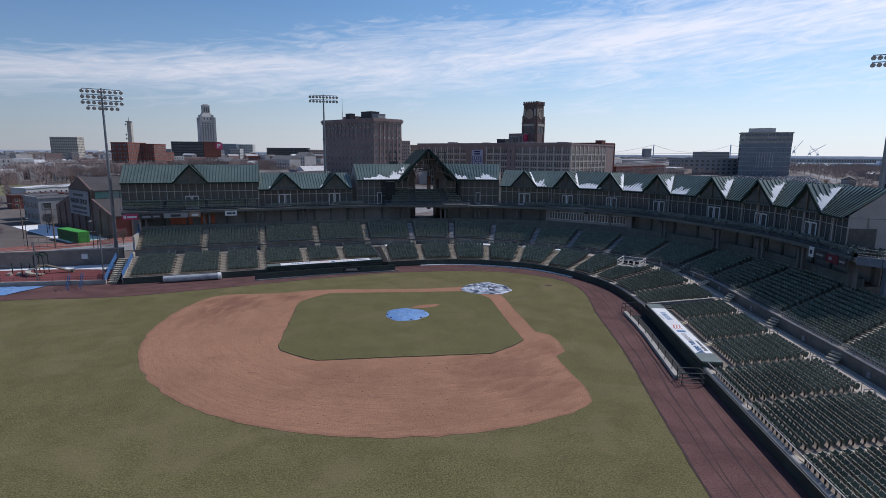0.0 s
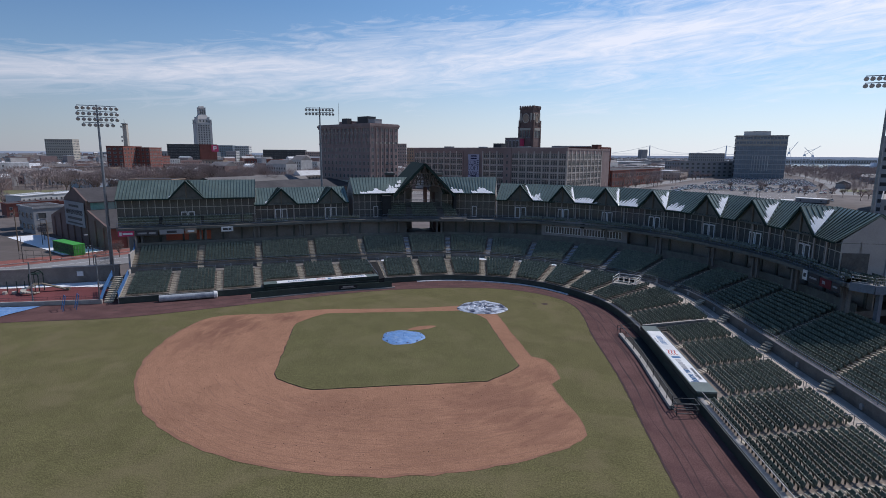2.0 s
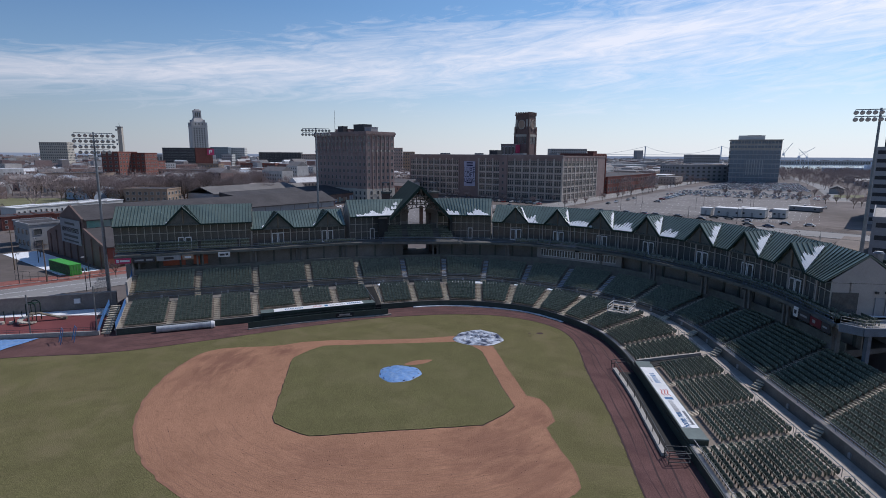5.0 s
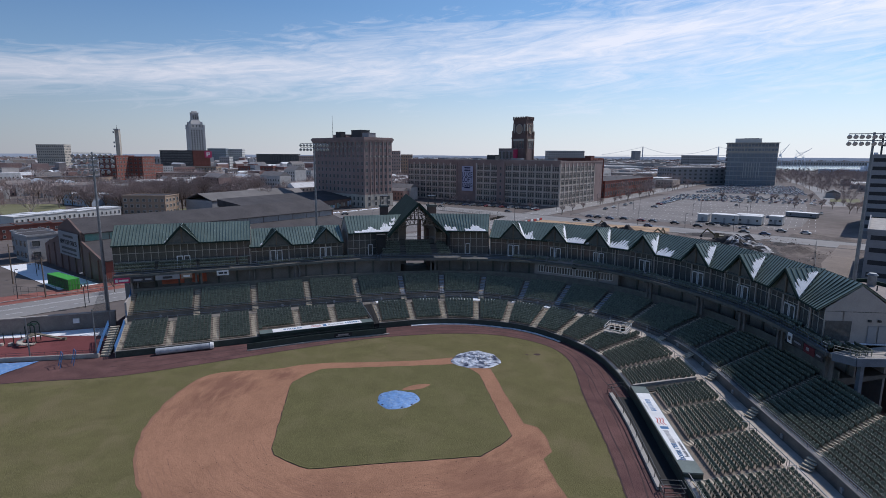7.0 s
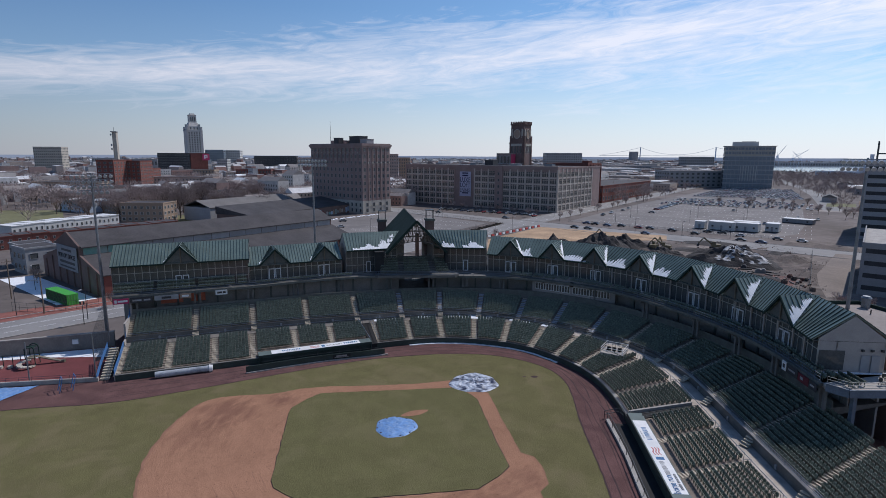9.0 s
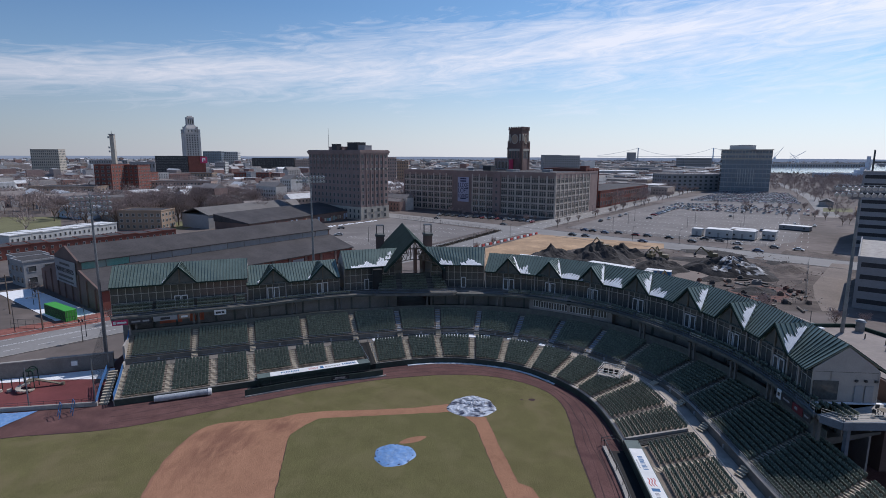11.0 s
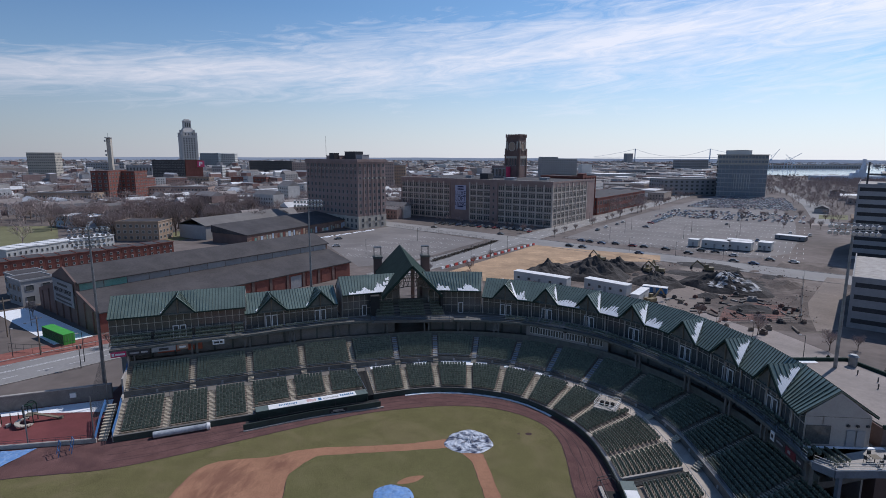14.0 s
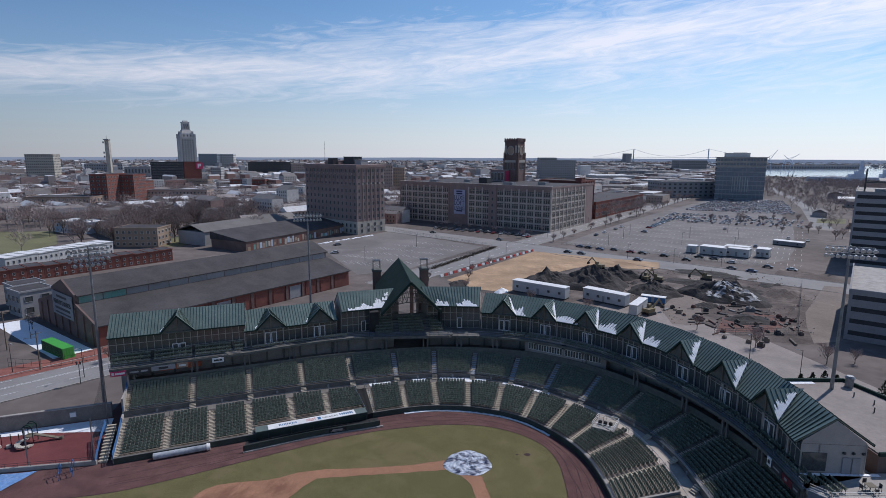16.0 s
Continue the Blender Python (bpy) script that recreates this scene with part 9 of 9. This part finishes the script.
me.materials.append(M["twig"])
tagged(new("city_trees", me), "leafless trees scattered between the city houses", "trees", kind="stuff")
me = bpy.data.meshes.new("woods")
me.from_pydata(TV, [], TF)
me.materials.append(M["woods"])
tagged(new("far_woods", me), "brown leafless trees and woods to the horizon", "woods", kind="stuff")

# ---- cars ----
def car_shapes():
    body, glassy = MB(), MB()
    sec = [(-2.15, 0.35), (-2.2, 0.72), (-1.6, 0.86), (1.0, 0.9), (2.1, 0.72), (2.2, 0.35)]
    for y0, y1 in ((-0.86, 0.86),):
        k = [(x, y0, z) for x, z in sec]
        l = [(x, y1, z) for x, z in sec]
        body.poly(k)
        body.poly(l)
        for i in range(6):
            body.poly([k[i], k[(i + 1) % 6], l[(i + 1) % 6], l[i]])
    body.hexa([(-1.0, -0.66, 1.36), (0.45, -0.66, 1.36), (0.45, 0.66, 1.36), (-1.0, 0.66, 1.36)], [(-0.95, -0.62, 1.42), (0.4, -0.62, 1.42), (0.4, 0.62, 1.42), (-0.95, 0.62, 1.42)])
    glassy.hexa([(-1.65, -0.8, 0.86), (1.05, -0.8, 0.9), (1.05, 0.8, 0.9), (-1.65, 0.8, 0.86)], [(-1.05, -0.66, 1.37), (0.45, -0.66, 1.37), (0.45, 0.66, 1.37), (-1.05, 0.66, 1.37)])
    return body, glassy


C_BODY, C_GLASS = car_shapes()
car0 = thing("car", "parked car with dark windows on the asphalt", "car", "parked cars")
part("body", C_BODY.mesh("body", [M["car"]]), None, car0)
part("windows", C_GLASS.mesh("windows", [M["glass"]]), None, car0)
wheel_me = MB().tube((0, -0.1, 0), (0, 0.1, 0), 0.33, n=12).mesh("wheel", [M["rubber"]])
for x in (-1.35, 1.35):
    for y in (-0.78, 0.78):
        o = part("wheel", wheel_me, None, car0)
        o.matrix_basis = Matrix.Translation((x, y, 0.33))
A_ST, B_ST = 45.0, -50.7
CARS = [(108.7, 201.3, B_ST), (111.7, 197.1, B_ST), (115.7, 191.0, B_ST), (122.4, 188.2, B_ST), (127.7, 180.5, B_ST), (132.1, 176.5, B_ST), (95.1, 185.6, B_ST), (100.2, 180.5, B_ST), (137.0, 240.0, A_ST), (148.2, 251.1, A_ST), (163.6, 265.3, A_ST), (173.4, 275.8, A_ST), (175.6, 249.6, B_ST), (143.5, 156.2, B_ST), (154.2, 161.9, B_ST), (158.7, 157.0, B_ST), (160.6, 147.0, B_ST), (151.5, 134.9, B_ST), (156.0, 128.1, B_ST), (238.7, 254.0, A_ST), (247.6, 208.8, A_ST), (-23.5, 227.6, 20), (-24.3, 202.7, 10), (71.4, 231.5, B_ST), (92.1, 239.7, A_ST), (37.0, 268.0, B_ST), (139, 168, B_ST), (170, 135, B_ST), (176, 128, B_ST), (120, 160, B_ST), (206, 186, A_ST), (252, 199, A_ST)]
rnd = random.Random(6)
for i in range(26):
    f = i / 25
    CARS.append((42 + 52 * f, 287 - 44 * f + (3.5 if i % 2 else 0), A_ST - 4 + rnd.uniform(-3, 3)))
for i in range(16):
    CARS.append((190 + 3.6 * i * 0.7, 268 + 3.6 * i * 0.7, B_ST))
for i, (x, y, a) in enumerate(CARS):
    m4 = pose(x, y, GZ + 0.05, 0, 0, a + rnd.choice((0, 180)))
    if i == 0:
        car0.matrix_basis = m4
    else:
        copy_thing(car0, m4)
fb, fg = MB(), MB()
rnd = random.Random(15)
for i in range(46):
    s_ = i * 5.8 + (0 if i % 2 else -0.9)
    wmax = 104 - 40 * s_ / 270
    for j in range(int(wmax / 2.7)):
        if rnd.random() < (0.2 if s_ > 100 else 0.55) or i % 4 == 3 or 66 < s_ < 100:
            continue
        w_ = j * 2.7 + 2
        x, y = 219 + 0.73 * s_ + 0.80 * w_, 312 + 0.684 * s_ - 0.60 * w_
        m4 = pose(x, y, GZ + 0.05, 0, 0, 45 + rnd.choice((0, 180)) + rnd.uniform(-2, 2))
        fb.add(C_BODY, m4)
        fg.add(C_GLASS, m4)
solid("parked_cars", fb, M["cars_far"], "hundreds of parked cars in a dense car park", "cars", kind="stuff")
solid("parked_car_windows", fg, M["glass"], "dark windows of the parked cars", "cars", kind="stuff")

# ---- building site ----
M["old_snow"] = surface("dirty_snow", (0.55, 0.55, 0.56), 0.7, var=0.2, scale=0.8, stain=(0.052, 0.047, 0.046), stain_amount=1.0, stain_scale=0.45, stain_at=0.40)


def spoil(x, y, r, h, mat, label, seed, squash=1.0, rz=0.0, snow=False):
    rnd = random.Random(seed)
    mb, n, k = MB(), 48, 16
    rows = []
    for j in range(k + 1):
        f = j / k
        row = []
        for i in range(n):
            a = 6.28319 * i / n
            rr = r * f * (1 + 0.16 * math.sin(2 * a + seed) + 0.09 * math.sin(5 * a + 2 * seed))
            lx, ly = rr * math.cos(a), rr * math.sin(a) * squash
            px_, py_ = x + lx * math.cos(rz) - ly * math.sin(rz), y + lx * math.sin(rz) + ly * math.cos(rz)
            z = h * (1 - f) ** 0.85 * (1 + 0.42 * noise.noise(Vector((px_ * 0.3, py_ * 0.3, seed)))) + min(1.1, 0.25 * h) * (1 - f) * noise.noise(Vector((px_ * 0.9, py_ * 0.9, seed)))
            row.append((px_, py_, GZ + 0.02 + max(0, z)))
        rows.append(row)
    for j in range(k):
        for i in range(n):
            mb.poly([rows[j][i], rows[j + 1][i], rows[j + 1][(i + 1) % n], rows[j][(i + 1) % n]])
    o = solid("spoil_mound", mb, mat, label, "spoil heap", "heaps on the building site")
    if snow:
        sp = MB()
        for j in range(1, 13):
            for i in range(26, 46):
                if noise.noise(Vector((i * 0.55, j * 0.16, 4))) > -0.08 and abs(i - 36) < 10 - j * 0.3:
                    q = [Vector(v) + Vector((0, 0, 0.1)) for v in (rows[j][i % n], rows[j + 1][i % n], rows[j + 1][(i + 1) % n], rows[j][(i + 1) % n])]
                    sp.poly(q)
        part("snow_patch", sp, M["old_snow"], o, "old snow in the gullies")
    return o


spoil(60, 121, 13, 6.0, M["dark_soil"], "dark heap of excavated soil with frosty streaks", 2, 0.8, 0.4)
spoil(77, 118, 15, 7.4, M["dark_soil"], "tall dark heap of excavated soil and rubble", 5, 0.85, 0.2)
spoil(92, 127, 10, 4.6, M["dark_soil"], "low dark heap of soil", 7, 0.7, -0.4)
spoil(94, 102, 11, 4.2, M["dark_soil"], "dark heap of broken rubble", 11, 0.75, -0.5)
spoil(115, 92, 14, 6.4, M["dark_soil"], "dark soil heap with patches of old snow", 9, 0.85, -0.6, True)
spoil(25, 127, 6, 1.6, M["dark_soil"], "low dark heap of soil by the street", 12, 0.6, 0.8)
spoil(101, 82, 4.5, 1.6, M["dark_soil"], "low dark heap of rubble", 21, 0.7, 0.2)
spoil(134, 128, 14, 1.2, M["dark_soil"], "broad low bank of dark soil", 23, 0.45, -0.6)
spoil(70, 147, 17, 1.3, M["sand"], "low bank of yellow sand", 31, 0.35, 0.42)
spoil(106, 157, 15, 0.8, M["sand"], "low bank of yellow sand", 33, 0.4, -0.5)
spoil(122, 110, 16, 1.4, M["dark_soil"], "broad low bank of dark soil", 13, 0.4, -0.85)
spoil(140, 92, 9, 1.8, M["soil"], "low brown bank of soil", 15, 0.6, 0.7)
spoil(104, 66, 8, 1.5, M["dark_soil"], "low dark heap of rubble", 17, 0.6, 0.3)
spoil(38, 112, 3.0, 1.6, M["snow"], "small heap of dirty snow", 19, 0.7, 0.3)

for k in range(46):
    g_ = random.Random(500 + k)
    x, y = g_.uniform(84, 150), g_.uniform(56, 128)
    if x - y > 44 or x + y > 262 or x + y < 165 or abs(x - y - 10) < 5:
        continue
    spoil(x, y, g_.uniform(1.5, 4.5), g_.uniform(0.3, 1.1), M["dark_soil"] if k % 3 else M["soil"], "small heap of rubble on the building site", 60 + k, 0.6, g_.uniform(0, 3))


def trailer(x0, y0, x1, y1, w, h, mat, label, wins=4, grp="site trailers"):
    p, q = Vector((x0, y0)), Vector((x1, y1))
    L = (q - p).length
    th = thing("site_trailer", label, "trailer", grp, at=(x0, y0, GZ), rz=math.atan2(y1 - y0, x1 - x0))
    part("body", MB().box(0, 0, 0.5, L, w, h), mat, th)
    part("roof", MB().box(-0.12, -0.12, h, L + 0.12, w + 0.12, h + 0.15), M["white"], th)
    part("skirt", MB().box(0.1, 0.05, 0, L - 0.1, w - 0.05, 0.5), M["black_wall"], th)
    for i in range(wins):
        o = part("window", W_PLAIN, None, th)
        o.matrix_basis = Matrix.LocRotScale((L * (i + 0.5) / wins, -0.0, h * 0.42), None, (1.0, 1, 0.9))
    part("door", MB().box(L * 0.5 - 0.45, -0.06, 0.6, L * 0.5 + 0.45, 0, 2.6), M["grey_wall"], th)


trailer(42.3, 112.4, 56.5, 96.8, 3.6, 4.3, M["pale_wall"], "long white site office trailer with small windows", 5)
trailer(63.5, 97.6, 72.6, 84.8, 3.6, 4.1, M["pale_wall"], "long white site office trailer with small windows", 4)
trailer(71.2, 74.6, 79.5, 82.6, 2.6, 3.6, M["pale_wall"], "white box trailer parked on the site", 0)
trailer(81.6, 90.4, 87.6, 85.4, 2.5, 2.4, M["blue_paint"], "blue steel skip on the site", 0)
for a in ((160.5, 170.5, 168.4, 161.2), (169.5, 164, 176.8, 155.6), (173, 168.6, 180, 160.4), (183.2, 158.6, 187, 154.2)):
    trailer(*a, 7.0, 4.4, M["pale_wall"], "white cabin in the fenced car park", 3)
trailer(156.5, 175.8, 159.6, 172.2, 5.0, 3.9, M["pale_wall"], "small white cabin in the fenced car park", 1)
trailer(222, 192, 230, 179.6, 6.0, 2.6, M["grey_wall"], "long grey shed beside the car park", 3)


def excavator(x, y, rz, label):
    th = thing("excavator", label, "excavator", "diggers on the site", at=(x, y, GZ), rz=rz)
    for s in (-1.1, 1.1):
        part("track", MB().box(-1.9, s - 0.3, 0.05, 1.9, s + 0.3, 0.9), M["black_wall"], th)
    part("body", MB().box(-1.8, -1.2, 1.0, 1.5, 1.2, 2.1), M["yellow"], th)
    cabn = part("cab", MB().box(0.3, 0.3, 2.1, 1.6, 1.2, 3.2), M["yellow"], th)
    part("window", MB().box(1.58, 0.4, 2.3, 1.63, 1.1, 3.1), M["glass"], cabn)
    part("boom", MB().bar((1.2, -0.2, 1.9), (4.6, -0.2, 4.6), 0.4, 0.55), M["yellow"], th)
    part("stick", MB().bar((4.5, -0.2, 4.6), (6.6, -0.2, 2.2), 0.3, 0.4), M["yellow"], th)
    part("bucket", MB().hexa([(6.2, -0.7, 1.2), (7.0, -0.7, 1.0), (7.0, 0.3, 1.0), (6.2, 0.3, 1.2)], [(6.2, -0.7, 2.2), (6.9, -0.7, 2.1), (6.9, 0.3, 2.1), (6.2, 0.3, 2.2)]), M["black_wall"], th)


excavator(101, 120, 0.6, "dusty yellow excavator beside a soil heap")
excavator(105, 118, 2.4, "dusty yellow excavator beside a soil heap")
excavator(126, 117, 2.8, "yellow excavator with raised boom")
excavator(93, 145, 2.0, "small yellow loader on the sand")
excavator(76.5, 76.5, 0.4, "small yellow loader beside the trailers")
for i in range(26):
    f = i / 25
    bx, by = 20.5 + 57.5 * f, 140.6 + 51.8 * f
    br_ = thing("road_barrier", "red and white plastic road barrier", "barrier", "barriers along the street", at=(bx, by, GZ + 0.05), rz=radians(42))
    part("block", MB().hexa([(-1.0, -0.3, 0), (1.0, -0.3, 0), (1.0, 0.3, 0), (-1.0, 0.3, 0)], [(-1.0, -0.12, 1.0), (1.0, -0.12, 1.0), (1.0, 0.12, 1.0), (-1.0, 0.12, 1.0)]), M["red_paint"] if i % 2 else M["white"], br_)
rnd = random.Random(77)
M["junk"] = palette("site_materials", [(0.07, 0.065, 0.06), (0.24, 0.23, 0.22), (0.13, 0.10, 0.085), (0.15, 0.075, 0.06), (0.06, 0.06, 0.065), (0.20, 0.165, 0.135)], rough=0.8)
jm = [MB().box(-1.6, -0.5, 0, 1.6, 0.5, 0.5).mesh("stack", [M["junk"]]), MB().tube((-2.5, 0, 0.3), (2.5, 0, 0.3), 0.3, n=10).mesh("stack", [M["junk"]]), MB().box(-0.8, -0.7, 0, 0.8, 0.7, 1.1).box(-0.5, -0.4, 1.1, 0.5, 0.4, 1.5).mesh("stack", [M["junk"]])]
for i in range(130):
    x, y = rnd.uniform(84, 118), rnd.uniform(44, 82)
    if x - 84 > (y - 30) * 1.2 or x + y < 150 and i % 4:
        continue
    o = tagged(part("building_block", jm[i % 3], None), "stack of building materials lying on the soil", "building materials", "stacks on the site")
    o.matrix_basis = pose(x, y, GZ + 0.03, 0, 0, rnd.uniform(0, 180)) @ Matrix.Scale(rnd.uniform(0.35, 1.0), 4)
rubble = MB()
for i in range(2600):
    x, y = rnd.uniform(78, 160), rnd.uniform(46, 136)
    if x - y > 62 or x + y < 146 or x + y > 286 or noise.noise(Vector((x * 0.09, y * 0.09, 5))) < -0.05:
        continue
    r_ = rnd.uniform(0.12, 0.55) * rnd.random() ** 0.6
    c = Vector((x, y, GZ + 0.05))
    ring_ = [c + Vector((r_ * math.cos(a_) * rnd.uniform(0.6, 1.2), r_ * math.sin(a_) * rnd.uniform(0.6, 1.2), 0)) for a_ in (0, 1.6, 3.1, 4.7)]
    tip = c + Vector((rnd.uniform(-0.1, 0.1), rnd.uniform(-0.1, 0.1), r_ * rnd.uniform(0.5, 1.0)))
    for p_, q_ in zip(ring_, ring_[1:] + ring_[:1]):
        rubble.poly([p_, q_, tip])
M["rubble"] = palette("broken_rubble", [(0.09, 0.08, 0.075), (0.24, 0.21, 0.19), (0.14, 0.11, 0.10), (0.30, 0.28, 0.26), (0.17, 0.09, 0.075)], "Random Per Island", rough=0.95)
solid("site_rubble", rubble, M["rubble"], "broken stones and clods strewn over the building site", "rubble", kind="stuff")
railing("site_fence", [(84 + 24 * f, 55.0 - 3.6 * f, GZ) for f in frange(0, 1, 16)], 1.9, M["dark_steel"], "sagging dark wire fence round the building site", 1.6, (1.0, 0.7, 0.4, 0.1), 0.03)
railing("site_fence", [(108 + 52 * f, 51.5 + 54 * f, GZ) for f in frange(0, 1, 34)], 1.9, M["dark_steel"], "sagging dark wire fence along the haul road", 2.2, (1.0, 0.5, 0.1), 0.03)
# snow along the car park edge
for i in range(16):
    f = i / 15
    spoil(-33 + 30 * f + rnd.uniform(-0.6, 0.6), 235 + 28 * f, rnd.uniform(0.9, 1.6), 0.5, M["snow"], "small ridge of ploughed snow", 40 + i, 0.7)

# street lamps and posts
lamp0 = thing("street_lamp", "slim grey street lamp post", "street lamp", "street lamps")
part("post", MB().tube((0, 0, 0), (0, 0, 7.0), 0.09, 0.06, 8), M["dark_steel"], lamp0)
part("arm", MB().bar((0, 0, 6.9), (1.2, 0, 7.1), 0.07), M["dark_steel"], lamp0)
part("lantern", MB().box(0.8, -0.15, 7.02, 1.5, 0.15, 7.18), M["grey_wall"], lamp0)
LAMPS = [(19.6, 216.4), (-9.8, 180.1), (-10.3, 268.8), (35, 240), (82.7, 23.9), (79.3, 35.6), (-77.4, 52.2), (-103.9, 83.1), (-95, 58), (60, 180), (48, 168), (36, 156), (72, 236), (98, 214), (104, 238), (118, 252), (128, 206), (148, 226), (170, 200), (190, 222), (160, 240), (188, 180), (214, 210), (230, 240), (150, 140), (134, 152), (118, 166), (150, 280), (180, 312), (210, 342), (240, 372)]
for i, (x, y) in enumerate(LAMPS):
    m4 = pose(x, y, GZ, 0, 0, 40 * i)
    if i == 0:
        lamp0.matrix_basis = m4
    else:
        copy_thing(lamp0, m4)
railing("car_park_fence", [(60.5 + (17.5 - 60.5) * f, 208 + (157 - 208) * f, GZ) for f in frange(0, 1, 22)], 1.8, M["dark_steel"], "dark mesh fence round the car park", 2.6, (1.0, 0.66, 0.33), 0.03)
railing("car_park_fence", [(12 + (58 - 12) * f, 278 + (212 - 278) * f, GZ) for f in frange(0, 1, 30)], 1.8, M["dark_steel"], "dark mesh fence round the car park", 2.6, (1.0, 0.66, 0.33), 0.03)
railing("car_park_fence", [(102 + (168 - 102) * f, 211 + (138 - 211) * f, GZ) for f in frange(0, 1, 34)], 1.4, M["dark_steel"], "dark mesh fence round the car park", 2.6, (1.0, 0.66, 0.33), 0.03)
railing("yard_fence", [(-98 + (-80 + 98) * f, 62 + (64 - 62) * f + 3 * math.sin(3.14 * f) * -1, GZ) for f in frange(0, 1, 9)], 2.2, M["dark_steel"], "dark chain-link fence round the yard", 2.0, (1.0, 0.5, 0.05), 0.03)
# pergola beyond the annex
pe = thing("walkway_frame", "dark steel pergola frame along the walk", "pergola")
for i in range(6):
    f = i / 5
    x, y = 66 + 2 * f, 2 - 34 * f
    part("post", MB().bar((x, y, GZ), (x, y, 8.5), 0.35), M["dark_steel"], pe)
part("beam", MB().bar((66, 2, 8.5), (68, -32, 8.5), 0.4), M["dark_steel"], pe)
part("beam", MB().bar((66, 2, 6.4), (68, -32, 6.4), 0.25), M["dark_steel"], pe)

# wooden utility poles and a lantern post by the left street
M["pole_wood"] = surface("pole_wood", (0.17, 0.13, 0.10), 0.9, var=0.2, scale=1.0)
for x, y, h in ((-89.5, 58.6, 9.6), (-105.0, 74.4, 10.4)):
    up_ = thing("utility_pole", "brown wooden utility pole with a crossarm and street light", "utility pole", "poles by the street", at=(x, y, GZ), rz=0.7)
    part("pole", MB().tube((0, 0, 0), (0, 0, h), 0.16, 0.11, 8), M["pole_wood"], up_)
    part("crossarm", MB().bar((-1.1, 0, h - 0.7), (1.1, 0, h - 0.7), 0.12), M["pole_wood"], up_)
    part("lamp_arm", MB().bar((0, 0, h - 1.6), (-2.2, -0.6, h - 1.2), 0.07), M["steel"], up_)
    part("lantern", MB().box(-2.6, -0.8, h - 1.28, -2.1, -0.5, h - 1.12), M["steel"], up_)
lp = thing("lantern_post", "dark twin lantern post on the pavement", "street lamp", at=(-76.5, 48.4, GZ))
part("post", MB().tube((0, 0, 0), (0, 0, 4.6), 0.09, 0.07, 8), M["dark_steel"], lp)
for s in (-0.35, 0.35):
    part("lantern", MB().tube((s, 0, 4.5), (s, 0, 5.1), 0.14, 0.2, 8).tube((s, 0, 5.1), (s, 0, 5.3), 0.24, 0.05, 8), M["dark_steel"], lp)
M["hedge"] = surface("winter_hedge", (0.085, 0.07, 0.055), 0.95, var=0.3, scale=1.0, bump=0.0)
# hedge along the car park fence
rnd = random.Random(91)
hg = MB()
for i in range(3600):
    f = rnd.random()
    c = Vector((61.5 + (18.5 - 61.5) * f + rnd.gauss(0, 0.7), 206.5 + (156 - 206.5) * f + rnd.gauss(0, 0.7), GZ + rnd.uniform(0.1, 1.3) * (0.6 + 0.5 * noise.noise(Vector((f * 22, 0, 2))))))
    d1 = Vector((rnd.gauss(0, 1), rnd.gauss(0, 1), rnd.gauss(0.5, 0.8))).normalized() * 0.4
    d2 = d1.cross(Vector((rnd.gauss(0, 1), rnd.gauss(0, 1), 1))).normalized() * 0.16
    hg.poly([c - d2, c + d2, c + d1])
solid("hedge", hg, M["hedge"], "low dark winter hedge along the car park fence", "hedge", kind="stuff")
